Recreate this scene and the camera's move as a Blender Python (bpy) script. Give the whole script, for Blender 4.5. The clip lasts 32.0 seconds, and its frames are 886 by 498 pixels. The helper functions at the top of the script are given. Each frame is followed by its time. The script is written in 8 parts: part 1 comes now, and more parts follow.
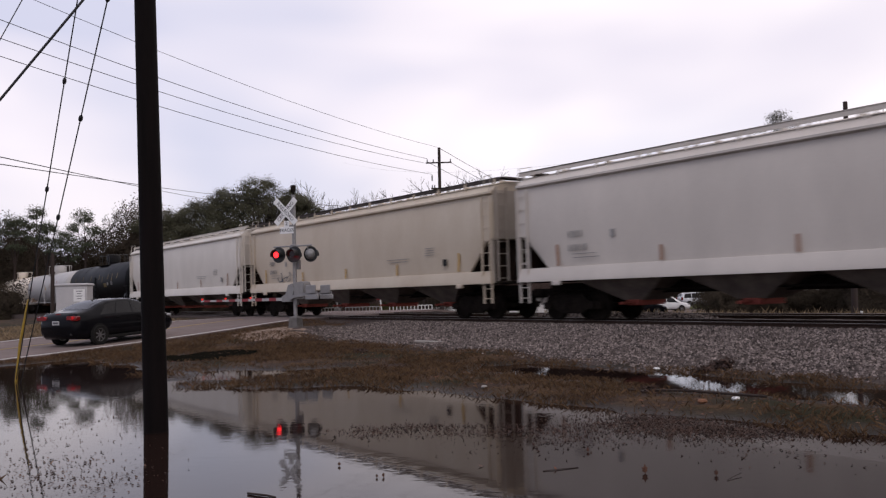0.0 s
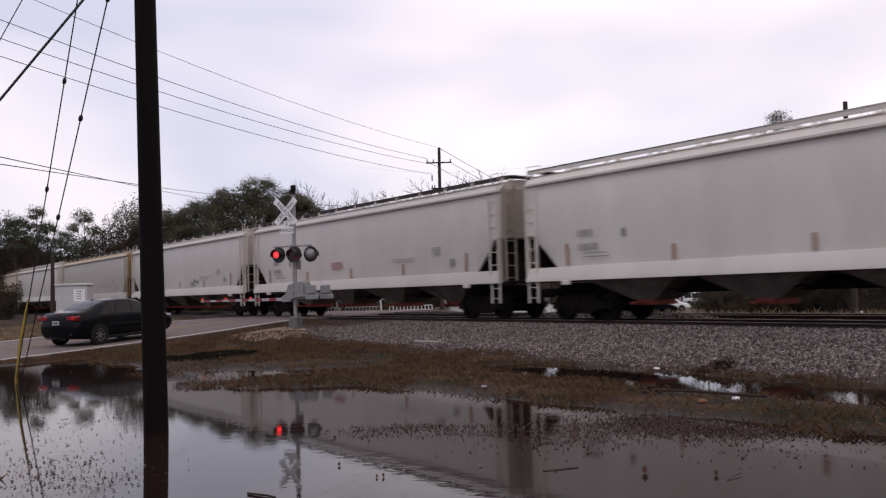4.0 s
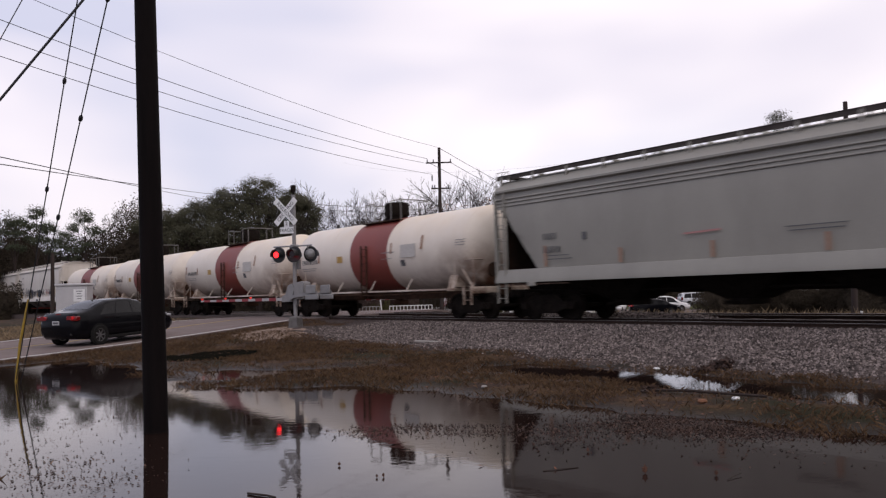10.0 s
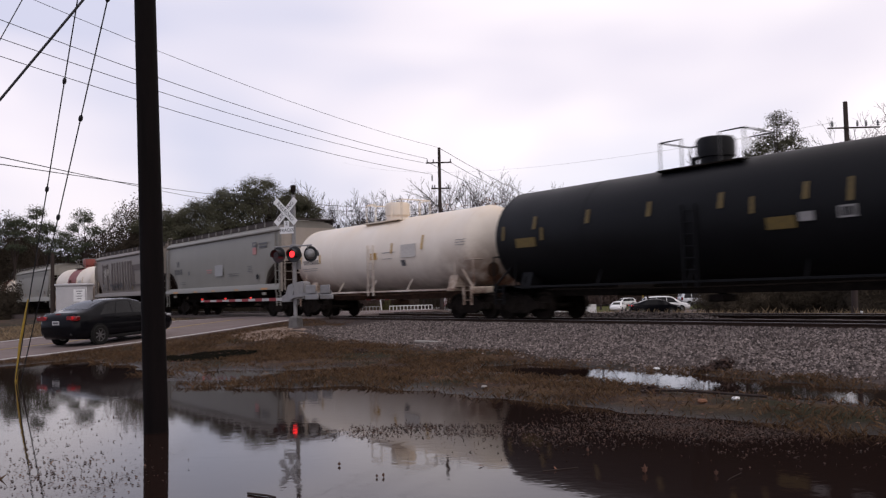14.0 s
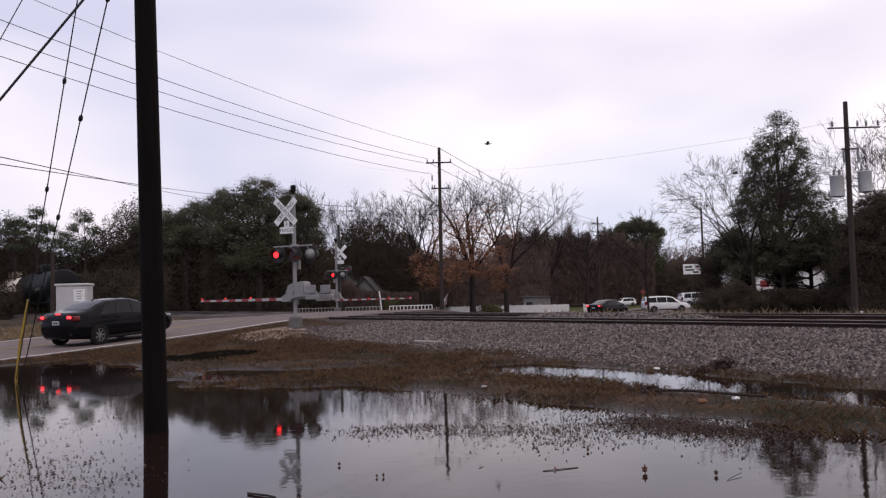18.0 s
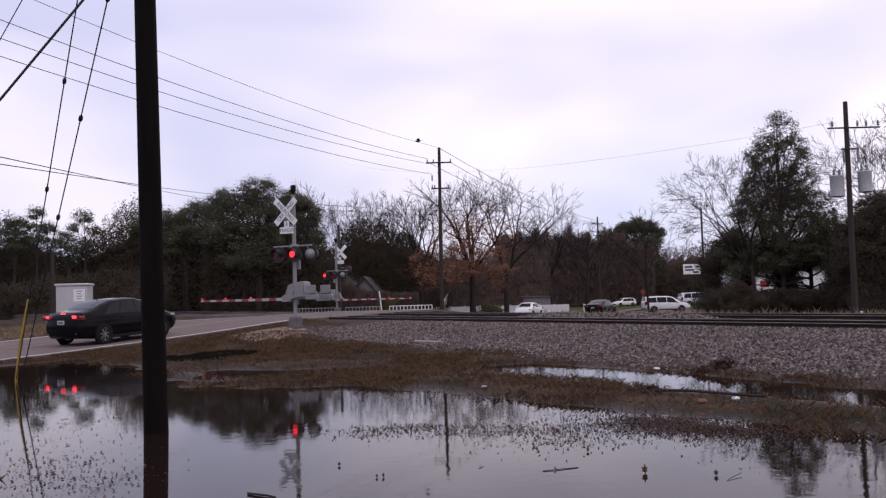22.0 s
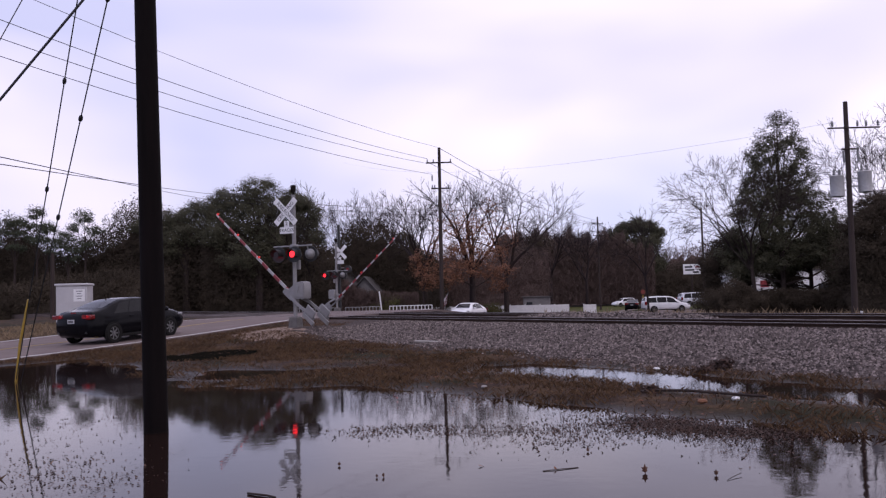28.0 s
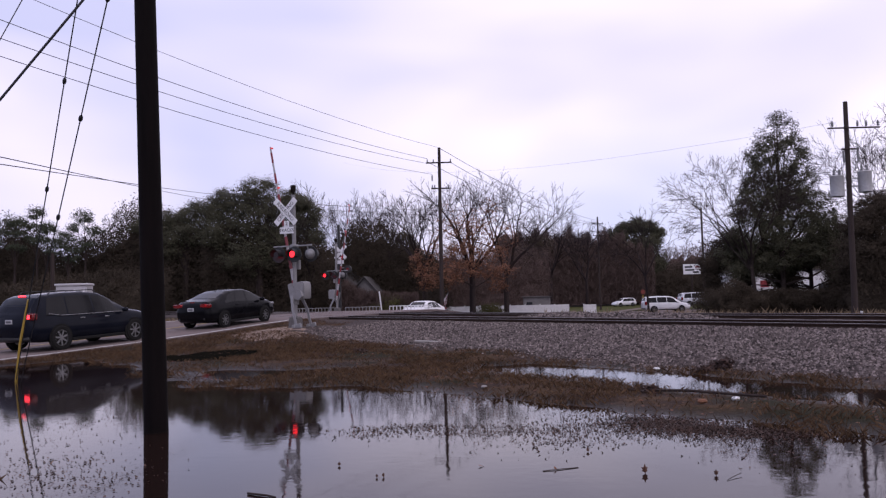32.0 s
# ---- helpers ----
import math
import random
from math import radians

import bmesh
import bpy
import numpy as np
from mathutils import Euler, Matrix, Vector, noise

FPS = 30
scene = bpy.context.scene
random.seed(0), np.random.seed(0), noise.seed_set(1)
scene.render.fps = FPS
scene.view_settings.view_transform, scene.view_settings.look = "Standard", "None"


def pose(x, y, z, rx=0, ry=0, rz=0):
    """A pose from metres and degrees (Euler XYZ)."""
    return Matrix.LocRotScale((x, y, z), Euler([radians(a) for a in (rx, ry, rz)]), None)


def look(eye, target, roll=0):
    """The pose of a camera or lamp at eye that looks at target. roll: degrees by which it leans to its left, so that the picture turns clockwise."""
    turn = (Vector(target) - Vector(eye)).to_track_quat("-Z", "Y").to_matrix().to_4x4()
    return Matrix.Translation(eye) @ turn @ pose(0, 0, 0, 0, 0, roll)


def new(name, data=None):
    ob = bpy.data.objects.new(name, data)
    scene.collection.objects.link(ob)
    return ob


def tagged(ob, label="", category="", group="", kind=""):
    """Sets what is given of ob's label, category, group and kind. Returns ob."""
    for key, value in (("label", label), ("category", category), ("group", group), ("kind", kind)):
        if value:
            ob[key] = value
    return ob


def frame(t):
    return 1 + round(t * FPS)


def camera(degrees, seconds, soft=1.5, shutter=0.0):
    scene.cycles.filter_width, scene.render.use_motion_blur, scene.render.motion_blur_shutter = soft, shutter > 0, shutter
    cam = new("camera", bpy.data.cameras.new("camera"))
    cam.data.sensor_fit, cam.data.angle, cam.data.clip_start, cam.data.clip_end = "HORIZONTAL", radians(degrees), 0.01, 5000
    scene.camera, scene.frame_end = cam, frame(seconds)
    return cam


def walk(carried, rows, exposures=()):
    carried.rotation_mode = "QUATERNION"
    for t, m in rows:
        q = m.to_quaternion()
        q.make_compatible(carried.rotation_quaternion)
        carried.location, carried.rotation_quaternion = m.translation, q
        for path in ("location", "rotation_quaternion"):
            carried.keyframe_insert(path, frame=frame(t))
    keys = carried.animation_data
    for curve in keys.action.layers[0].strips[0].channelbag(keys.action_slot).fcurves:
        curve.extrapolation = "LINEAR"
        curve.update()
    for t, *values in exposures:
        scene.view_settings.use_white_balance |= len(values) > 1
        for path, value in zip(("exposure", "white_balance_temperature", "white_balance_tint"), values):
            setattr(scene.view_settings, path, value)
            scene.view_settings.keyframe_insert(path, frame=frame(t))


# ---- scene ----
import functools
import itertools

# ---- camera: it stands still beside a flooded verge ----
EYE = (0.0, 0.0, 1.613)
cam = camera(56.8, 32.0, soft=1.25, shutter=0.25)
walk(cam, [(0.0, look(EYE, (0.0, 10.0, 2.1387), -1.652)), (32.0, look(EYE, (0.0, 10.0, 2.1387), -1.652))],
     exposures=[(0.0, 0.05, 6850, 13), (14.0, 0.05, 6850, 13), (17.0, 0.05, 6780, 14), (19.5, 0.05, 6700, 15), (22.0, 0.04, 6450, 19), (25.0, 0.03, 6260, 23), (32.0, 0.03, 6180, 25)])

# ---- plan: u runs along the track (away, to the west), n across it from the camera ----
TURN = radians(37.724)
DU = Vector((-math.sin(TURN), math.cos(TURN), 0.0))
DN = Vector((math.cos(TURN), math.sin(TURN), 0.0))
RAIL_Z = 0.621
TRACK_N = (19.745, 24.02)
CAR_TURN = 90 + 37.724
ROAD_A = Vector((-11.18, 25.294))
ROAD_TURN = radians(23.8)
ROAD_E = Vector((math.sin(ROAD_TURN), math.cos(ROAD_TURN)))
ROAD_R = Vector((math.cos(ROAD_TURN), -math.sin(ROAD_TURN)))
ROAD_W = 7.2


def plan(u, n, z=0.0):
    p = DU * u + DN * n
    return Vector((p.x, p.y, z))


def on_road(k, q, z=0.0):
    p = ROAD_A + ROAD_E * k + ROAD_R * q
    return Vector((p.x, p.y, z))


# ---- light: an overcast winter sky with thin bluish breaks ----
def make_world():
    w = bpy.data.worlds.new("overcast_sky")
    scene.world = w
    w.use_nodes = True
    t = w.node_tree
    t.nodes.clear()
    out = t.nodes.new("ShaderNodeOutputWorld")
    bg = t.nodes.new("ShaderNodeBackground")
    sky = t.nodes.new("ShaderNodeTexSky")
    sky.sky_type, sky.sun_disc = "NISHITA", False
    sky.sun_elevation, sky.sun_rotation = radians(38), radians(-20)
    dim = t.nodes.new("ShaderNodeVectorMath")
    dim.operation = "SCALE"
    dim.inputs["Scale"].default_value = 0.12
    co = t.nodes.new("ShaderNodeTexCoord")
    mp = t.nodes.new("ShaderNodeMapping")
    mp.inputs["Scale"].default_value = (1.0, 1.0, 2.6)
    mp.inputs["Location"].default_value = (0.35, 0.1, 0.2)
    n1 = t.nodes.new("ShaderNodeTexNoise")
    n1.inputs["Scale"].default_value = 1.7
    n1.inputs["Detail"].default_value = 2.6
    n1.inputs["Roughness"].default_value = 0.5
    n1.inputs["Distortion"].default_value = 0.25
    r1 = t.nodes.new("ShaderNodeValToRGB")
    r1.color_ramp.elements[0].position, r1.color_ramp.elements[0].color = 0.35, (0.58, 0.62, 0.82, 1)
    r1.color_ramp.elements[1].position, r1.color_ramp.elements[1].color = 0.60, (1.085, 1.035, 1.10, 1)
    m = r1.color_ramp.elements.new(0.46)
    m.color = (0.85, 0.825, 0.95, 1)
    mix = t.nodes.new("ShaderNodeMixRGB")
    mix.inputs["Fac"].default_value = 0.9
    t.links.new(co.outputs["Generated"], mp.inputs["Vector"])
    t.links.new(mp.outputs["Vector"], n1.inputs["Vector"])
    sep = t.nodes.new("ShaderNodeSeparateXYZ")
    t.links.new(co.outputs["Generated"], sep.inputs[0])
    tilt = t.nodes.new("ShaderNodeMath")
    tilt.operation = "MULTIPLY_ADD"
    tilt.inputs[1].default_value = 0.45
    t.links.new(sep.outputs["X"], tilt.inputs[0])
    t.links.new(n1.outputs["Fac"], tilt.inputs[2])
    low = t.nodes.new("ShaderNodeMapRange")
    low.inputs["From Min"].default_value, low.inputs["From Max"].default_value = 0.02, 0.17
    low.inputs["To Min"].default_value, low.inputs["To Max"].default_value = -0.17, 0.0
    t.links.new(sep.outputs["Z"], low.inputs["Value"])
    both = t.nodes.new("ShaderNodeMath")
    t.links.new(tilt.outputs[0], both.inputs[0])
    t.links.new(low.outputs[0], both.inputs[1])
    t.links.new(both.outputs[0], r1.inputs["Fac"])
    t.links.new(sky.outputs["Color"], dim.inputs[0])
    t.links.new(dim.outputs["Vector"], mix.inputs["Color1"])
    # a thin blue break low in the sky down the street
    away = t.nodes.new("ShaderNodeVectorMath")
    away.operation = "DISTANCE"
    squash = t.nodes.new("ShaderNodeMapping")
    squash.inputs["Scale"].default_value = (1.0, 0.0, 1.9)
    t.links.new(co.outputs["Generated"], squash.inputs["Vector"])
    t.links.new(squash.outputs["Vector"], away.inputs[0])
    away.inputs[1].default_value = (0.21, 0.0, 0.09)
    ragged = t.nodes.new("ShaderNodeMath")
    ragged.operation = "MULTIPLY_ADD"
    ragged.inputs[1].default_value = 0.35
    t.links.new(n1.outputs["Fac"], ragged.inputs[0])
    t.links.new(away.outputs["Value"], ragged.inputs[2])
    gap = t.nodes.new("ShaderNodeMapRange")
    gap.interpolation_type = "SMOOTHSTEP"
    gap.inputs["From Min"].default_value, gap.inputs["From Max"].default_value = 0.20, 0.50
    gap.inputs["To Min"].default_value, gap.inputs["To Max"].default_value = 0.85, 0.0
    t.links.new(ragged.outputs[0], gap.inputs["Value"])
    blue = t.nodes.new("ShaderNodeMixRGB")
    blue.inputs["Color2"].default_value = (0.58, 0.66, 0.88, 1)
    t.links.new(gap.outputs[0], blue.inputs["Fac"])
    t.links.new(r1.outputs["Color"], blue.inputs["Color1"])
    t.links.new(blue.outputs["Color"], mix.inputs["Color2"])
    t.links.new(mix.outputs["Color"], bg.inputs["Color"])
    bg.inputs["Strength"].default_value = 1.0
    t.links.new(bg.outputs["Background"], out.inputs["Surface"])


make_world()
sun_data = bpy.data.lights.new("sun", "SUN")
sun_data.energy, sun_data.angle, sun_data.color = 0.5, radians(25), (1.0, 0.96, 0.92)
sun = new("sun", sun_data)
sun.matrix_world = look((0, 0, 60), (14, 40, 0))


# ---- materials ----
def material(name, c1, c2, rough=0.7, scale=6.0, fine=60.0, bump=0.15, metal=0.0, streak=0.0, spread=0.5, vary=0.0, emit=None, power=0.0, space="Object", spec=0.5):
    """Two-tone procedural surface: broad stains, fine grain, relief; streak pulls the stains down the height; vary tints piece by piece."""
    m = bpy.data.materials.new(name)
    m.use_nodes = True
    t = m.node_tree
    b = t.nodes["Principled BSDF"]
    co = t.nodes.new("ShaderNodeTexCoord")
    mp = t.nodes.new("ShaderNodeMapping")
    if streak:
        mp.inputs["Scale"].default_value = (1, 1, 1 - streak)
    t.links.new(co.outputs[space], mp.inputs["Vector"])
    a = t.nodes.new("ShaderNodeTexNoise")
    a.inputs["Scale"].default_value, a.inputs["Detail"].default_value, a.inputs["Roughness"].default_value = scale, 6.0, 0.65
    f = t.nodes.new("ShaderNodeTexNoise")
    f.inputs["Scale"].default_value, f.inputs["Detail"].default_value = fine, 3.0
    t.links.new(mp.outputs["Vector"], a.inputs["Vector"])
    t.links.new(co.outputs[space], f.inputs["Vector"])
    add = t.nodes.new("ShaderNodeMath")
    add.operation = "MULTIPLY_ADD"
    add.inputs[1].default_value = 0.35
    t.links.new(f.outputs["Fac"], add.inputs[0])
    sub = t.nodes.new("ShaderNodeMath")
    sub.operation = "SUBTRACT"
    sub.inputs[1].default_value = 0.175
    t.links.new(a.outputs["Fac"], sub.inputs[0])
    t.links.new(sub.outputs[0], add.inputs[2])
    r = t.nodes.new("ShaderNodeValToRGB")
    r.color_ramp.elements[0].position, r.color_ramp.elements[0].color = 0.5 - spread / 2, (*c1, 1)
    r.color_ramp.elements[1].position, r.color_ramp.elements[1].color = 0.5 + spread / 2, (*c2, 1)
    t.links.new(add.outputs[0], r.inputs["Fac"])
    col = r.outputs["Color"]
    if vary:
        info = t.nodes.new("ShaderNodeObjectInfo")
        geo = t.nodes.new("ShaderNodeNewGeometry")
        s2 = t.nodes.new("ShaderNodeMath")
        s2.operation = "ADD"
        t.links.new(info.outputs["Random"], s2.inputs[0])
        t.links.new(geo.outputs["Random Per Island"], s2.inputs[1])
        fr = t.nodes.new("ShaderNodeMath")
        fr.operation = "FRACT"
        t.links.new(s2.outputs[0], fr.inputs[0])
        mr = t.nodes.new("ShaderNodeMapRange")
        mr.inputs["To Min"].default_value, mr.inputs["To Max"].default_value = 1 - vary, 1 + vary
        t.links.new(fr.outputs[0], mr.inputs["Value"])
        vm = t.nodes.new("ShaderNodeVectorMath")
        vm.operation = "SCALE"
        t.links.new(col, vm.inputs[0])
        t.links.new(mr.outputs[0], vm.inputs["Scale"])
        col = vm.outputs["Vector"]
    t.links.new(col, b.inputs["Base Color"])
    b.inputs["Metallic"].default_value = metal
    b.inputs["Specular IOR Level"].default_value = spec
    rr = t.nodes.new("ShaderNodeMapRange")
    rr.inputs["To Min"].default_value, rr.inputs["To Max"].default_value = max(0.03, rough - 0.12), min(1.0, rough + 0.12)
    t.links.new(a.outputs["Fac"], rr.inputs["Value"])
    t.links.new(rr.outputs[0], b.inputs["Roughness"])
    if bump:
        bp = t.nodes.new("ShaderNodeBump")
        bp.inputs["Strength"].default_value, bp.inputs["Distance"].default_value = bump, 0.02
        t.links.new(add.outputs[0], bp.inputs["Height"])
        t.links.new(bp.outputs["Normal"], b.inputs["Normal"])
    if emit:
        b.inputs["Emission Color"].default_value, b.inputs["Emission Strength"].default_value = (*emit, 1), power
    return m


def water_material():
    m = bpy.data.materials.new("still_water")
    m.use_nodes = True
    t = m.node_tree
    b = t.nodes["Principled BSDF"]
    b.inputs["Base Color"].default_value = (0.015, 0.0085, 0.0068, 1)
    b.inputs["Roughness"].default_value = 0.035
    b.inputs["IOR"].default_value = 1.33
    b.inputs["Specular IOR Level"].default_value = 0.38
    co = t.nodes.new("ShaderNodeTexCoord")
    n = t.nodes.new("ShaderNodeTexNoise")
    n.inputs["Scale"].default_value, n.inputs["Detail"].default_value = 7.0, 2.0
    big = t.nodes.new("ShaderNodeTexNoise")
    big.inputs["Scale"].default_value, big.inputs["Detail"].default_value = 0.8, 2.0
    mul = t.nodes.new("ShaderNodeMath")
    mul.operation = "MULTIPLY"
    bp = t.nodes.new("ShaderNodeBump")
    bp.inputs["Strength"].default_value, bp.inputs["Distance"].default_value = 0.10, 0.012
    t.links.new(co.outputs["Object"], n.inputs["Vector"])
    t.links.new(co.outputs["Object"], big.inputs["Vector"])
    t.links.new(n.outputs["Fac"], mul.inputs[0])
    t.links.new(big.outputs["Fac"], mul.inputs[1])
    t.links.new(mul.outputs[0], bp.inputs["Height"])
    t.links.new(bp.outputs["Normal"], b.inputs["Normal"])
    return m


WATER = water_material()
BLACK_POLE = material("creosoted_pole", (0.003, 0.0025, 0.0025), (0.010, 0.007, 0.007), 0.85, 8, 90, 0.5, streak=0.9, spec=0.08)
GREY_POLE = material("weathered_pole", (0.030, 0.022, 0.020), (0.065, 0.050, 0.045), 0.9, 5, 60, 0.4, streak=0.9, spec=0.15)
GALV = material("galvanised_steel", (0.36, 0.36, 0.36), (0.52, 0.52, 0.52), 0.5, 9, 80, 0.1, 0.35)
ALU = material("grey_painted_steel", (0.1836, 0.1782, 0.1810), (0.2563, 0.2499, 0.2485), 0.55, 6, 70, 0.1)
SIGN_WHITE = material("white_sign_sheet", (0.68, 0.68, 0.68), (0.80, 0.80, 0.80), 0.45, 5, 50, 0.03)
SIGN_BLACK = material("black_lettering", (0.012, 0.012, 0.012), (0.02, 0.02, 0.02), 0.6, 9, 80, 0.03, spec=0.2)
RED = material("red_reflective_sheet", (0.1824, 0.0135, 0.0189), (0.2496, 0.0216, 0.0252), 0.4, 8, 60, 0.03)
BLACK = material("black_paint", (0.010, 0.010, 0.010), (0.022, 0.022, 0.022), 0.5, 7, 60, 0.1)
BACK_DOME = material("lamp_housing", (0.1950, 0.1950, 0.1950), (0.2730, 0.2730, 0.2730), 0.4, 7, 60, 0.04, 0.3)
LIT = material("lit_red_lens", (0.7, 0.02, 0.02), (0.9, 0.05, 0.04), 0.3, 20, 60, 0.0, emit=(1.0, 0.018, 0.024), power=2.6)
DARK_LENS = material("unlit_red_lens", (0.008, 0.002, 0.002), (0.014, 0.003, 0.003), 0.3, 20, 60, 0.0)
RUBBER = material("tyre_rubber", (0.010, 0.010, 0.010), (0.022, 0.021, 0.020), 0.85, 30, 120, 0.2, spec=0.1)
STEEL_DARK = material("grimy_cast_steel", (0.005, 0.0042, 0.0036), (0.022, 0.017, 0.014), 0.9, 5, 60, 0.3, spec=0.04)
RAIL_SIDE = material("rusty_rail", (0.020, 0.013, 0.010), (0.055, 0.033, 0.025), 0.8, 8, 70, 0.3, spec=0.15)
RAIL_TOP = material("polished_rail_head", (0.16, 0.145, 0.14), (0.28, 0.26, 0.25), 0.4, 3, 60, 0.05, 0.9)
CONCRETE = material("concrete", (0.2250, 0.2072, 0.1924), (0.3450, 0.3256, 0.3034), 0.85, 3, 70, 0.25, spec=0.2)
ASPHALT = material("worn_asphalt", (0.120, 0.092, 0.085), (0.200, 0.158, 0.146), 0.88, 1.6, 120, 0.3, spec=0.15)
LINE = material("worn_road_paint", (0.50, 0.49, 0.47), (0.74, 0.73, 0.71), 0.7, 7, 60, 0.08)
STONE = material("ballast_stone", (0.026, 0.0205, 0.019), (0.245, 0.204, 0.188), 0.9, 9, 60, 0.3, vary=0.85, spec=0.1)
WIRE = material("dark_cable", (0.010, 0.010, 0.012), (0.02, 0.02, 0.022), 0.7, 20, 60, 0.0)
INSUL = material("grey_insulator", (0.10, 0.10, 0.11), (0.18, 0.18, 0.19), 0.3, 9, 60, 0.0)
YELLOW = material("yellow_plastic_guard", (0.24, 0.15, 0.015), (0.38, 0.25, 0.03), 0.6, 5, 60, 0.08)
GLASS = material("dark_car_glass", (0.006, 0.006, 0.007), (0.012, 0.012, 0.013), 0.06, 3, 40, 0.0, spec=0.18)
CAR_BLACK = material("black_car_paint", (0.004, 0.004, 0.005), (0.007, 0.007, 0.009), 0.12, 2, 40, 0.0, spec=0.09)
CAR_NAVY = material("dark_blue_car_paint", (0.006, 0.007, 0.012), (0.010, 0.012, 0.019), 0.12, 2, 40, 0.0, spec=0.09)
CAR_WHITE = material("white_car_paint", (0.66, 0.66, 0.66), (0.76, 0.76, 0.76), 0.2, 2, 40, 0.0)
CAR_SILVER = material("silver_car_paint", (0.42, 0.43, 0.45), (0.52, 0.53, 0.55), 0.25, 2, 40, 0.0, 0.4)
ALLOY = material("alloy_rim", (0.2200, 0.2200, 0.2255), (0.3025, 0.3025, 0.3080), 0.3, 8, 50, 0.05, 0.8)
HEADLAMP = material("clear_headlamp", (0.20, 0.20, 0.21), (0.30, 0.30, 0.31), 0.12, 8, 50, 0.0)
TAIL = material("red_tail_lamp", (0.1008, 0.0042, 0.0050), (0.1512, 0.0084, 0.0084), 0.15, 9, 40, 0.0, emit=(1.0, 0.03, 0.03), power=0.015)
BRAKE = material("lit_brake_lamp", (0.6, 0.02, 0.02), (0.8, 0.03, 0.03), 0.2, 9, 40, 0.0, emit=(1.0, 0.03, 0.04), power=4.0)
PLATE = material("licence_plate", (0.40, 0.40, 0.41), (0.50, 0.50, 0.51), 0.4, 9, 40, 0.0)
BARK = material("dark_bark", (0.025, 0.018, 0.016), (0.059, 0.046, 0.041), 0.95, 6, 50, 0.5, streak=0.8, spec=0.1)
BARK_PALE = material("grey_twig_bark", (0.018, 0.013, 0.013), (0.038, 0.029, 0.029), 0.95, 6, 50, 0.4, streak=0.8, spec=0.1)
LEAF_OAK = material("live_oak_leaf", (0.0403, 0.0413, 0.0272), (0.0927, 0.0877, 0.0534), 0.7, 1.5, 20, 0.0, vary=0.24, spec=0.1)
LEAF_PINE = material("pine_needles", (0.036, 0.044, 0.030), (0.080, 0.088, 0.054), 0.75, 1.5, 20, 0.0, vary=0.24, spec=0.1)
LEAF_DARK = material("dark_thicket_leaf", (0.0340, 0.0272, 0.0200), (0.0640, 0.0505, 0.0365), 0.85, 0.25, 20, 0.0, vary=0.14, spec=0.05)
LEAF_BROWN = material("brown_winter_scrub", (0.0755, 0.0531, 0.0460), (0.1510, 0.1062, 0.0909), 0.9, 0.6, 20, 0.0, vary=0.24, spec=0.1)
LEAF_ORANGE = material("rusty_autumn_leaf", (0.125, 0.056, 0.032), (0.250, 0.120, 0.068), 0.8, 1.2, 20, 0.0, vary=0.5, spec=0.2)
LEAF_LIGHT = material("light_green_shrub", (0.045, 0.047, 0.016), (0.099, 0.086, 0.036), 0.8, 1.2, 20, 0.0, vary=0.24, spec=0.1)
GRASS_DRY = material("dead_grass", (0.040, 0.0225, 0.0115), (0.130, 0.077, 0.041), 0.9, 2.0, 40, 0.0, vary=0.5, spec=0.2)
LEAF_LITTER = material("fallen_leaf", (0.060, 0.024, 0.014), (0.170, 0.068, 0.036), 0.8, 3.0, 40, 0.0, vary=0.6)
WEED = material("drowned_weed", (0.025, 0.013, 0.009), (0.069, 0.034, 0.022), 0.8, 3.0, 40, 0.0, vary=0.5)


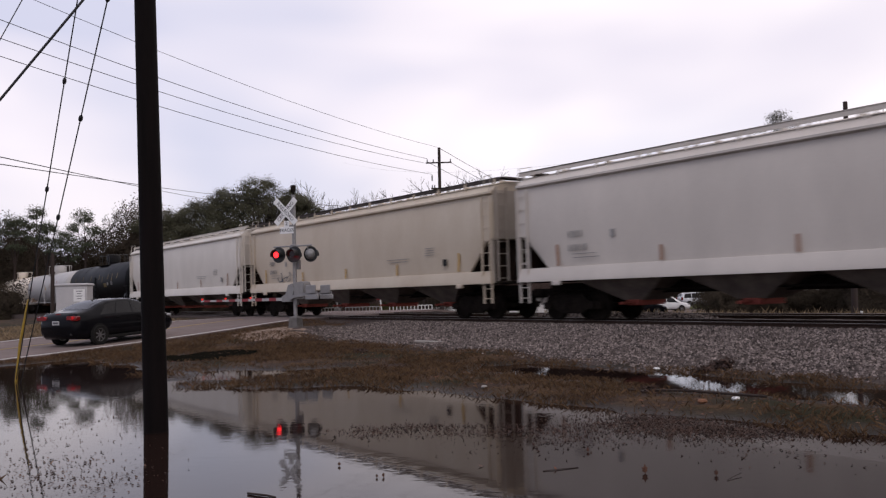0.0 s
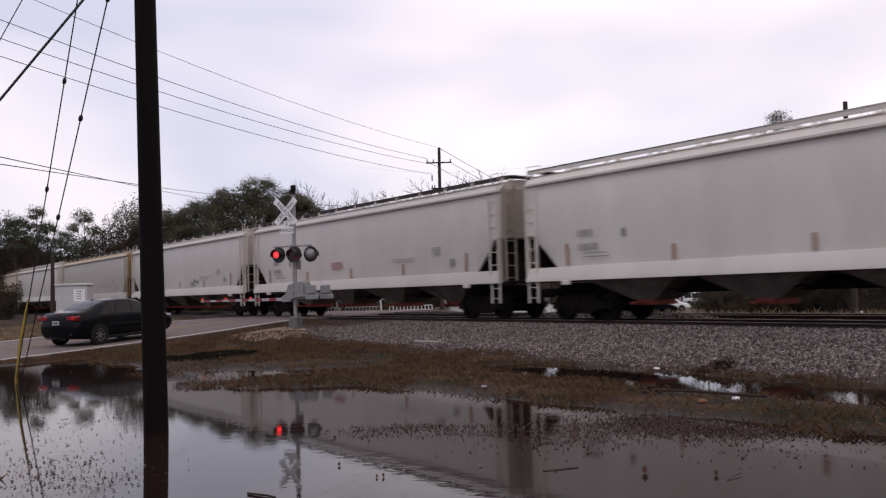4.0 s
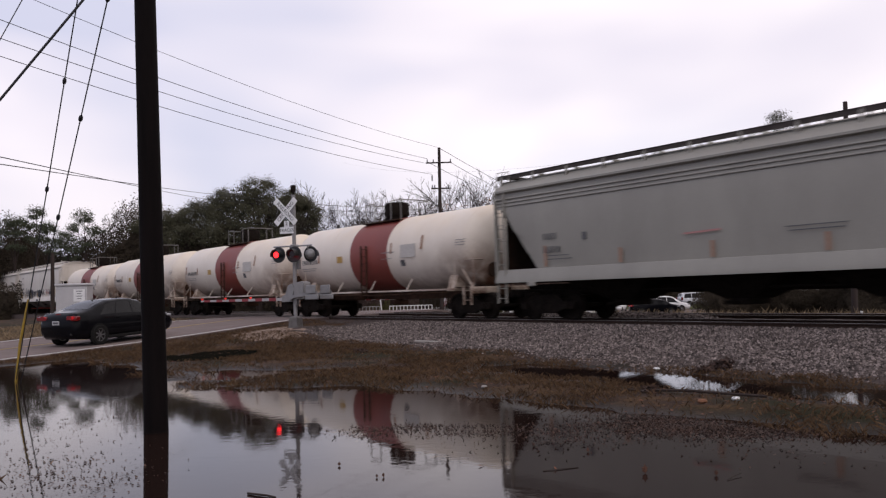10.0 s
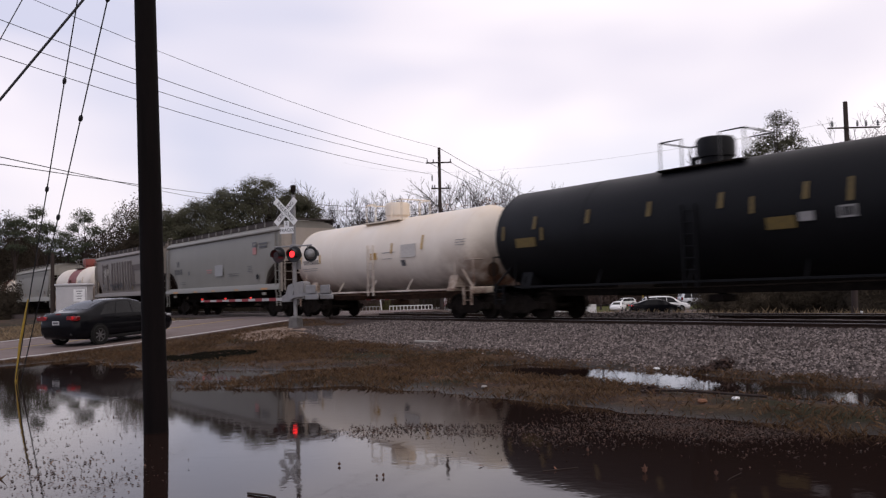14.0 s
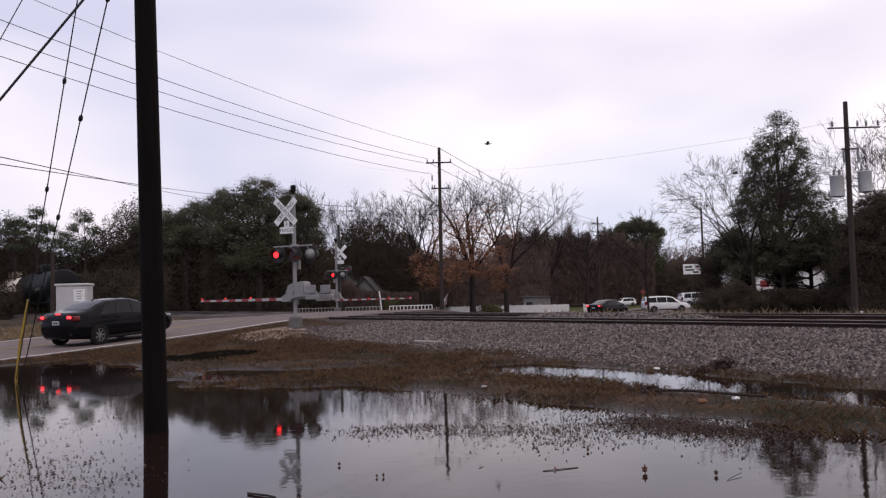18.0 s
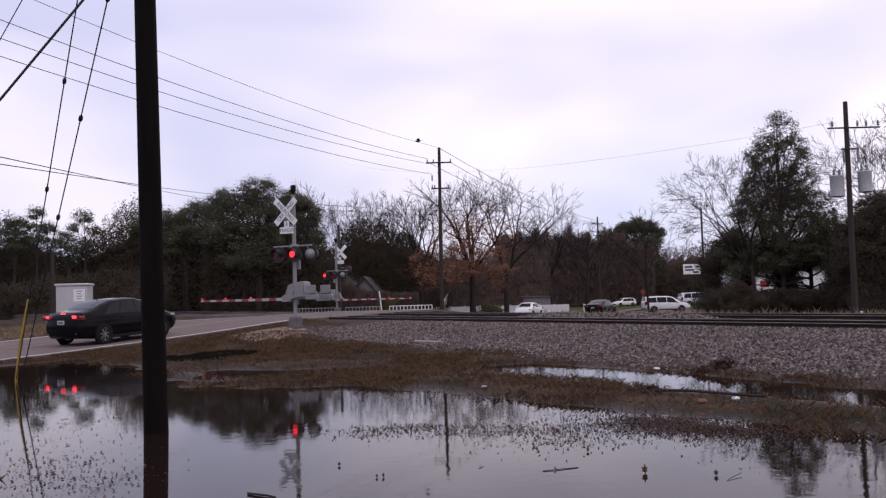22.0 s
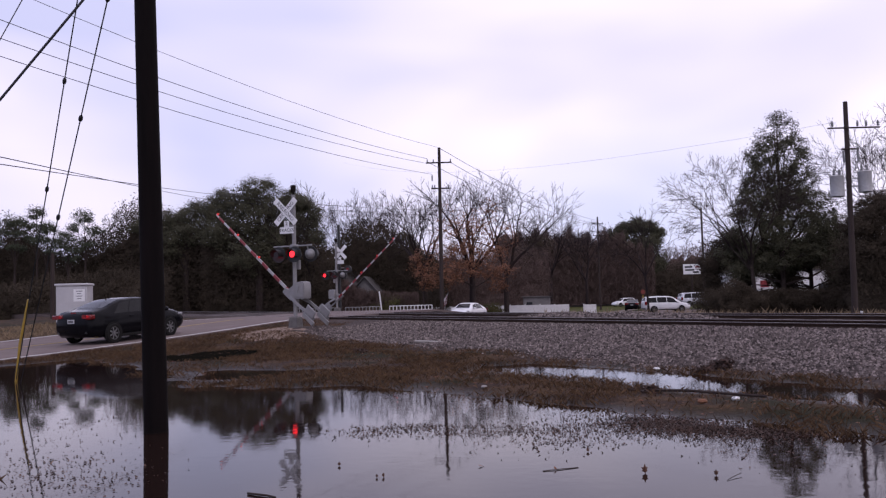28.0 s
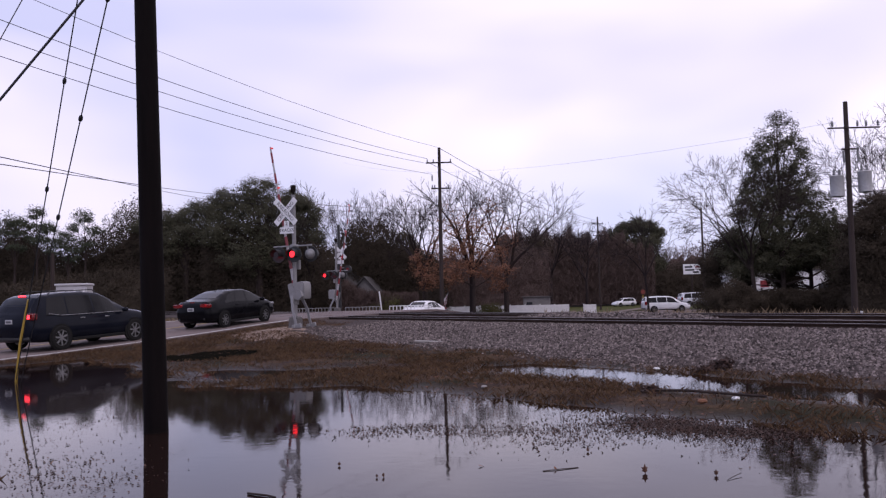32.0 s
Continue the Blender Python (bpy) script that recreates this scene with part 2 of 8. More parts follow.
# ---- mesh building ----
class Shape:
    """Vertices and faces of one part."""

    def __init__(self):
        self.v, self.f = [], []

    def add(self, verts, faces):
        o = len(self.v)
        self.v += [tuple(p) for p in verts]
        self.f += [tuple(i + o for i in q) for q in faces]
        return self

    def box(self, c, s, turn=0.0, bevel=0.0, tilt=None):
        hx, hy, hz = s[0] / 2, s[1] / 2, s[2] / 2
        if bevel:
            k = min(bevel, hx * 0.9, hy * 0.9, hz * 0.9)
            vs, idx = [], {}
            for i, j, l in itertools.product((-1, 1), repeat=3):
                for ax in range(3):
                    e = [hx - k, hy - k, hz - k]
                    e[ax] += k
                    idx[(i, j, l, ax)] = len(vs)
                    vs.append(Vector((i * e[0], j * e[1], l * e[2])))
            fs = []
            for ax in range(3):
                for sgn in (-1, 1):
                    o1, o2 = [a for a in range(3) if a != ax]
                    ring = []
                    for p, q in ((-1, -1), (1, -1), (1, 1), (-1, 1)):
                        key = [0, 0, 0]
                        key[ax], key[o1], key[o2] = sgn, p, q
                        ring.append(idx[(*key, ax)])
                    if (sgn > 0) == (ax == 1):
                        ring.reverse()
                    fs.append(ring)
            for ax in range(3):
                o1, o2 = [a for a in range(3) if a != ax]
                for p, q in ((-1, -1), (1, -1), (1, 1), (-1, 1)):
                    a, b = [0, 0, 0], [0, 0, 0]
                    a[ax], b[ax] = -1, 1
                    a[o1] = b[o1] = p
                    a[o2] = b[o2] = q
                    ring = [idx[(*a, o1)], idx[(*b, o1)], idx[(*b, o2)], idx[(*a, o2)]]
                    fs.append(ring)
            for i, j, l in itertools.product((-1, 1), repeat=3):
                fs.append([idx[(i, j, l, 0)], idx[(i, j, l, 1)], idx[(i, j, l, 2)]])
            out = []
            for q in fs:
                a, b, d = vs[q[0]], vs[q[1]], vs[q[2]]
                mid = sum((vs[i] for i in q), Vector()) / len(q)
                out.append(q if (b - a).cross(d - a).dot(mid) > 0 else q[::-1])
            fs = out
        else:
            vs = [Vector((x * hx, y * hy, z * hz)) for x, y, z in itertools.product((-1, 1), repeat=3)]
            fs = [(0, 1, 3, 2), (4, 6, 7, 5), (0, 4, 5, 1), (2, 3, 7, 6), (0, 2, 6, 4), (1, 5, 7, 3)]
        m = Matrix.Translation(c) @ (tilt if tilt is not None else Matrix.Rotation(turn, 4, "Z"))
        return self.add([m @ p for p in vs], fs)

    def tube(self, p0, p1, r0, r1=None, seg=8, caps=True):
        p0, p1 = Vector(p0), Vector(p1)
        r1 = r0 if r1 is None else r1
        w = (p1 - p0)
        if w.length < 1e-6:
            return self
        w.normalize()
        a = w.orthogonal().normalized()
        b = w.cross(a)
        vs = []
        for p, r in ((p0, r0), (p1, r1)):
            for i in range(seg):
                t = 2 * math.pi * i / seg
                vs.append(p + (a * math.cos(t) + b * math.sin(t)) * r)
        fs = [(i, (i + 1) % seg, seg + (i + 1) % seg, seg + i) for i in range(seg)]
        if caps:
            fs += [tuple(range(seg))[::-1], tuple(range(seg, 2 * seg))]
        return self.add(vs, fs)

    def path(self, pts, r, seg=6):
        """One bent tube through the points."""
        pts = [Vector(q) for q in pts]
        rings, side = [], None
        for i, q in enumerate(pts):
            w = (pts[min(i + 1, len(pts) - 1)] - pts[max(i - 1, 0)]).normalized()
            side = w.orthogonal().normalized() if side is None else (side - w * side.dot(w)).normalized()
            b = w.cross(side)
            rings.append([q + (side * math.cos(2 * math.pi * j / seg) + b * math.sin(2 * math.pi * j / seg)) * r for j in range(seg)])
        return self.loft(rings)

    def loft(self, rings, closed=True, caps=True):
        n = len(rings[0])
        vs = [p for ring in rings for p in ring]
        fs = []
        for i in range(len(rings) - 1):
            for j in range(n if closed else n - 1):
                k = (j + 1) % n
                fs.append((i * n + j, i * n + k, (i + 1) * n + k, (i + 1) * n + j))
        if caps:
            fs += [tuple(range(n))[::-1], tuple(range((len(rings) - 1) * n, len(rings) * n))]
        return self.add(vs, fs)

    def prism(self, outline, y0, y1):
        """An outline in x and z, drawn out across y."""
        return self.loft([[(x, y0, z) for x, z in outline], [(x, y1, z) for x, z in outline]])

    def lathe(self, prof, origin, axis, seg=20, caps=True):
        """A profile of (along, radius), turned about an axis."""
        w = Vector(axis).normalized()
        a = w.orthogonal().normalized()
        b = w.cross(a)
        o = Vector(origin)
        rings = [[o + w * s + (a * math.cos(2 * math.pi * i / seg) + b * math.sin(2 * math.pi * i / seg)) * r for i in range(seg)] for s, r in prof]
        return self.loft(rings, caps=caps)


def mesh_of(shape, mat, smooth=40.0):
    me = bpy.data.meshes.new("part")
    me.from_pydata([tuple(p) for p in shape.v], [], shape.f)
    if smooth:
        me.polygons.foreach_set("use_smooth", [True] * len(me.polygons))
        me.set_sharp_from_angle(angle=radians(smooth))
    me.materials.append(mat)
    me.update()
    return me


def part(name, shape, mat, parent=None, label="", smooth=40.0, at=None):
    """One mesh object, a part of its parent."""
    ob = new(name, shape if isinstance(shape, bpy.types.Mesh) else mesh_of(shape, mat, smooth))
    if parent:
        ob.parent = parent
    if at is not None:
        ob.matrix_basis = at
    if label:
        ob["label"] = label
    return ob


def thing(name, label, category, m=None, group="", kind=""):
    ob = new(name)
    ob.empty_display_size = 0.2
    ob.matrix_basis = m if m is not None else Matrix()
    return tagged(ob, label, category, group, kind)


def letters(body, size, mat, m, parent, name="lettering"):
    """Writing in the built-in font, as a flat mesh facing local z."""
    cu = bpy.data.curves.new("text", "FONT")
    cu.body, cu.size, cu.align_x, cu.align_y, cu.extrude = body, size, "CENTER", "CENTER", 0.002
    tmp = new("text", cu)
    dg = bpy.context.evaluated_depsgraph_get()
    me = bpy.data.meshes.new_from_object(tmp.evaluated_get(dg))
    bpy.data.objects.remove(tmp)
    me.materials.clear()
    me.materials.append(mat)
    ob = new(name, me)
    ob.parent = parent
    ob.matrix_basis = m
    return ob


# ---- ground ----
LATTICE = np.random.RandomState(7).rand(256, 256)


def ripple(x, y, size):
    """Smooth value noise in -1..1, one swell per size metres."""
    x, y = np.asarray(x, float) / size, np.asarray(y, float) / size
    i, j = np.floor(x).astype(int), np.floor(y).astype(int)
    a, b = x - i, y - j
    a, b = a * a * (3 - 2 * a), b * b * (3 - 2 * b)
    g = lambda p, q: LATTICE[p % 256, q % 256]
    v = (g(i, j) * (1 - a) + g(i + 1, j) * a) * (1 - b) + (g(i, j + 1) * (1 - a) + g(i + 1, j + 1) * a) * b
    return 2 * v - 1


def ease(a, b, x):
    t = np.clip((np.asarray(x, float) - a) / (b - a), 0, 1)
    return t * t * (3 - 2 * t)


ROAD_K = (-60, -6, -2.8, -0.9, 2.5, 5.2, 6.9, 9.4, 11.5, 26, 30, 37, 48, 73, 108, 400)
ROAD_H = (0.0, 0.06, 0.10, 0.14, 0.24, 0.34, 0.41, 0.53, 0.61, 0.61, 0.30, -0.50, -0.90, -1.40, -2.10, -4.0)


def road_z(k):
    return np.interp(k, ROAD_K, ROAD_H)


def ground_z(x, y):
    x, y = np.asarray(x, float), np.asarray(y, float)
    u, n = x * DU.x + y * DU.y, x * DN.x + y * DN.y
    k = (x - ROAD_A.x) * ROAD_E.x + (y - ROAD_A.y) * ROAD_E.y
    q = (x - ROAD_A.x) * ROAD_R.x + (y - ROAD_A.y) * ROAD_R.y
    wob = 0.5 * ripple(x, y, 3.1) + 0.3 * ripple(x, y, 1.1)
    # verge, ditch, ballast shoulder, far side
    prof = np.interp(n + 0.35 * wob + 0.16 * ripple(x, y, 0.55) + (0.45 * ease(9.5, 12.5, u) - 0.32 * ease(7.0, 4.8, u)) * ease(10.6, 9.4, n), (-80, 7.2, 8.35, 9.0, 10.1, 10.7, 11.5, 12.2, 12.9, 13.4, 17.2, 17.9, 26.0, 29.5, 40, 90, 200, 1200),
                     (-0.1, -0.09, 0.0, 0.075, 0.06, 0.0, -0.05, -0.03, 0.03, 0.07, 0.43, 0.46, 0.46, -0.3, -0.85, -1.45, -2.2, -3.2))
    # the ditch closes and a low muddy spit reaches out
    spit = ease(12.6, 14.4, u + 0.8 * wob)
    low = np.clip(0.006 + 0.020 * (n - 5.2) + 0.045 * wob + 0.02 * ripple(x * 0.6, y, 0.7), -0.06, 0.45)
    edge = ease(3.9, 5.6, n + 0.9 * wob - 1.5 * ease(18, 22, u))
    spitz = -0.07 * (1 - edge) + low * edge
    near_side = n < 17.5
    z = np.where(near_side, prof * (1 - spit) + np.maximum(spitz, np.where(n > 12.5, prof, -1)) * spit, prof)
    # the flooded verge runs on to the left, the road shoulder stands out of it
    sh = road_z(k) - 0.03 - 0.085 * np.maximum(q - 0.3, 0) + 0.03 * wob
    z = np.where((q > -1) & (k < 12), np.maximum(z, sh), z)
    # shallow flooded hollows on the spit
    fret = 0.030 * ripple(x, y, 0.8) + 0.022 * ripple(x + 9, y, 0.33)
    for hx, hy, rx, ry, drop in ((-6.45, 22.7, 1.5, 1.8, 0.05), (-4.5, 15.8, 2.1, 2.4, 0.05), (-3.0, 17.6, 1.5, 0.9, 0.055), (-0.6, 19.4, 1.6, 0.5, 0.05)):
        d = np.hypot((x - hx) / rx, (y - hy) / ry)
        z = np.where(d < 1.5, np.minimum(z, np.maximum(z - drop * ease(1.35, 0.5, d + 0.3 * wob), -0.05) + fret * ease(1.45, 0.6, d)), z)
    # raised pad at the foot of the signal
    far = np.hypot(x + 5.4, y - 29.6)
    z = np.where(far < 7, np.maximum(z, 0.47 - 0.10 * np.maximum(far - 1.0, 0) + 0.02 * wob), z)
    left = np.interp(q, (-60, -14, -7.2), (-0.2, 0.0, 0.0)) + road_z(k) - 0.05
    z = np.where(q < -7.0, np.where((n < 17.5) | (n > 27), left, np.maximum(z, left)), z)
    z = np.where((q > -7.6) & (q < 0.15), np.minimum(z, road_z(k) - 0.06), z)
    # the bank on which the camera stands
    z = np.where(y < 9, np.maximum(z, -0.1 + 0.2 * ease(5.9, 4.6, y + 0.3 * wob)), z)
    z = np.where(y < 9, np.maximum(z, -0.1 + 0.16 * ease(-3.5, -4.6, x + 0.3 * wob) * ease(8.2, 6.9, y)), z)
    return z + 0.012 * ripple(x, y, 0.45) * (z > -0.06)


def graded(lo, a, b, hi, step):
    """Fine steps between a and b, widening outwards to lo and hi."""
    mid = list(np.arange(a, b, step))
    out, s, p = [], step, b
    while p < hi:
        out.append(p)
        s *= 1.22
        p += s
    out.append(hi)
    back, s, p = [], step, a
    while p > lo:
        s *= 1.22
        p -= s
        back.append(max(p, lo))
    return np.array(back[::-1] + mid + out)


def sheet(xs, ys, zf):
    gx, gy = np.meshgrid(xs, ys)
    gz = zf(gx, gy)
    w = len(xs)
    s = Shape()
    s.v = list(zip(gx.ravel().tolist(), gy.ravel().tolist(), gz.ravel().tolist()))
    s.f = [(j * w + i, j * w + i + 1, (j + 1) * w + i + 1, (j + 1) * w + i) for j in range(len(ys) - 1) for i in range(w - 1)]
    return s


def ground_material():
    """Dead grass, wet mud and dry soil by noise and by height over the flood."""
    m = bpy.data.materials.new("verge_soil")
    m.use_nodes = True
    t = m.node_tree
    b = t.nodes["Principled BSDF"]
    co = t.nodes.new("ShaderNodeTexCoord")

    def noise_node(scale, detail):
        n = t.nodes.new("ShaderNodeTexNoise")
        n.inputs["Scale"].default_value, n.inputs["Detail"].default_value, n.inputs["Roughness"].default_value = scale, detail, 0.7
        t.links.new(co.outputs["Object"], n.inputs["Vector"])
        return n

    def ramp(src, stops):
        r = t.nodes.new("ShaderNodeValToRGB")
        e = r.color_ramp.elements
        e[0].position, e[0].color = stops[0][0], (*stops[0][1], 1)
        e[1].position, e[1].color = stops[-1][0], (*stops[-1][1], 1)
        for p, c in stops[1:-1]:
            e.new(p).color = (*c, 1)
        t.links.new(src, r.inputs["Fac"])
        return r

    broad, fine = noise_node(0.9, 6), noise_node(14, 5)
    grass = ramp(fine.outputs["Fac"], ((0.3, (0.020, 0.0105, 0.005)), (0.5, (0.058, 0.033, 0.016)), (0.70, (0.125, 0.075, 0.040))))
    mud = ramp(fine.outputs["Fac"], ((0.3, (0.014, 0.008, 0.006)), (0.7, (0.062, 0.040, 0.031))))
    mask = ramp(broad.outputs["Fac"], ((0.44, (0, 0, 0)), (0.54, (1, 1, 1))))
    mix = t.nodes.new("ShaderNodeMixRGB")
    t.links.new(mask.outputs["Color"], mix.inputs["Fac"])
    t.links.new(mud.outputs["Color"], mix.inputs["Color1"])
    t.links.new(grass.outputs["Color"], mix.inputs["Color2"])
    moss = noise_node(0.33, 4)
    moss_mask = ramp(moss.outputs["Fac"], ((0.50, (0, 0, 0)), (0.60, (1, 1, 1))))
    green = ramp(fine.outputs["Fac"], ((0.3, (0.009, 0.009, 0.004)), (0.7, (0.030, 0.027, 0.012))))
    mixg = t.nodes.new("ShaderNodeMixRGB")
    t.links.new(moss_mask.outputs["Color"], mixg.inputs["Fac"])
    t.links.new(mix.outputs["Color"], mixg.inputs["Color1"])
    t.links.new(green.outputs["Color"], mixg.inputs["Color2"])
    mix = mixg
    sep = t.nodes.new("ShaderNodeSeparateXYZ")
    t.links.new(co.outputs["Object"], sep.inputs[0])
    wet = t.nodes.new("ShaderNodeMapRange")
    wet.inputs["From Min"].default_value, wet.inputs["From Max"].default_value = 0.0, 0.07
    t.links.new(sep.outputs["Z"], wet.inputs["Value"])
    mix2 = t.nodes.new("ShaderNodeMixRGB")
    mix2.inputs["Color1"].default_value = (0.012, 0.008, 0.0065, 1)
    t.links.new(wet.outputs[0], mix2.inputs["Fac"])
    t.links.new(mix.outputs["Color"], mix2.inputs["Color2"])
    t.links.new(mix2.outputs["Color"], b.inputs["Base Color"])
    b.inputs["Specular IOR Level"].default_value = 0.12
    rr = t.nodes.new("ShaderNodeMapRange")
    rr.inputs["To Min"].default_value, rr.inputs["To Max"].default_value = 0.40, 0.95
    t.links.new(wet.outputs[0], rr.inputs["Value"])
    t.links.new(rr.outputs[0], b.inputs["Roughness"])
    bp = t.nodes.new("ShaderNodeBump")
    bp.inputs["Strength"].default_value, bp.inputs["Distance"].default_value = 0.6, 0.03
    t.links.new(fine.outputs["Fac"], bp.inputs["Height"])
    t.links.new(bp.outputs["Normal"], b.inputs["Normal"])
    return m


GROUND = ground_material()
ground = part("ground", sheet(graded(-900, -17, 13, 900, 0.16), graded(-300, 4.2, 42, 1500, 0.16), ground_z), GROUND, smooth=180)
tagged(ground, "muddy verge with dead grass and wet soil", "ground", kind="structure")
water = part("water", Shape().add([*[tuple(plan(u, n)) for u, n in ((-45, -40), (-45, 14.5), (60, 14.5), (60, -40))]], [(3, 2, 1, 0)]), WATER, smooth=0)
tagged(water, "still brown flood water mirroring the sky", "water", kind="structure")


# ---- ballast bed, two tracks ----
def heap(u, n):
    """Left-over ballast heaped between the two tracks short of the crossing."""
    lump = 0.8 + 0.3 * ripple(u, n, 1.5) + 0.15 * ripple(u, n, 0.5)
    return 0.22 * lump * ease(14.6, 16.2, u) * ease(24.5, 21.0, u) * ease(20.75, 21.6, n) * ease(22.95, 22.2, n)


def ballast_bed():
    us = np.concatenate([np.arange(-60, -8, 2.0), np.arange(-8, 34, 0.2), np.arange(34, 200, 3.0), np.arange(200, 900, 40.0)])
    ns = np.concatenate([np.arange(12.6, 18.2, 0.2), np.arange(18.4, 27.0, 0.2)])
    s = Shape()
    gu, gn = np.meshgrid(us, ns)
    gx, gy = gu * DU.x + gn * DN.x, gu * DU.y + gn * DN.y
    gz = ground_z(gx, gy) + 0.05 * np.clip((gn - 12.9 - 0.25 * ripple(gx, gy, 0.9)) / 1.2, -1, 1) * np.clip((27.0 - gn) / 0.8, -1, 1)
    k = (gx - ROAD_A.x) * ROAD_E.x + (gy - ROAD_A.y) * ROAD_E.y
    q = (gx - ROAD_A.x) * ROAD_R.x + (gy - ROAD_A.y) * ROAD_R.y
    gz = np.where((q > -7.9) & (q < 0.6), np.minimum(gz, road_z(k) - 0.08), gz)
    gz = np.where((q < 4.0) & (gn < 17.5), gz - 0.12 * ease(4.5, 1.5, q), gz) + 0.02 * ripple(gx, gy, 0.35)
    gz = gz + heap(gu, gn)
    w = len(us)
    s.v = list(zip(gx.ravel().tolist(), gy.ravel().tolist(), gz.ravel().tolist()))
    s.f = [(j * w + i + 1, j * w + i, (j + 1) * w + i, (j + 1) * w + i + 1) for j in range(len(ns) - 1) for i in range(w - 1)]
    return s


BALLAST = material("crushed_ballast", (0.0243, 0.0175, 0.0162), (0.1026, 0.0800, 0.0720), 0.92, 16, 30, 1.0, spread=0.35, spec=0.1)
bed = part("ballast_bed", ballast_bed(), BALLAST, smooth=180)
tagged(bed, "grey crushed stone ballast under two tracks", "ballast", kind="structure")


def stones(name, label, spots, lo, hi, mat, seed):
    """Loose stones, one rough eight-sided lump each."""
    rng = np.random.RandomState(seed)
    s = Shape()
    for x, y, z in spots:
        r = lo + (hi - lo) * rng.rand() ** 2
        base = rng.rand() * 6.28
        ring = []
        for i in range(5):
            a = base + i * 1.2566 + rng.uniform(-0.3, 0.3)
            ring.append((x + math.cos(a) * r * rng.uniform(0.75, 1.2), y + math.sin(a) * r * rng.uniform(0.75, 1.2), z + rng.uniform(-0.2, 0.35) * r))
        top = (x + rng.uniform(-0.4, 0.4) * r, y + rng.uniform(-0.4, 0.4) * r, z + r * rng.uniform(0.7, 1.4))
        s.add(ring + [top], [(i, (i + 1) % 5, 5) for i in range(5)])
    return tagged(part(name, s, mat, smooth=0), label, "stones", kind="stuff")


def stone_spots():
    """Over the whole shoulder, closest where the verge lies near."""
    rng = np.random.RandomState(3)
    m = 125000
    u = -5 + 40 * rng.rand(m) ** 1.35
    n = 12.5 + 6.2 * rng.rand(m)
    x, y = u * DU.x + n * DN.x, u * DU.y + n * DN.y
    q = (x - ROAD_A.x) * ROAD_R.x + (y - ROAD_A.y) * ROAD_R.y
    z = ground_z(x, y) + 0.05 * np.clip((n - 12.9 - 0.25 * ripple(x, y, 0.9)) / 1.2, -1, 1)
    toe = n + 0.5 * ripple(x, y, 1.3) + 0.3 * ripple(x, y, 0.4)
    keep = (q > 4.4 + 1.0 * rng.rand(m)) & (rng.rand(m) < ease(12.6, 13.6, toe) + 0.04)
    return zip(x[keep].tolist(), y[keep].tolist(), z[keep].tolist())


def heap_spots():
    rng = np.random.RandomState(4)
    m = 9000
    u, n = 14 + 13 * rng.rand(m), 20.8 + 2.1 * rng.rand(m)
    x, y = u * DU.x + n * DN.x, u * DU.y + n * DN.y
    lift = heap(u, n)
    keep = lift > 0.03
    return zip(x[keep].tolist(), y[keep].tolist(), (ground_z(x, y) + 0.05 + lift)[keep].tolist())


stones("ballast_stones", "loose grey ballast stones on the shoulder", stone_spots(), 0.014, 0.043, STONE, 5)
stones("ballast_heap", "low heap of grey ballast between the tracks", heap_spots(), 0.03, 0.065, STONE, 6)


def rail_line(n, u0=-45.0, u1=420.0):
    """A rail: foot, web and head, with a bright running surface."""
    t = thing("rail", "rusty steel rail with a polished head", "rail", group="rails of the two tracks", kind="structure")
    us = [u0, -10, 10, 30, 60, 120, 240, u1]
    prof = [(-0.07, -0.17), (0.07, -0.17), (0.07, -0.155), (0.012, -0.13), (0.012, -0.045), (0.036, -0.035), (0.036, -0.006), (-0.036, -0.006), (-0.036, -0.035), (-0.012, -0.045), (-0.012, -0.13), (-0.07, -0.155)]
    part("rail_body", Shape().loft([[plan(u, n + a, RAIL_Z + z) for a, z in prof] for u in us]), RAIL_SIDE, t)
    head = [(-0.034, -0.008), (0.034, -0.008), (0.030, 0.0), (-0.030, 0.0)]
    part("rail_head", Shape().loft([[plan(u, n + a, RAIL_Z + z) for a, z in head] for u in us]), RAIL_TOP, t)
    return t


for tn in TRACK_N:
    for side in (-0.7535, 0.7535):
        rail_line(tn + side)

# ---- road over the crossing ----
def road_surface(q0, q1, lift, ks):
    return Shape().loft([[on_road(k, q0, road_z(k) + lift - 0.12), on_road(k, q0, road_z(k) + lift), on_road(k, q1, road_z(k) + lift), on_road(k, q1, road_z(k) + lift - 0.12)] for k in ks])


KS = [-60, -40, -25, -15, -10, -8, -6, -4.5, -2.8, -0.9, 1, 2.5, 4, 5.2, 6.9, 8, 9.4, 11.5, 14, 17, 20, 23, 26, 28, 30, 33, 37, 42, 48, 60, 73, 90, 108, 160]
road = tagged(part("road", road_surface(-ROAD_W, 0.25, 0.0, KS), ASPHALT), "worn grey asphalt road over the railway crossing", "road", kind="structure")
for nm, q, lo, hi in (("edge_line", 0.0, -60, 11.0), ("edge_line", -6.9, -60, 15.0), ("centre_line", -3.5, -60, 12.5)):
    ks = [lo] + [k for k in KS if lo < k < hi] + [hi]
    tagged(part(nm, Shape().loft([[on_road(k, q - 0.06, road_z(k) + 0.004), on_road(k, q - 0.06, road_z(k) + 0.008), on_road(k, q + 0.06, road_z(k) + 0.008), on_road(k, q + 0.06, road_z(k) + 0.004)] for k in ks]),
                LINE if nm == "edge_line" else YELLOW), "worn white edge line on the road" if nm == "edge_line" else "faded yellow centre line on the road", "road marking", kind="structure")


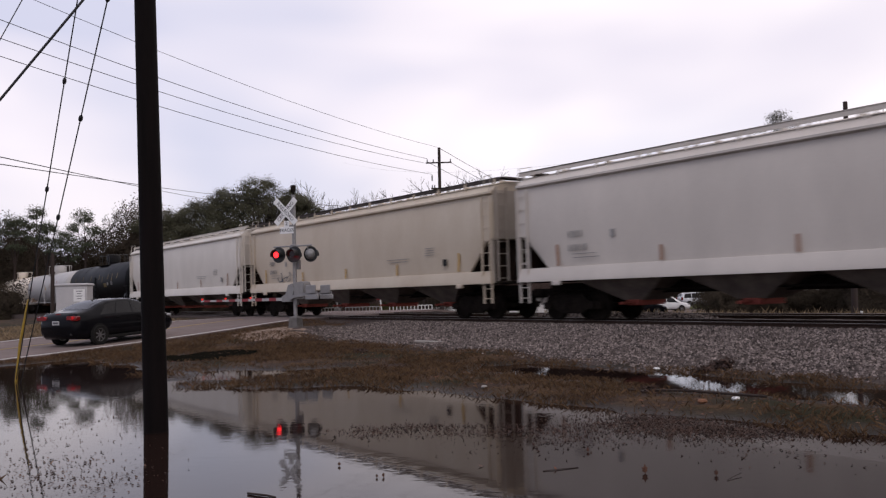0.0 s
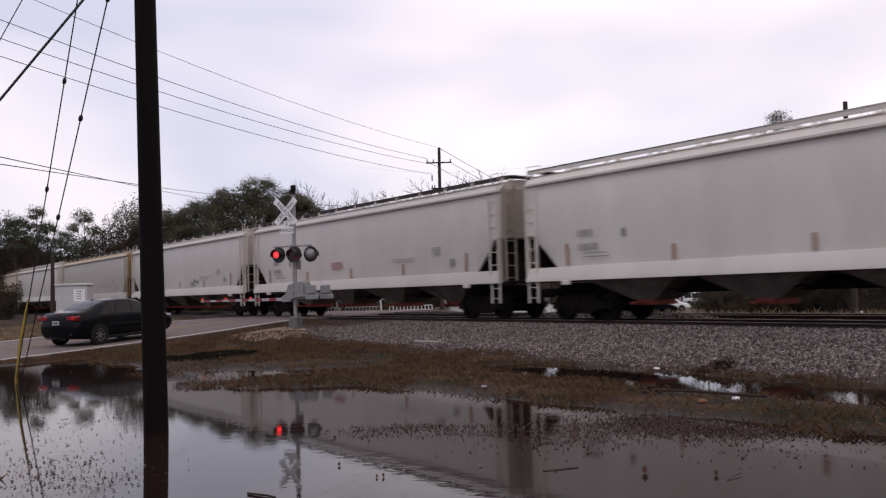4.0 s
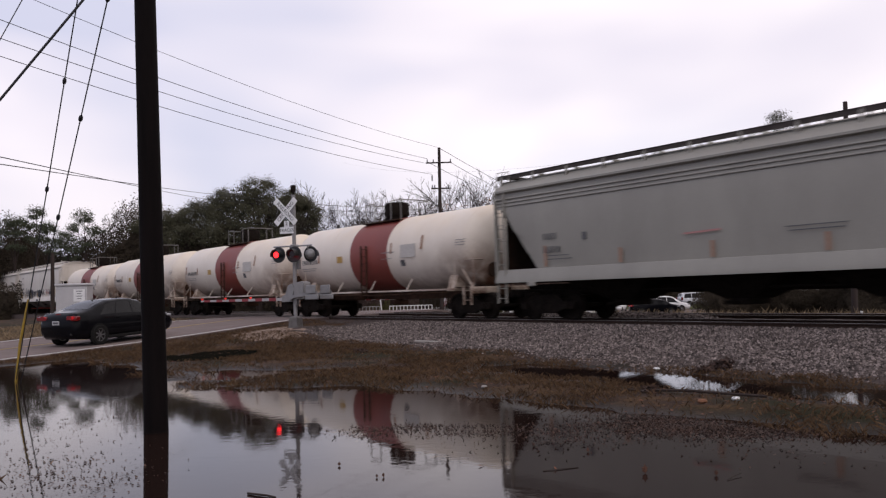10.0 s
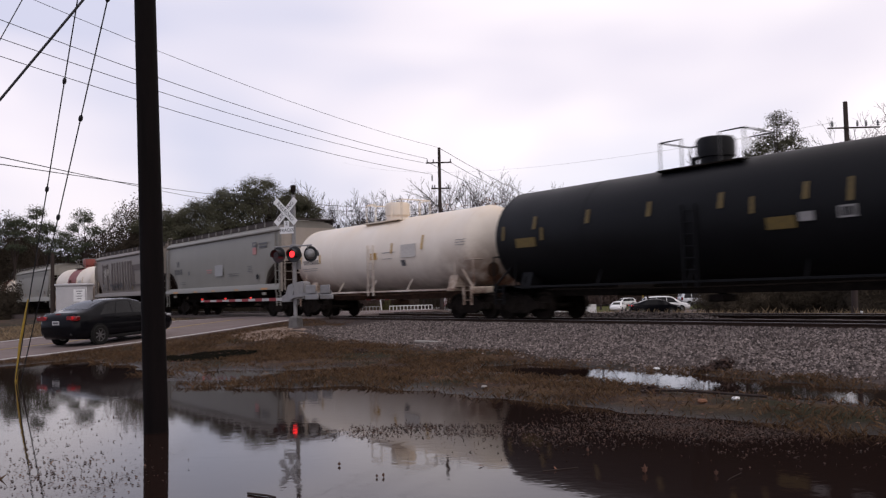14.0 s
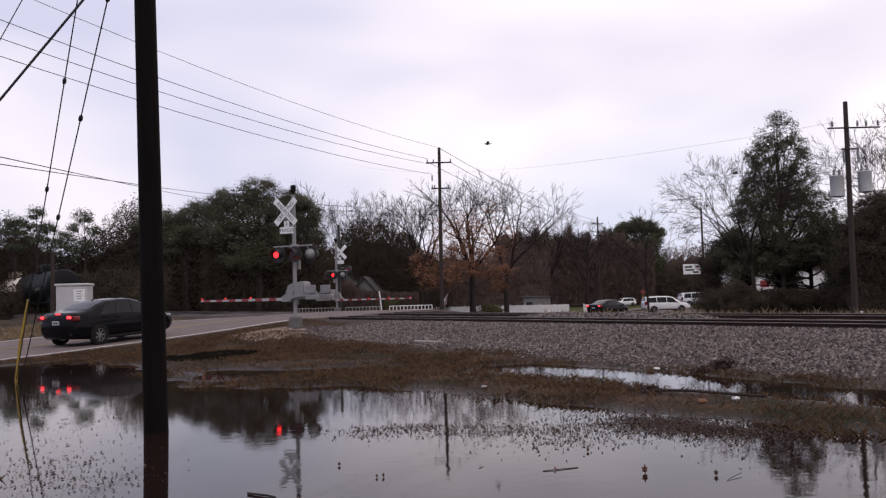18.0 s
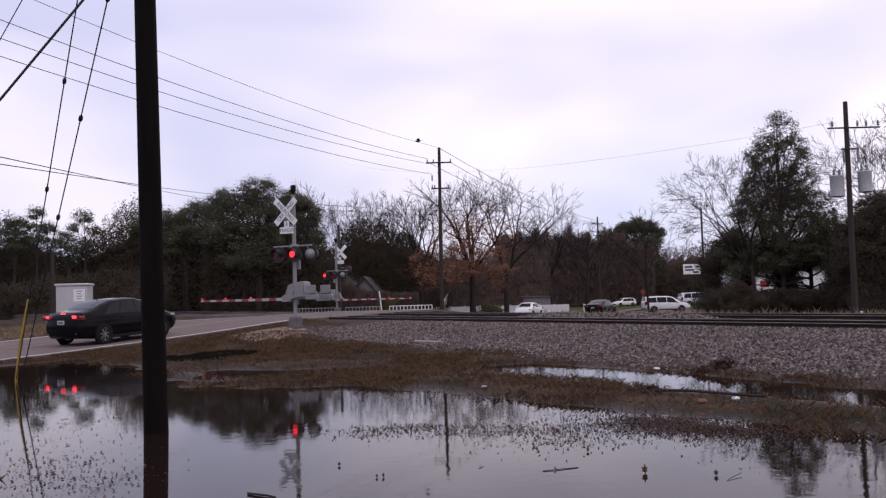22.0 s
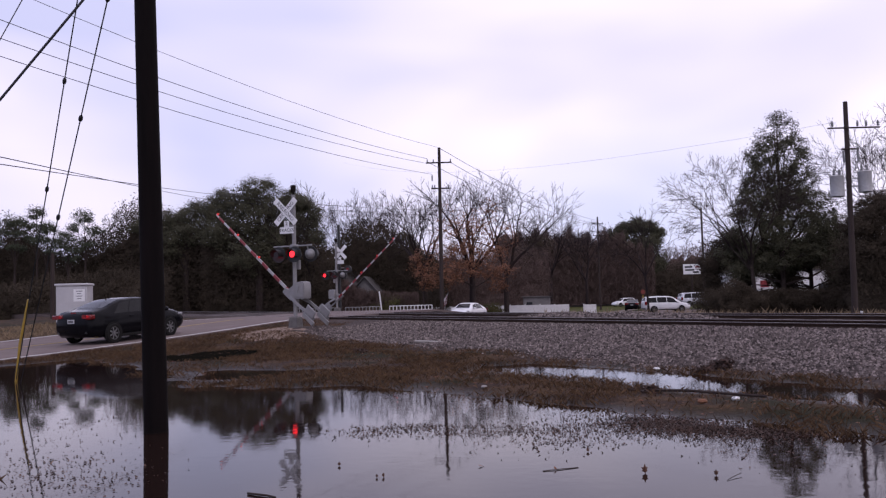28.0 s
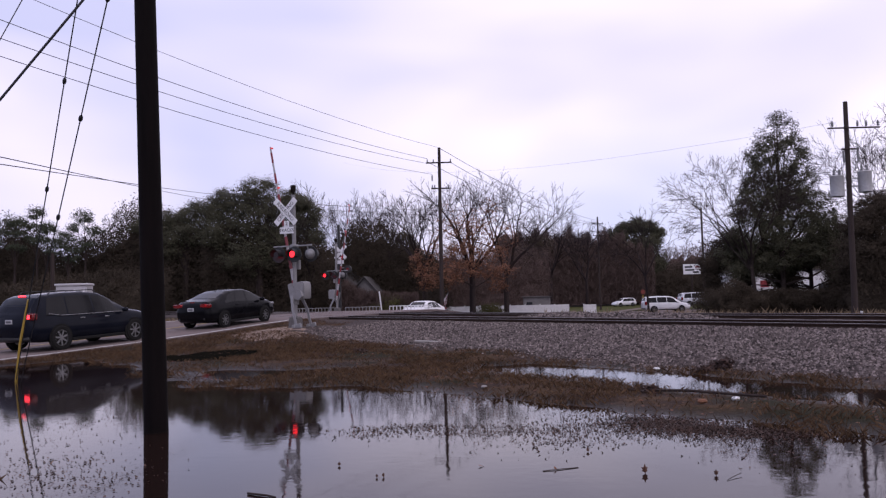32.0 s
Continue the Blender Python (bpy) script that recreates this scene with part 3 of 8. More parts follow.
# ---- train ----
def paint(name, c1, c2, grime=0.0):
    return material(name, c1, c2, 0.50, 0.55, 30, 0.04, streak=0.6, spread=0.8, spec=grime or 0.4)


HOPPER_WHITE = paint("white_hopper_paint", (0.5052, 0.4523, 0.3923), (0.7458, 0.6929, 0.6274))
HOPPER_GREY = paint("pale_grey_hopper_paint", (0.4483, 0.4065, 0.3646), (0.6474, 0.5876, 0.5266))
HOPPER_TAN = paint("rust_stained_hopper_paint", (0.4024, 0.3125, 0.2185), (0.6122, 0.5415, 0.4448))
HOPPER_DARK = paint("mid_grey_hopper_paint", (0.2147, 0.2008, 0.1767), (0.3452, 0.3265, 0.2830))
HOPPER_DIM = paint("dull_grey_hopper_paint", (0.1586, 0.1485, 0.1298), (0.2549, 0.2416, 0.2082))
HOPPER_STAINED = paint("stained_grey_hopper_paint", (0.3289, 0.2867, 0.2331), (0.4685, 0.4277, 0.3730))
HOPPER_BROWN = paint("grimy_grey_hopper_paint", (0.1319, 0.1068, 0.0892), (0.2231, 0.1909, 0.1633))
TANK_WHITE = paint("cream_tank_paint", (0.66, 0.55, 0.43), (0.85, 0.79, 0.71))
TANK_GREY = paint("dirty_grey_tank_paint", (0.34, 0.32, 0.31), (0.52, 0.50, 0.48))
TANK_RED = paint("oxide_red_band", (0.16, 0.030, 0.022), (0.25, 0.055, 0.040))
TANK_BLACK = paint("black_tank_paint", (0.003, 0.003, 0.0035), (0.010, 0.010, 0.011), 0.12)
# rust colour darkened further to stand for the shade inside the hopper ends
RUST_SHADE = material("rust_with_recess_shade", (0.0060, 0.0034, 0.0023), (0.0250, 0.0126, 0.0076), 0.85, 2, 40, 0.2, spec=0.15)
MARK = material("faded_dark_marking", (0.06, 0.06, 0.065), (0.11, 0.11, 0.115), 0.6, 9, 60, 0.0)
MARK_YELLOW = material("faded_yellow_stripe", (0.36, 0.21, 0.05), (0.52, 0.32, 0.09), 0.6, 9, 60, 0.0)
MARK_RUST = material("rust_streak", (0.26, 0.13, 0.08), (0.38, 0.23, 0.16), 0.8, 9, 60, 0.0)
MARK_RED = material("red_marking", (0.32, 0.05, 0.04), (0.45, 0.09, 0.07), 0.6, 9, 60, 0.0)
MARK_BLUE = material("faded_blue_spray", (0.115, 0.13, 0.24), (0.17, 0.18, 0.30), 0.6, 9, 60, 0.0)

END_BROWN = paint("brown_stained_end_paint", (0.20, 0.115, 0.05), (0.40, 0.27, 0.14))
BAY = material("grimy_bay_steel", (0.095, 0.078, 0.066), (0.24, 0.20, 0.172), 0.85, 2, 40, 0.15, spec=0.15)
BOARD = material("grimy_roof_walk", (0.035, 0.028, 0.026), (0.09, 0.076, 0.070), 0.8, 3, 40, 0.1, spec=0.15)
CACHE = {}


def cached(key, make, mat, smooth=40.0):
    k = (key, mat.name)
    if k not in CACHE:
        CACHE[k] = mesh_of(make(), mat, smooth)
    return CACHE[k]


def wheelset_shape():
    s = Shape()
    s.tube((0, -0.9, 0), (0, 0.9, 0), 0.08, seg=10)
    for y in (-0.7535, 0.7535):
        o = 1 if y > 0 else -1
        s.lathe([(-0.07, 0.10), (-0.07, 0.475), (-0.04, 0.475), (-0.035, 0.45), (0.065, 0.445), (0.065, 0.39), (0.02, 0.36), (0.02, 0.17), (0.07, 0.14), (0.07, 0.05)], (0, y, 0), (0, o, 0), 28)
    return s


def truck_shape():
    s = Shape()
    for y in (-1.0, 1.0):
        s.prism([(-1.2, 0.56), (-1.2, 0.36), (-0.72, 0.36), (-0.42, 0.22), (0.42, 0.22), (0.72, 0.36), (1.2, 0.36), (1.2, 0.56), (0.75, 0.60), (0.45, 0.82), (-0.45, 0.82), (-0.75, 0.60)], y - 0.07, y + 0.07)
        for x in (-0.89, 0.89):
            s.tube((x, y - 0.14, 0.45), (x, y + 0.14, 0.45), 0.11, seg=10)
        for x in (-0.16, 0.0, 0.16):
            s.tube((x, y + 0.02, 0.30), (x, y + 0.02, 0.68), 0.085, seg=8)
    s.box((0, 0, 0.66), (0.42, 2.2, 0.26), bevel=0.03)
    s.box((0, 0, 0.86), (0.55, 0.55, 0.2))
    return s


def truck(car, x):
    t = part("truck", cached("truck", truck_shape, STEEL_DARK), STEEL_DARK, car, "grimy cast steel truck", at=pose(x, 0, 0))
    for a in (-0.89, 0.89):
        part("wheelset", cached("wheelset", wheelset_shape, STEEL_DARK), STEEL_DARK, t, at=pose(a, 0, 0.45))
    return t


def coupler(car, x, s):
    b = Shape().box((x - s * 0.45, 0, 0.86), (0.9, 0.16, 0.18), bevel=0.03)
    b.box((x, 0.03, 0.86), (0.30, 0.30, 0.30), bevel=0.06)
    b.path([(x - s * 0.4, 0.35, 0.85), (x - s * 0.2, 0.36, 0.55), (x + s * 0.05, 0.32, 0.50)], 0.025, 6)
    part("coupler", b, STEEL_DARK, car)


def ladder_shape(h, w=0.42, rungs=7):
    s = Shape()
    for a in (-w / 2, w / 2):
        s.box((a, 0, h / 2), (0.055, 0.05, h))
    for i in range(rungs):
        s.tube((-w / 2, 0, (i + 0.5) * h / rungs), (w / 2, 0, (i + 0.5) * h / rungs), 0.013, seg=6)
    return s


ROOF_TAN = paint("tan_stained_roof_paint", (0.36, 0.245, 0.13), (0.56, 0.43, 0.28))
END_DIRTY = paint("dirty_grey_end_paint", (0.24, 0.20, 0.165), (0.42, 0.375, 0.33))
GATE_RUST = material("rusty_red_gate", (0.20, 0.045, 0.035), (0.32, 0.085, 0.065), 0.8, 5, 40, 0.1, spec=0.15)
MARK_FAINT = material("faint_grey_stencil", (0.20, 0.19, 0.185), (0.30, 0.285, 0.275), 0.7, 9, 60, 0.0)
MARK_BROWN = material("rusty_brown_patch", (0.22, 0.115, 0.045), (0.36, 0.205, 0.09), 0.7, 9, 60, 0.0)
MARK_DIM = material("grimy_yellow_decal", (0.075, 0.050, 0.012), (0.16, 0.105, 0.022), 0.6, 9, 60, 0.0)


def car_base(name, label, category, length):
    return thing(name, label, category, pose(0, 0, 0))


def plates(car, rows, mat, y=1.63, name="marking", label=""):
    """Painted markings on the near side as thin sheets: x, z, width, height, lean."""
    for x, z, w, h, lean in rows:
        m = Matrix.Translation((x, y, z)) @ Matrix.Rotation(lean, 4, "Y")
        part(name, Shape().box((0, 0, 0), (w, 0.006, h)), mat, car, label, at=m, smooth=0)


def number_bars(car, x, z, count, h, mat, y, name="car_number", rot=None):
    """A row of character-sized bars in place of a number."""
    s = Shape()
    w = h * 0.62
    for i in range(count):
        c = (count / 2 - i - 0.5) * w * 1.3
        s.box((c, 0, 0), (w * (0.62 if i % 3 else 0.42), 0.006, h))
    part(name, s, mat, car, at=rot if rot is not None else Matrix.Translation((x, y, z)), smooth=0)


def hopper(length, skin, label, bays=4, cut=1.55, eave=4.36, seed=0, arch=2.75):
    """A covered hopper: body with cut-away ends, roof walk on brackets, side sills, bays, ladders, trucks."""
    car = car_base("covered_hopper_car", label, "hopper car", length)
    h = length / 2 - 0.62
    end = END_BROWN if seed == 3 else END_DIRTY if seed in (1, 5, 14, 15) else skin
    # body: a row of cross sections; the side sheet is cut away in an arch towards both ends
    half = [(0.0, 4.76), (0.75, 4.72), (1.15, 4.64), (1.42, eave + 0.13), (1.60, eave - 0.02), (1.60, eave - 0.07), (1.50, eave - 0.12), (1.57, 3.85), (1.61, 3.3), (1.60, 2.6), (1.56, 2.0), (1.53, 1.4)]
    cuts = ((0.0, arch), (0.22, arch - 0.10), (0.45, arch - 0.36 * (arch - 1.4)), (0.72, 1.4 + 0.32 * (arch - 1.4)), (1.0, 1.4))
    if seed in (14, 15):
        cuts = tuple((f, 1.4 + (arch - 1.4) * math.sqrt(max(0.0, 1 - f * f))) for f in (0.0, 0.25, 0.45, 0.65, 0.82, 0.94, 1.0))
    st = [(-h + cut * f, z) for f, z in cuts] + [(h - cut * f, z) for f, z in cuts[::-1]]
    rings = []
    for x, zb in st:
        pts = [(y, max(z, zb)) for y, z in half]
        rings.append([(x, y, z) for y, z in pts] + [(x, -y, z) for y, z in pts[::-1]])
    part("body", Shape().loft(rings), skin, car)
    for y in (-1, 1):
        part("eave_angle", Shape().box((0, y * 1.605, eave - 0.045), (2 * h, 0.03, 0.075), bevel=0.008), skin, car)
        if seed == 3:
            part("roof_edge", Shape().loft([[(x, y * 1.16, 4.646), (x, y * 1.42, eave + 0.137), (x, y * 1.606, eave - 0.012), (x, y * 1.612, eave - 0.075), (x, y * 1.40, eave + 0.10)] for x in (-h, h)]), ROOF_TAN, car, "rust-stained roof edge")
    # slope sheets and end frames below the cut-away corners; their dark colour carries the recess shade
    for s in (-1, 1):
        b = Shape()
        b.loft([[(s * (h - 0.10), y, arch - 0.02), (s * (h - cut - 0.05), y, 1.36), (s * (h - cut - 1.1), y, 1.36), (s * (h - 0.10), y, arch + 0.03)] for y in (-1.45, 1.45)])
        part("slope_sheet", b, RUST_SHADE, car, "grimy slope sheet with recess shade in its colour")
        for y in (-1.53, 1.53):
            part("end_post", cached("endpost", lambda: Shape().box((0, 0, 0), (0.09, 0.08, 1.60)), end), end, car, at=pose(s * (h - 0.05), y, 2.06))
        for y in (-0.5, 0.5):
            part("end_post", cached("endpost", lambda: Shape().box((0, 0, 0), (0.09, 0.08, 1.60)), RUST_SHADE), RUST_SHADE, car, at=pose(s * (h - 0.20), y, 2.02))
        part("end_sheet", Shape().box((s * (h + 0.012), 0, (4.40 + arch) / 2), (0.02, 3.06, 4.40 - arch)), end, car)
        # added dark sheet: closes the open end and stands in for its shade
        part("recess_shade_sheet", Shape().box((s * (h - 0.42), 0, (1.34 + arch) / 2), (0.03, 2.86, arch - 1.34)), RUST_SHADE, car)
        part("bolster_web", Shape().prism([(s * (h - 2.0), 1.30), (s * (h - 1.2), 1.30), (s * (h - 0.55), 2.05), (s * (h - 0.75), 2.05)], -0.06, 0.06), RUST_SHADE, car)
        part("end_platform", Shape().box((s * (h - 0.15), 0, 1.26), (0.75, 3.0, 0.09), bevel=0.02), STEEL_DARK, car)
        part("ladder", cached(("ladder", round(eave, 2)), lambda: ladder_shape(3.0), skin), skin, car, at=pose(s * (h - 0.28), 1.64, 1.2))
        part("ladder", cached(("ladder2", 1), lambda: ladder_shape(3.3, 0.45, 8), end), end, car, at=pose(s * (h + 0.08), 1.2, 1.2, 0, 0, 90))
        part("grab_rail", Shape().path([(s * (h - 0.08), 1.58, 4.34), (s * (h - 0.08), 1.50, 4.92), (s * (h - 0.55), 1.42, 4.92), (s * (h - 0.55), 1.42, 4.62)], 0.016, 5), end, car)
        part("sill_step", cached("step", lambda: ladder_shape(0.66, 0.40, 2), skin), skin, car, at=pose(s * (h - 0.28), 1.60, 0.56))
        part("jacking_pad", Shape().box((s * (h - 1.75), 1.66, 1.17), (0.34, 0.10, 0.14), bevel=0.02), skin, car)
        truck(car, s * (h - 1.75))
        coupler(car, s * (length / 2 - 0.12), s)
    part("brake_wheel", Shape().lathe([(-0.03, 0.02), (-0.03, 0.28), (0.02, 0.28), (0.02, 0.22), (0.01, 0.04)], (h + 0.16, -0.6, 2.6), (1, 0, 0), 14), STEEL_DARK, car)
    part("brake_cylinder", Shape().tube((-h + 0.4, 0.2, 1.62), (-h + 1.2, 0.2, 1.62), 0.2, seg=12), STEEL_DARK, car)
    part("brake_pipe", Shape().path([(-h + 0.6, 0.72, 0.98), (-h + 3.0, 0.80, 0.90), (h - 3.0, 0.80, 0.90), (h - 0.4, 0.70, 0.98)], 0.03, 6), STEEL_DARK, car)
    foot = 1.36 if seed in (14, 15) else 1.23
    for y in (-1, 1):
        part("side_sill", Shape().loft([[(x, y * 1.50, 1.66), (x, y * 1.585, 1.65), (x, y * 1.69, foot + 0.11), (x, y * 1.69, foot), (x, y * 1.55, foot)] for x in (-h + 0.05, h - 0.05)]), skin, car)
    part("centre_sill", Shape().box((0, 0, 0.98), (length - 1.4, 0.42, 0.36)), STEEL_DARK, car)
    span = 2 * (h - cut - 0.35)
    for i in range(bays):
        c = -span / 2 + span * (i + 0.5) / bays
        a = span / bays / 2 - 0.06
        part("hopper_bay", Shape().loft([[(c - a, -1.45, 1.38), (c + a, -1.45, 1.38), (c + a, 1.45, 1.38), (c - a, 1.45, 1.38)],
                                         [(c - 0.38, -0.55, 0.60), (c + 0.38, -0.55, 0.60), (c + 0.38, 0.55, 0.60), (c - 0.38, 0.55, 0.60)]]), BAY if bays == 4 else STEEL_DARK, car, "grimy discharge bay")
        part("outlet_gate", Shape().box((c, 0, 0.53), (0.50, 1.2, 0.17), bevel=0.02).tube((c, 0.2, 0.52), (c, 1.15, 0.52), 0.045), GATE_RUST if bays == 4 else STEEL_DARK, car, "rusty outlet gate")
    tall = 0.27 if seed in (14, 15) else 0.145
    walk_mat = skin if seed in (0, 2, 6, 8) else BOARD
    for y in (-1, 1):
        part("running_board", Shape().box((0, y * 1.08, 4.815), (2 * h + 0.3, 0.46, 0.045)).box((0, y * 1.30, 4.837 - tall / 2), (2 * h + 0.3, 0.02, tall)), walk_mat, car, "grimy steel roof walk")
        k = int(2 * h / (1.05 if seed in (14, 15) else 1.5))
        for i in range(k + 1):
            x = -h + 0.1 + (2 * h - 0.2) * i / k
            part("roof_bracket", cached("bracket", lambda: Shape().box((0, 0.255, -0.08), (0.08, 0.04, 0.38)).box((0, -0.21, -0.01), (0.06, 0.04, 0.30)).box((0, 0.02, 0.135), (0.06, 0.46, 0.03)), skin), skin, car,
                 at=pose(x, y * 1.08, 4.655, 0, 0, 0 if y > 0 else 180))
    for s in (-1, 1):
        part("end_walk", Shape().box((s * (h + 0.05), 0, 4.815), (0.45, 2.4, 0.045)), BOARD, car)
    part("hatch_cover", Shape().box((0, 0, 4.80), (2 * h - 1.0, 0.56, 0.09), bevel=0.03), skin, car, "long trough hatch cover")
    n = 10
    for i in range(n):
        x = -h + 0.9 + (2 * h - 1.8) * i / (n - 1)
        part("hatch_lock", cached("hatch", lambda: Shape().box((0, 0, 0), (0.09, 0.72, 0.05), bevel=0.01).tube((0, 0.30, -0.08), (0, 0.30, 0.06), 0.03, seg=6), skin), skin, car, at=pose(x, 0, 4.86))
    if seed == 12:
        for z in (eave - 0.30, eave - 0.42, eave - 0.54):
            part("side_bead", Shape().tube((-h + 0.05, 1.53 + (eave - z) * 0.11, z), (h - 0.05, 1.53 + (eave - z) * 0.11, z), 0.03, seg=6), skin, car)
    # markings on the side that faces the verge: a few faded reflectors, small stencils
    faded = MARK_YELLOW if seed in (1, 8, 14) else MARK_RUST
    inner = h - cut - 0.25
    k = 0 if seed in (3, 14, 15) else 5
    for i in range(k):
        x = inner * (1 - 2 * i / (k - 1))
        plates(car, [(x, 1.90 if i % (k - 1) else 2.02, 0.10, 0.42 if i % (k - 1) else 0.66, 0.05 if i == 0 else -0.05 if i == k - 1 else 0.0)], faded, y=1.628, name="reflector_stripe")
    if seed == 3:
        plates(car, [(h - 2.5, 2.68, 0.62, 0.20, 0), (h - 2.5, 2.30, 0.58, 0.19, 0), (h - 2.55, 1.94, 0.52, 0.18, 0), (h - 3.45, 2.55, 0.16, 0.22, 0)], MARK_BROWN, y=1.627, name="patch", label="rusty painted-out patch")
        plates(car, [(inner - 3.6 * i, 1.285, 0.42, 0.085, 0) for i in range(5)], MARK_BROWN, y=1.695, name="reflector_stripe")
    big = 0.34 if seed == 15 else 0.20
    zn = 3.16 if seed == 15 else 2.62
    tone = MARK if seed in (4, 8, 12, 15) else MARK_FAINT
    small = MARK if seed in (12, 14, 15) else MARK_FAINT
    number_bars(car, h - (2.15 if seed == 15 else 2.55), zn, 4 if seed != 15 else 2, big, tone, 1.63)
    number_bars(car, h - (2.22 if seed == 15 else 2.62), zn - 0.33 - big * 0.4, 5, big, tone, 1.63)
    plates(car, [(h - 2.9 - 0.06 * i, 2.02 - 0.11 * i, 0.9 + 0.12 * i, 0.022, 0) for i in range(2)], small, name="data_line")
    plates(car, [(-h + 2.6, 2.05, 0.24, 0.24, 0)], SIGN_BLACK if seed in (1, 12, 15) else small, name="data_panel")
    plates(car, [(-h + 3.5, 2.62 - 0.085 * i, 0.55, 0.022, 0) for i in range(4)], small, name="data_line")
    plates(car, [(-h + 5.6, 2.30 - 0.10 * i, 1.5 - 0.2 * i, 0.022, 0) for i in range(2)], small, name="data_line")
    plates(car, [(h - 4.0, 2.55, 0.16, 0.22, 0)], small, name="stencil")
    return car


def tank_paint(name, cream, deep, rust, yellow):
    """Tank paint: cream coat, rust sprayed up from the wheels at both ends, spilled lading below the manway."""
    m = paint(name, deep, cream)
    t = m.node_tree
    b = t.nodes["Principled BSDF"]
    coat = b.inputs["Base Color"].links[0].from_socket
    co = t.nodes.new("ShaderNodeTexCoord")
    sep = t.nodes.new("ShaderNodeSeparateXYZ")
    t.links.new(co.outputs["Object"], sep.inputs[0])

    def math_node(op, x, y):
        n = t.nodes.new("ShaderNodeMath")
        n.operation = op
        for k, v in ((0, x), (1, y)):
            if isinstance(v, float):
                n.inputs[k].default_value = v
            else:
                t.links.new(v, n.inputs[k])
        return n.outputs[0]

    def span(src, lo, hi):
        n = t.nodes.new("ShaderNodeMapRange")
        n.inputs["From Min"].default_value, n.inputs["From Max"].default_value = lo, hi
        t.links.new(src, n.inputs["Value"])
        return n.outputs[0]

    def noisy(scale):
        n = t.nodes.new("ShaderNodeTexNoise")
        n.inputs["Scale"].default_value, n.inputs["Detail"].default_value, n.inputs["Roughness"].default_value = scale, 5.0, 0.65
        t.links.new(co.outputs["Object"], n.inputs["Vector"])
        return n.outputs["Fac"]

    def over(col, fac, tint):
        n = t.nodes.new("ShaderNodeMixRGB")
        t.links.new(fac, n.inputs["Fac"])
        t.links.new(col, n.inputs["Color1"])
        n.inputs["Color2"].default_value = (*tint, 1)
        return n.outputs["Color"]

    ends = span(math_node("ABSOLUTE", sep.outputs["X"], 0.0), 3.4, 6.3)
    low = span(sep.outputs["Z"], 3.1, 1.5)
    spray = math_node("MULTIPLY", math_node("MULTIPLY", ends, low), span(noisy(1.1), 0.28, 0.56))
    col = over(coat, spray, rust)
    belly = math_node("MULTIPLY", span(sep.outputs["Z"], 2.0, 1.1), span(noisy(0.9), 0.30, 0.70))
    col = over(col, math_node("MULTIPLY", belly, 0.8), rust)
    spill = math_node("MULTIPLY", span(sep.outputs["Z"], 2.9, 4.2), span(noisy(0.5), 0.38, 0.72))
    col = over(col, math_node("MULTIPLY", spill, 0.55), yellow)
    t.links.new(col, b.inputs["Base Color"])
    return m


TANK_CREAM = tank_paint("stained_cream_tank_paint", (0.80, 0.735, 0.655), (0.64, 0.55, 0.45), (0.15, 0.070, 0.038), (0.80, 0.58, 0.33))
PANEL_PALE = material("pale_stencil_block", (0.42, 0.39, 0.36), (0.54, 0.505, 0.465), 0.6, 14, 50, 0.0, streak=0.0, spread=0.3)
TANK_FRAME = material("rust_stained_cream_frame", (0.12, 0.058, 0.034), (0.62, 0.52, 0.43), 0.8, 1.4, 30, 0.15, spread=0.3, spec=0.15)
TANK_UNDER = material("rusty_brown_underframe", (0.016, 0.009, 0.006), (0.075, 0.040, 0.025), 0.85, 3, 40, 0.2, spec=0.12)
RAIL_GREY = material("dull_grey_railing", (0.10, 0.095, 0.09), (0.19, 0.18, 0.17), 0.6, 7, 50, 0.05)


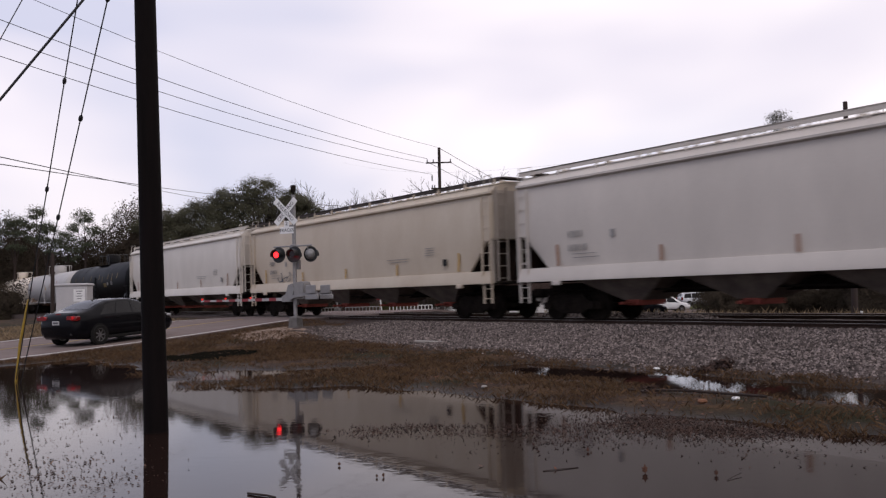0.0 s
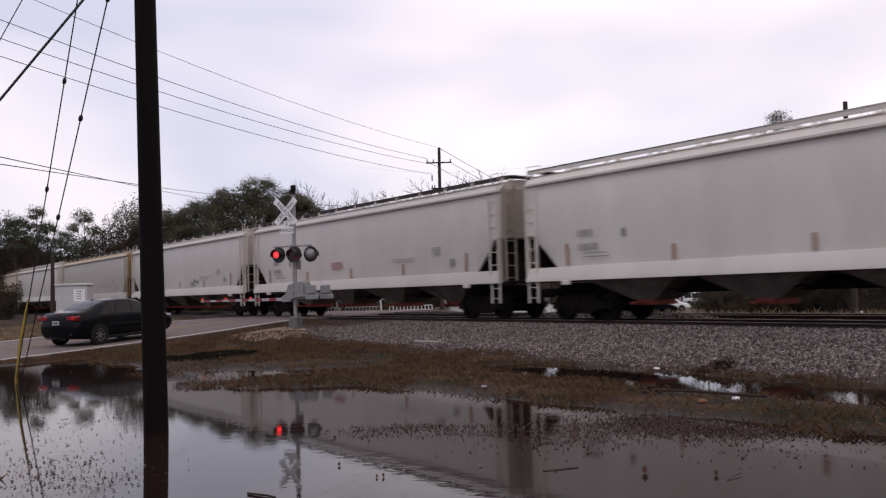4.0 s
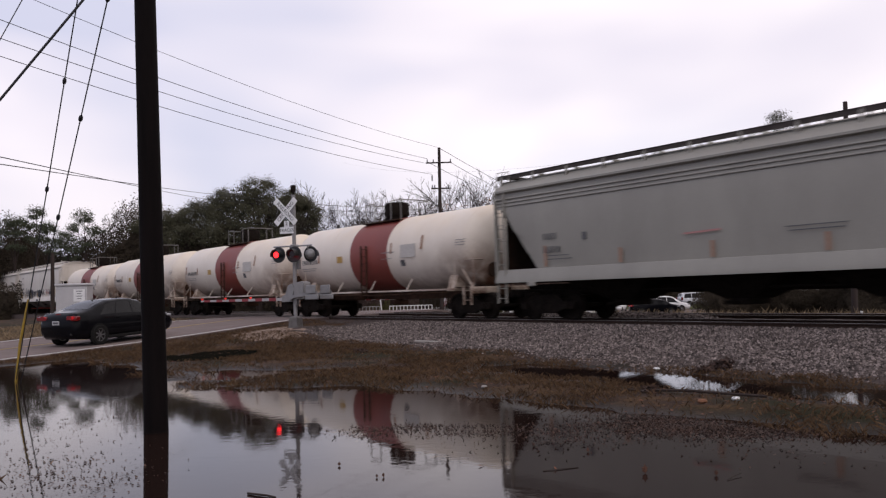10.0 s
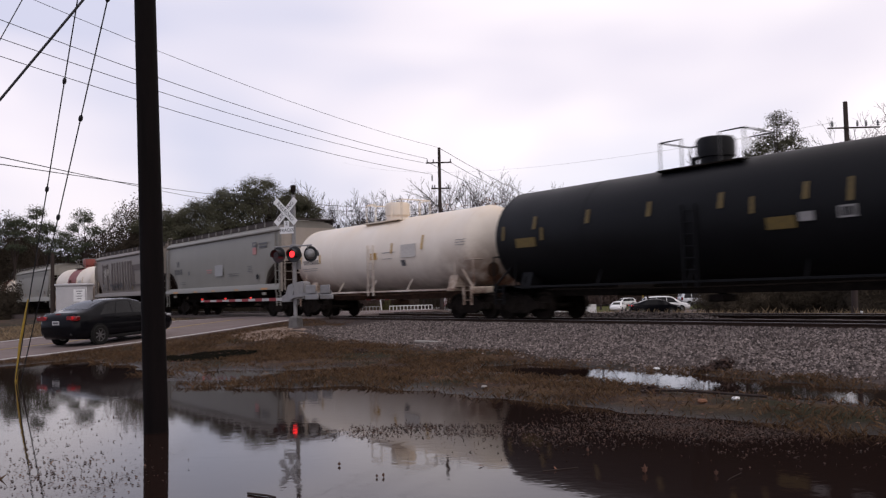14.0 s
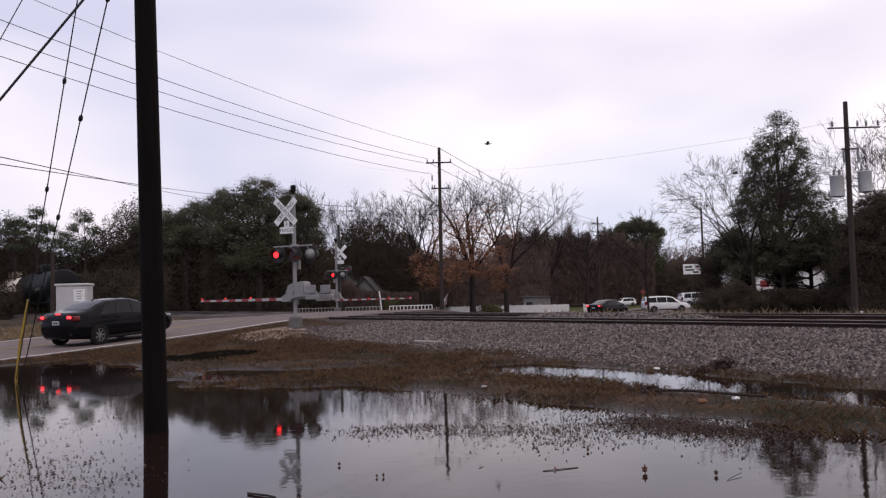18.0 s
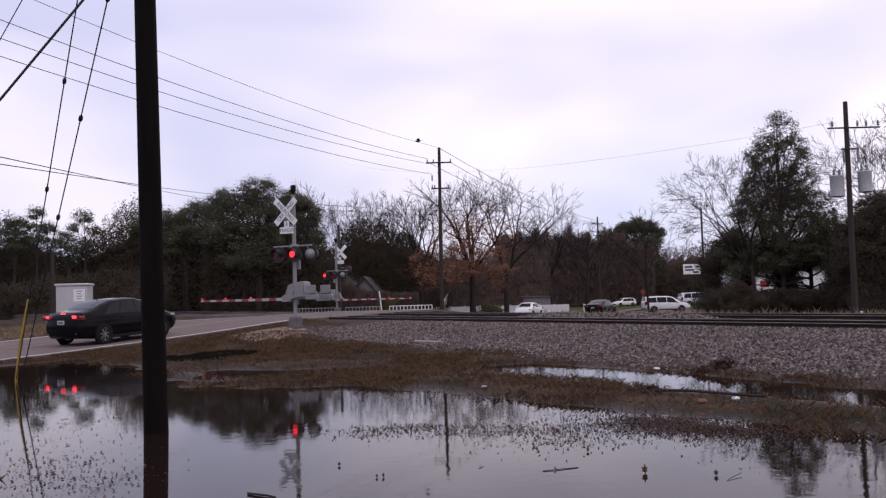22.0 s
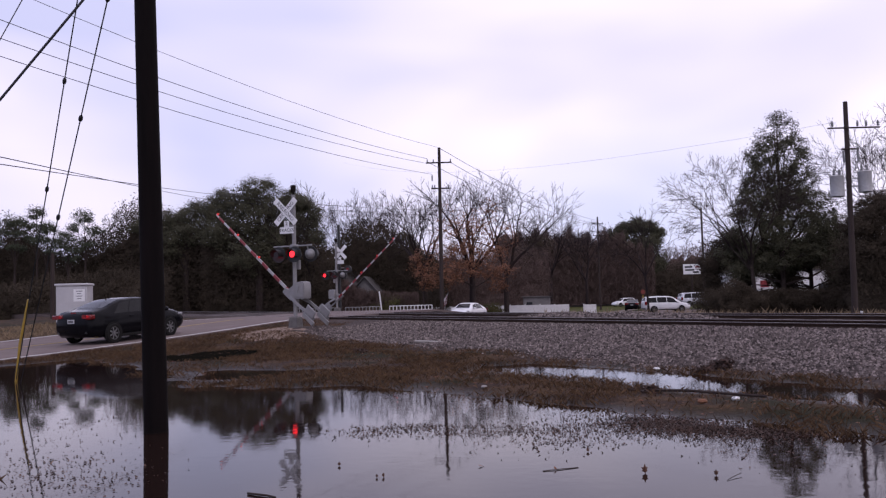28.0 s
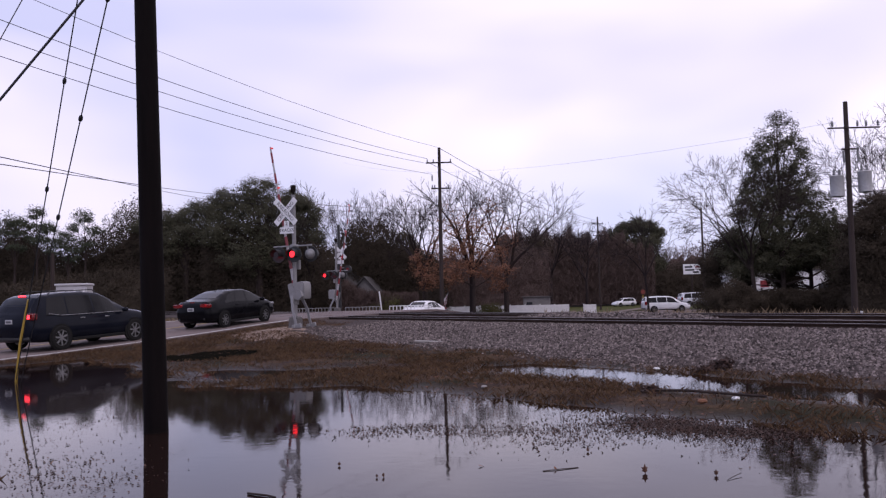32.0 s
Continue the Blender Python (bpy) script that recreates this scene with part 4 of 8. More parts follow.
def tank_car(length, dia, skin, label, band=None, dome=None, seed=0, frame_mat=None):
    """A tank car: barrel with dished heads, saddle band, bonnet between two railed landings, sills, handrails, trucks."""
    car = car_base("tank_car", label, "tank car", length)
    r, h = dia / 2, length / 2 - 0.5
    zc = 1.07 + r
    dark = skin is TANK_BLACK
    fm = frame_mat or skin
    em = TANK_BLACK if dark else TANK_FRAME
    um = STEEL_DARK if dark else TANK_UNDER
    dish = 0.66
    prof = [(-h, 0.02), (-h + 0.03, r * 0.30), (-h + 0.11, r * 0.56), (-h + 0.22, r * 0.75), (-h + 0.36, r * 0.89), (-h + 0.50, r * 0.965), (-h + dish, r)]
    prof = prof + [(-s, q) for s, q in prof[::-1]]
    part("barrel", Shape().lathe(prof, (0, 0, zc), (1, 0, 0), 48), skin, car, smooth=60)
    if band:
        w = 1.40
        part("saddle_band", Shape().lathe([(-w, r - 0.05), (-w, r + 0.012), (w, r + 0.012), (w, r - 0.05)], (0, 0, zc), (1, 0, 0), 48), band, car, "oxide red band round the barrel")
    for x in (-h + dish, -h * 0.45, h * 0.45, h - dish):
        part("weld_seam", Shape().lathe([(-0.015, r - 0.02), (-0.015, r + 0.006), (0.015, r + 0.006), (0.015, r - 0.02)], (x, 0, zc), (1, 0, 0), 48), skin, car)
    top = zc + r
    dm = dome or skin
    rm = BLACK if dark else RAIL_GREY if band else fm
    part("bonnet", Shape().lathe([(-0.15, 0.46), (0.16, 0.46), (0.16, 0.53), (0.62, 0.53), (0.70, 0.47), (0.72, 0.1)], (0, 0, top), (0, 0, 1), 22), dm, car, "manway bonnet")
    part("relief_valve", Shape().tube((0.72, 0, top - 0.05), (0.72, 0, top + 0.26), 0.10, seg=10), dm, car)
    for s in (-1, 1):
        # a railed landing on each side of the bonnet, open towards it
        part("railing", Shape().path([(s * 0.60, 0.72, top - 0.15), (s * 0.60, 0.72, top + 0.70), (s * 1.32, 0.72, top + 0.70), (s * 1.32, -0.72, top + 0.70), (s * 0.60, -0.72, top + 0.70), (s * 0.60, -0.72, top - 0.15)], 0.024, 6), rm, car)
        for y in (-0.72, 0.72):
            part("railing_post", cached("railpost", lambda: Shape().tube((0, 0, -0.28), (0, 0, 0.70), 0.022, seg=6), rm), rm, car, at=pose(s * 1.32, y, top))
        part("top_platform", Shape().box((0, s * 0.70, top - 0.12), (2.7, 0.42, 0.04)), um if band or dark else fm, car)
    lm = dm if dark else (TANK_UNDER if band else skin)
    for s in (-1, 1):
        part("ladder", cached(("tanklad", round(dia, 2)), lambda: ladder_shape(r + 0.55, 0.40, 7), lm), lm, car, at=pose(0.25 if band else -0.2, s * (r + 0.05), 0.92))
    for y in (-1, 1):
        part("side_sill", Shape().box((0, y * 1.45, 1.085), (length - 3.6, 0.06, 0.065)), fm, car)
        for i in range(5):
            x = -h + 1.6 + (2 * h - 3.2) * i / 4
            part("handrail_bracket", Shape().tube((x, y * 1.45, 1.10), (x + 0.12, y * 1.05, zc - r * 0.66), 0.028, seg=6), fm, car)
    part("centre_sill", Shape().box((0, 0, 0.92), (length - 1.3, 0.45, 0.34)), um, car)
    for s in (-1, 1):
        bx = s * (h - 1.6)
        part("bolster", Shape().loft([[(bx + a, -1.35, 1.02), (bx + a, 1.35, 1.02), (bx + a, 1.10, 1.75), (bx + a, -1.10, 1.75)] for a in (-0.22, 0.22)]), em, car, "rust-stained saddle over the truck")
        part("end_sill", Shape().box((s * (length / 2 - 0.75), 0, 1.03), (0.22, 2.9, 0.24), bevel=0.03), em, car)
        part("end_deck", Shape().box((s * (length / 2 - 1.3), 0, 1.14), (1.0, 2.8, 0.04)), um, car)
        part("stub_sill", Shape().box((s * (length / 2 - 1.3), 0, 0.98), (1.5, 0.5, 0.30), bevel=0.02), um, car)
        e = Shape()
        for y in (-1.42, 1.42):
            e.path([(s * (length / 2 - 0.7), y, 1.1), (s * (length / 2 - 0.7), y, 2.12), (s * (length / 2 - 1.75), y, 2.12), (s * (length / 2 - 1.75), y, 1.1)], 0.024)
        e.path([(s * (length / 2 - 0.7), -1.42, 2.12), (s * (length / 2 - 0.7), 1.42, 2.12)], 0.024)
        part("end_railing", e, fm, car)
        for y in (-1.42, 1.42):
            part("end_brace", Shape().path([(s * (length / 2 - 0.72), y, 1.12), (s * (length / 2 - 1.75), y * 0.86, 2.05)], 0.035), em, car)
        part("sill_step", cached("step", lambda: ladder_shape(0.66, 0.40, 2), em), em, car, at=pose(s * (length / 2 - 1.0), 1.46, 0.52))
        truck(car, s * (h - 1.0))
        coupler(car, s * (length / 2 - 0.12), s)
    part("brake_wheel", Shape().lathe([(-0.03, 0.02), (-0.03, 0.26), (0.02, 0.26), (0.02, 0.20), (0.01, 0.04)], (-length / 2 + 0.62, 0.55, 1.75), (1, 0, 0), 14), um, car)
    part("bottom_outlet", Shape().tube((0, 0, 0.55), (0, 0, 1.1), 0.16, seg=10).box((0, 0, 0.62), (0.5, 0.7, 0.2), bevel=0.03), um, car)
    part("brake_reservoir", Shape().tube((1.6, 0.75, 0.92), (2.9, 0.75, 0.92), 0.19, seg=12), um, car)
    part("brake_pipe", Shape().path([(-h + 2.2, 0.95, 0.98), (0.0, 1.0, 0.92), (h - 2.2, 0.95, 0.98)], 0.028, 6), um, car)

    def decals(rows, mat, name):
        for x, ang, w, hh in rows:
            m = Matrix.Translation((x, 0, zc)) @ Matrix.Rotation(ang, 4, "X") @ Matrix.Translation((0, r + 0.016, 0))
            part(name, Shape().box((0, 0, 0), (w, 0.006, hh)), mat, car, at=m, smooth=0)

    if not dark:
        number_bars(car, 0, 0, 9, 0.20, MARK, 0, rot=Matrix.Translation((h - 1.9, 0, zc)) @ Matrix.Rotation(-0.05, 4, "X") @ Matrix.Translation((0, r + 0.016, 0)))
        decals([(h - 1.75, -0.24, 1.4, 0.022), (h - 1.75, -0.30, 1.2, 0.022)], MARK_FAINT, "data_line")
        decals([(-h * 0.42, 0.02, 1.0, 0.50)], PANEL_PALE, "data_panel")
        decals([(-h * 0.22, 0.02, 0.9, 0.03), (-h * 0.20, -0.14, 0.7, 0.02)], MARK_FAINT, "data_line")
        decals([(-h * 0.36, -0.28, 0.28, 0.24)], MARK, "placard")
        decals([(h * 0.33 if band and seed != 9 else -h * 0.32 if band else -0.4, -0.05, 0.46, 0.28)], MARK_YELLOW, "warning_panel")
        decals([(-h + 0.75, 0.16 - 0.06 * i, 0.55, 0.022) for i in range(3)], MARK_FAINT, "data_line")
    else:
        decals([(-h * 0.7 + i * h * 0.28, 0.25, 0.12, 0.42) for i in range(6)], MARK_DIM, "reflector_stripe")
        decals([(h * 0.75, -0.12, 0.9, 0.30), (-h * 0.34, -0.18, 0.75, 0.30)], MARK_DIM, "warning_panel")
        decals([(-h * 0.54, -0.10, 0.42, 0.28), (-h * 0.42, -0.12, 0.36, 0.22)], MARK_FAINT, "placard")
        decals([(-h * 0.54, -0.10, 0.34, 0.20)], BLACK, "placard_field")
    stripe = MARK_DIM if dark else MARK_YELLOW if seed in (9, 11) else MARK_RUST
    decals([(h - 0.95, 0.10, 0.11, 0.46), (h - 2.75, 0.02, 0.11, 0.40), (-h * 0.55, 0.20, 0.11, 0.55), (-h * 0.25, 0.12, 0.10, 0.42)], stripe, "reflector_stripe")
    return car


SPEED = 20.2
TRAIN = []


def couple(ob, front, length):
    """front: the place along the track of the car's leading end at the start of the clip; the train draws away."""
    TRAIN.append((ob, front - length / 2))


L0 = 20.3
first = 60.72
couple(tank_car(18.2, 3.0, TANK_BLACK, "black tank car with a low bonnet", seed=3, frame_mat=TANK_BLACK), first + 18.2, 18.2)
couple(tank_car(18.2, 2.9, TANK_GREY, "dirty grey tank car with a railed platform", seed=2), first + 36.4, 18.2)
couple(tank_car(17.5, 2.9, TANK_WHITE, "white tank car with grey railings", seed=4), first + 53.9, 17.5)
WHITES = [(HOPPER_WHITE, "off-white covered hopper car with rust streaks"), (HOPPER_TAN, "cream covered hopper car stained with rust"), (HOPPER_GREY, "pale grey covered hopper car"),
          (HOPPER_STAINED, "rust-stained grey covered hopper car with brown ends"), (HOPPER_GREY, "pale grey covered hopper car with faded markings"), (HOPPER_GREY, "pale grey covered hopper car"),
          (HOPPER_WHITE, "off-white covered hopper car"), (HOPPER_GREY, "pale grey covered hopper car with dark slope sheets"), (HOPPER_WHITE, "white covered hopper car with black graffiti along the side")]
HOPPERS = []
for i, (sk, lab) in enumerate(WHITES):
    c = hopper(L0, sk, lab, seed=i, cut=2.0 if i == 8 else 1.55, arch=3.0 if i == 8 else 2.75)
    HOPPERS.append(c)
    couple(c, first - i * L0, L0)
couple(tank_car(14.6, 2.95, TANK_CREAM, "white tank car with an oxide red band", band=TANK_RED, dome=STEEL_DARK, seed=5), -121.9, 14.6)
for i, f in enumerate((-136.45, -151.3, -166.0)):
    couple(tank_car(14.7, 3.05, TANK_CREAM, "cream tank car with an oxide red band and dark bonnet", band=TANK_RED, dome=STEEL_DARK, seed=6 + i), f, 14.7)
GREY_CAR = hopper(17.9, HOPPER_DARK, "mid grey covered hopper car", bays=3, seed=12, cut=2.1, eave=4.30, arch=3.7)
couple(GREY_CAR, -180.8, 17.9)
couple(tank_car(14.1, 3.05, TANK_CREAM, "cream tank car with an oxide red band and red bonnet", band=TANK_RED, dome=TANK_RED, seed=9), -198.6, 14.1)
GRAFFITI_CAR = hopper(16.5, HOPPER_BROWN, "grimy grey covered hopper car with large dark graffiti", bays=3, seed=14, cut=1.7)
couple(GRAFFITI_CAR, -213.0, 16.5)
SHIELD_CAR = hopper(17.4, HOPPER_DIM, "grey covered hopper car with a small shield-like emblem", bays=3, seed=15, cut=1.9, eave=4.34)
couple(SHIELD_CAR, -229.6, 17.4)
couple(tank_car(14.6, 3.05, TANK_CREAM, "cream tank car with rusty brackets and no band", seed=11), -246.9, 14.6)
couple(tank_car(17.0, 3.25, TANK_BLACK, "black tank car with yellow stripes at the end of the train", seed=13, frame_mat=TANK_BLACK), -261.2, 17.0)


# ---- trees and thickets beyond the tracks ----
def leaf_cloud(blobs, leaf, seed, flat=0.5, more=3, tuft=0.16):
    """Many small leaf pieces gathered in tufts inside the given lobes: x, y, z, rx, ry, rz, tufts, leaves in a tuft."""
    rng = np.random.RandomState(seed)
    cs, faces = [], []
    for x, y, z, rx, ry, rz, k, per in blobs:
        k, per = int(k * 1.5), int(per * more)
        d = rng.normal(size=(k, 3))
        d /= np.linalg.norm(d, axis=1)[:, None]
        rad = 0.35 + 0.75 * rng.rand(k, 1) ** 0.6
        c = np.array([x, y, z]) + d * rad * np.array([rx, ry, rz])
        spread = (0.5 + 0.8 * rng.rand(k, 1, 1)) * tuft * (1 + 0.4 * (rx + rz) / 2)
        q = (c[:, None, :] + rng.normal(size=(k, per, 3)) * spread * np.array([1, 1, 0.7])).reshape(-1, 3)
        cs.append(q)
        o = (q - np.array([x, y, z])) / np.array([rx, ry, rz])
        faces.append(o / (np.linalg.norm(o, axis=1)[:, None] + 0.2) + np.array([0, -0.25, 0.30]))
    return leaf_mesh(np.concatenate(cs), leaf, rng, flat, facing=np.concatenate(faces))


def leaf_mesh(p, leaf, rng, flat=0.5, slim=0.6, core=None, facing=None):
    """One pointed slip for each point, in one mesh; core holds the corners of further slips."""
    m = len(p)
    a = rng.normal(size=(m, 3))
    a[:, 2] *= flat
    if facing is not None:
        w = facing + rng.normal(size=(m, 3)) * 0.42
        w /= np.linalg.norm(w, axis=1)[:, None]
        a -= w * (a * w).sum(1)[:, None]
    a /= np.linalg.norm(a, axis=1)[:, None]
    b = rng.normal(size=(m, 3))
    b -= a * (a * b).sum(1)[:, None]
    if facing is not None:
        b = np.cross(w, a)
    b /= np.linalg.norm(b, axis=1)[:, None]
    s = (leaf * (0.55 + 0.9 * rng.rand(m)))[:, None]
    a, b = a * s, b * s * slim
    q = np.stack([p - a, p + b + a * 0.2, p + a * 0.9 - b * 0.7], 1).reshape(-1, 3)
    if core is not None:
        q = np.concatenate([q, core])
    k = len(q) // 3
    me = bpy.data.meshes.new("leaves")
    me.vertices.add(3 * k)
    me.vertices.foreach_set("co", q.astype(np.float32).ravel())
    me.loops.add(3 * k)
    me.loops.foreach_set("vertex_index", np.arange(3 * k, dtype=np.int32))
    me.polygons.add(k)
    me.polygons.foreach_set("loop_start", np.arange(0, 3 * k, 3, dtype=np.int32))
    me.update(calc_edges=True)
    return me


def leafy(name, me, mat, parent=None):
    me.materials.append(mat)
    return part(name, me, None, parent)


def limb(sh, p, d, length, r, depth, rng, droop, twist, seg=5, thin=0.018):
    """A branch and, recursively, its forks."""
    steps = 3 if depth > 1 else 2
    for i in range(steps):
        d = (d + Vector((rng.gauss(0, twist), rng.gauss(0, twist), rng.gauss(0, twist * 0.6) + droop))).normalized()
        q = p + d * (length / steps)
        r2 = r * (0.86 if depth > 0 else 0.7)
        sh.tube(p, q, max(r, thin), max(r2, thin * 0.8), seg if r > 0.05 else 3, caps=False)
        p, r = q, r2
        if depth > 0 and i > 0:
            for _ in range(1 if depth > 2 else 2):
                side = d.orthogonal().normalized()
                side.rotate(Matrix.Rotation(rng.uniform(0, 6.28), 3, d))
                limb(sh, p, (d * 0.75 + side * rng.uniform(0.45, 0.85) + Vector((0, 0, 0.12))).normalized(), length * rng.uniform(0.5, 0.75), r * 0.66, depth - 1, rng, droop, twist, seg, thin)
    if depth > 0:
        limb(sh, p, d, length * 0.7, r * 0.8, depth - 1, rng, droop, twist, seg, thin)


def bare_tree(x, y, h, label, seed, bark=None, r=0.2, depth=4, lean=0.0, droop=0.03, forks=4, stout=1.0):
    """A leafless tree: a tapered trunk that splits into limbs and fine twigs."""
    rng = random.Random(seed)
    t = thing("bare_tree", label, "tree", Matrix.Translation((x, y, -0.1)), group="bare trees")
    b = bark or BARK_PALE
    hs = h * 0.28
    top = Vector((lean * hs, 0, hs))
    tr = Shape().tube((0, 0, -2.2), top * 0.5, r * 1.35, r * 1.05, 8).tube(top * 0.5, top, r * 1.05, r * 0.9, 8)
    part("trunk", tr, b, t)
    for i in range(forks):
        sh = Shape()
        a = 6.28 * (i + rng.uniform(-0.3, 0.3)) / forks
        up = rng.uniform(0.9, 1.6)
        limb(sh, top * rng.uniform(0.8, 1.0), Vector((math.cos(a) * 0.6 + lean, math.sin(a) * 0.6, up)).normalized(), h * rng.uniform(0.26, 0.34), r * 0.72, depth, rng, droop, 0.16, 5, 0.0155 * stout * y / 90)
        part("limb", sh, b, t)
    return t


def leafy_tree(name, x, y, h, blobs, leaf, mat, label, seed, trunk=0.25, bark=None, group="", flat=0.5, tuft=0.16):
    """A tree in leaf: trunk, limbs into the crown, a crown of leaf clumps with gaps."""
    rng = random.Random(seed)
    z = -0.1
    t = thing(name, label, "tree", Matrix.Translation((x, y, z)), group=group)
    b = bark or BARK
    part("trunk", Shape().tube((0, 0, -2.4), (0.05, 0, h * 0.3), trunk * 1.2, trunk, 8).tube((0.05, 0, h * 0.3), (0.1, 0, h * 0.72), trunk, trunk * 0.45, 8), b, t)
    for bx, by, bz, rx, ry, rz, k, per in (blobs if len(blobs) < 40 else blobs[::6]):
        part("limb", Shape().tube((0.05, 0, min(h * 0.55, bz * 0.6)), (bx * 0.6, by * 0.6, bz * 0.85), trunk * 0.5, trunk * 0.25, 6).tube((bx * 0.6, by * 0.6, bz * 0.85), (bx, by, bz + rz * 0.5), trunk * 0.25, trunk * 0.08, 6), b, t)
    leafy("crown", leaf_cloud(blobs, leaf, seed, flat, 1.0, tuft), mat, t)
    return t


def thicket(x0, x1, y0, y1, top, leaf, count, mat, label, seed, base=-1.6, name="thicket"):
    """A belt of scrub: twigs and leaf slips round an uneven inner mass; top gives the height over the base along x."""
    rng = np.random.RandomState(seed)
    count = int(count * 3.4)

    def height(x, y):
        return np.interp(x, [p for p, _ in top], [q for _, q in top]) * (0.88 + 0.13 * ripple(x, y * 0 + seed, 4.0) + 0.10 * ripple(x, y * 0 + seed, 1.3) + 0.05 * ripple(x, y * 0 + seed, 0.5))

    x, y = x0 + (x1 - x0) * rng.rand(count), y0 + (y1 - y0) * rng.rand(count) ** 1.3
    hh = height(x, y)
    f = rng.rand(count) ** 0.7 * (1.0 + 0.10 * rng.rand(count) ** 3)
    clump = 0.5 * ripple(x * 1.7, f * hh * 1.7 + seed, 1.0)
    p = np.stack([x, y + clump, base + f * hh], 1)
    # the inner mass, in rough facets
    cell = max(0.45, (x1 - x0) / 160)
    gx, gf = np.meshgrid(np.arange(x0 + 0.6, x1 - 0.6, cell), np.linspace(0, 0.86, 12))
    gz = base + gf * height(gx, gx * 0)
    gy = y0 + (y1 - y0) * (0.35 + 0.35 * gf) + 0.9 * ripple(gx, gz, 1.6) + 0.4 * ripple(gx, gz, 0.6)
    g = np.stack([gx + rng.normal(size=gx.shape) * 0.12, gy, gz], 2)
    a, b, c, d = g[:-1, :-1], g[:-1, 1:], g[1:, 1:], g[1:, :-1]
    core = np.concatenate([np.stack([a, b, c], 2).reshape(-1, 3), np.stack([a, c, d], 2).reshape(-1, 3)])
    twiggy = mat is LEAF_BROWN
    return tagged(leafy(name, leaf_mesh(p, leaf * (0.70 if twiggy else 0.29), rng, 2.5 if twiggy else 0.9, 0.09 if twiggy else 0.6, core, None if twiggy else np.stack([0.6 * ripple(p[:, 0], p[:, 2], 1.4), np.full(count, -0.8), 0.45 + 0.5 * ripple(p[:, 2], p[:, 0], 1.1)], 1)), mat), label, "thicket", kind="stuff")


# far woods close the view all along
thicket(-230, -40, 150, 175, ((-230, 13), (-120, 12), (-80, 14), (-40, 12)), 1.3, 9000, LEAF_DARK, "distant dark winter woods", 1, -2.5, "far_woods")
thicket(-70, 82, 206, 226, ((-70, 16), (-12, 17), (24, 16), (54, 14), (82, 16)), 1.0, 20000, LEAF_BROWN, "distant brown winter woods", 2, -3.0, "far_woods")
thicket(60, 240, 130, 170, ((60, 11), (110, 14), (240, 15)), 1.3, 9000, LEAF_DARK, "distant dark winter woods", 3, -2.5, "far_woods")
# belts behind the tracks
thicket(-62, -25, 96, 104, ((-62, 12.5), (-53.1, 13.0), (-49.6, 12.4), (-48.0, 9.8), (-44.3, 9.2), (-42.9, 10.0), (-39.5, 11.8), (-38.5, 13.6), (-36.0, 14.0), (-32.5, 13.2), (-25, 12.5)), 0.42, 30000, LEAF_DARK, "dark evergreen thicket behind the tracks", 4, -1.4)
thicket(-66, -30, 88, 92, ((-66, 4.5), (-50, 5.0), (-40, 6.0), (-30, 6.5)), 0.36, 9000, LEAF_DARK, "dark winter scrub behind the tracks", 5, -1.2)
thicket(-28, -12, 94, 104, ((-28, 11.5), (-20, 12.5), (-14, 9.0), (-12, 7.0)), 0.42, 16000, LEAF_DARK, "dark evergreen thicket under the oaks", 6, -1.4)
thicket(-14, 0.5, 102, 110, ((-14, 10.5), (-11, 13.0), (-8, 13.4), (-4.5, 11.2), (-1.5, 8.0), (0.5, 6.0)), 0.36, 17000, LEAF_DARK, "vine-covered mound of dark scrub", 7, -1.4)
thicket(-4, 14, 106, 114, ((-4, 7.0), (3, 8.0), (14, 8.5)), 0.36, 13000, LEAF_BROWN, "brown winter scrub behind a white fence", 8, -1.5)
thicket(12.5, 47, 182, 192, ((12.5, 17.5), (21, 18.6), (28, 17.4), (37, 18.4), (42, 17.0), (47, 13.6)), 0.70, 46000, LEAF_BROWN, "brown winter scrub along the street", 9, -2.0)
thicket(30, 80, 194, 204, ((30, 14.0), (42, 13.4), (56, 10.6), (80, 11.0)), 0.56, 9000, LEAF_DARK, "dark scrub along the street", 10, -2.0)
thicket(19.4, 36, 60, 65, ((19.4, 1.3), (20.1, 2.4), (24.0, 2.1), (29.6, 2.2), (30.6, 3.6), (36, 4.4)), 0.24, 16000, LEAF_DARK, "dense dark scrub at the foot of the trees", 11, -0.9)
thicket(19.5, 23, 58, 60, ((19.5, 1.8), (20.6, 3.0), (22, 2.4), (23, 1.6)), 0.2, 4000, LEAF_DARK, "dark olive shrub beside the tracks", 12, -0.8)
thicket(27.2, 46, 54, 60, ((27.2, 3.6), (28.1, 5.6), (29.3, 6.8), (30.4, 7.4), (32.5, 8.0), (46, 11.0)), 0.26, 14000, LEAF_DARK, "dense dark trees beside the tracks", 13, -0.9)

# live oaks in the middle distance
leafy_tree("live_oak", -21.4, 95, 15.5, [(-0.1, 0, 14.0, 2.29, 2.29, 1.57, 49, 95), (-2.1, 0, 12.4, 1.83, 1.83, 1.44, 42, 95), (1.5, 0, 12.3, 1.97, 1.97, 1.57, 45, 95), (-3.7, 0, 13.3, 1.7, 1.7, 1.18, 36, 95), (-5.0, 0, 12.0, 1.57, 1.57, 1.31, 37, 95), (-0.5, 0, 10.4, 2.95, 2.95, 1.97, 62, 95), (-4.7, 0, 9.5, 2.23, 2.23, 1.97, 54, 95), (1.5, 0, 8.7, 1.97, 1.97, 2.36, 56, 95), (-1.2, 0, 6.8, 3.28, 3.28, 2.36, 72, 95)],
           0.10, LEAF_OAK, "broad dark evergreen oak behind the tracks", 21, 0.4, tuft=0.22)
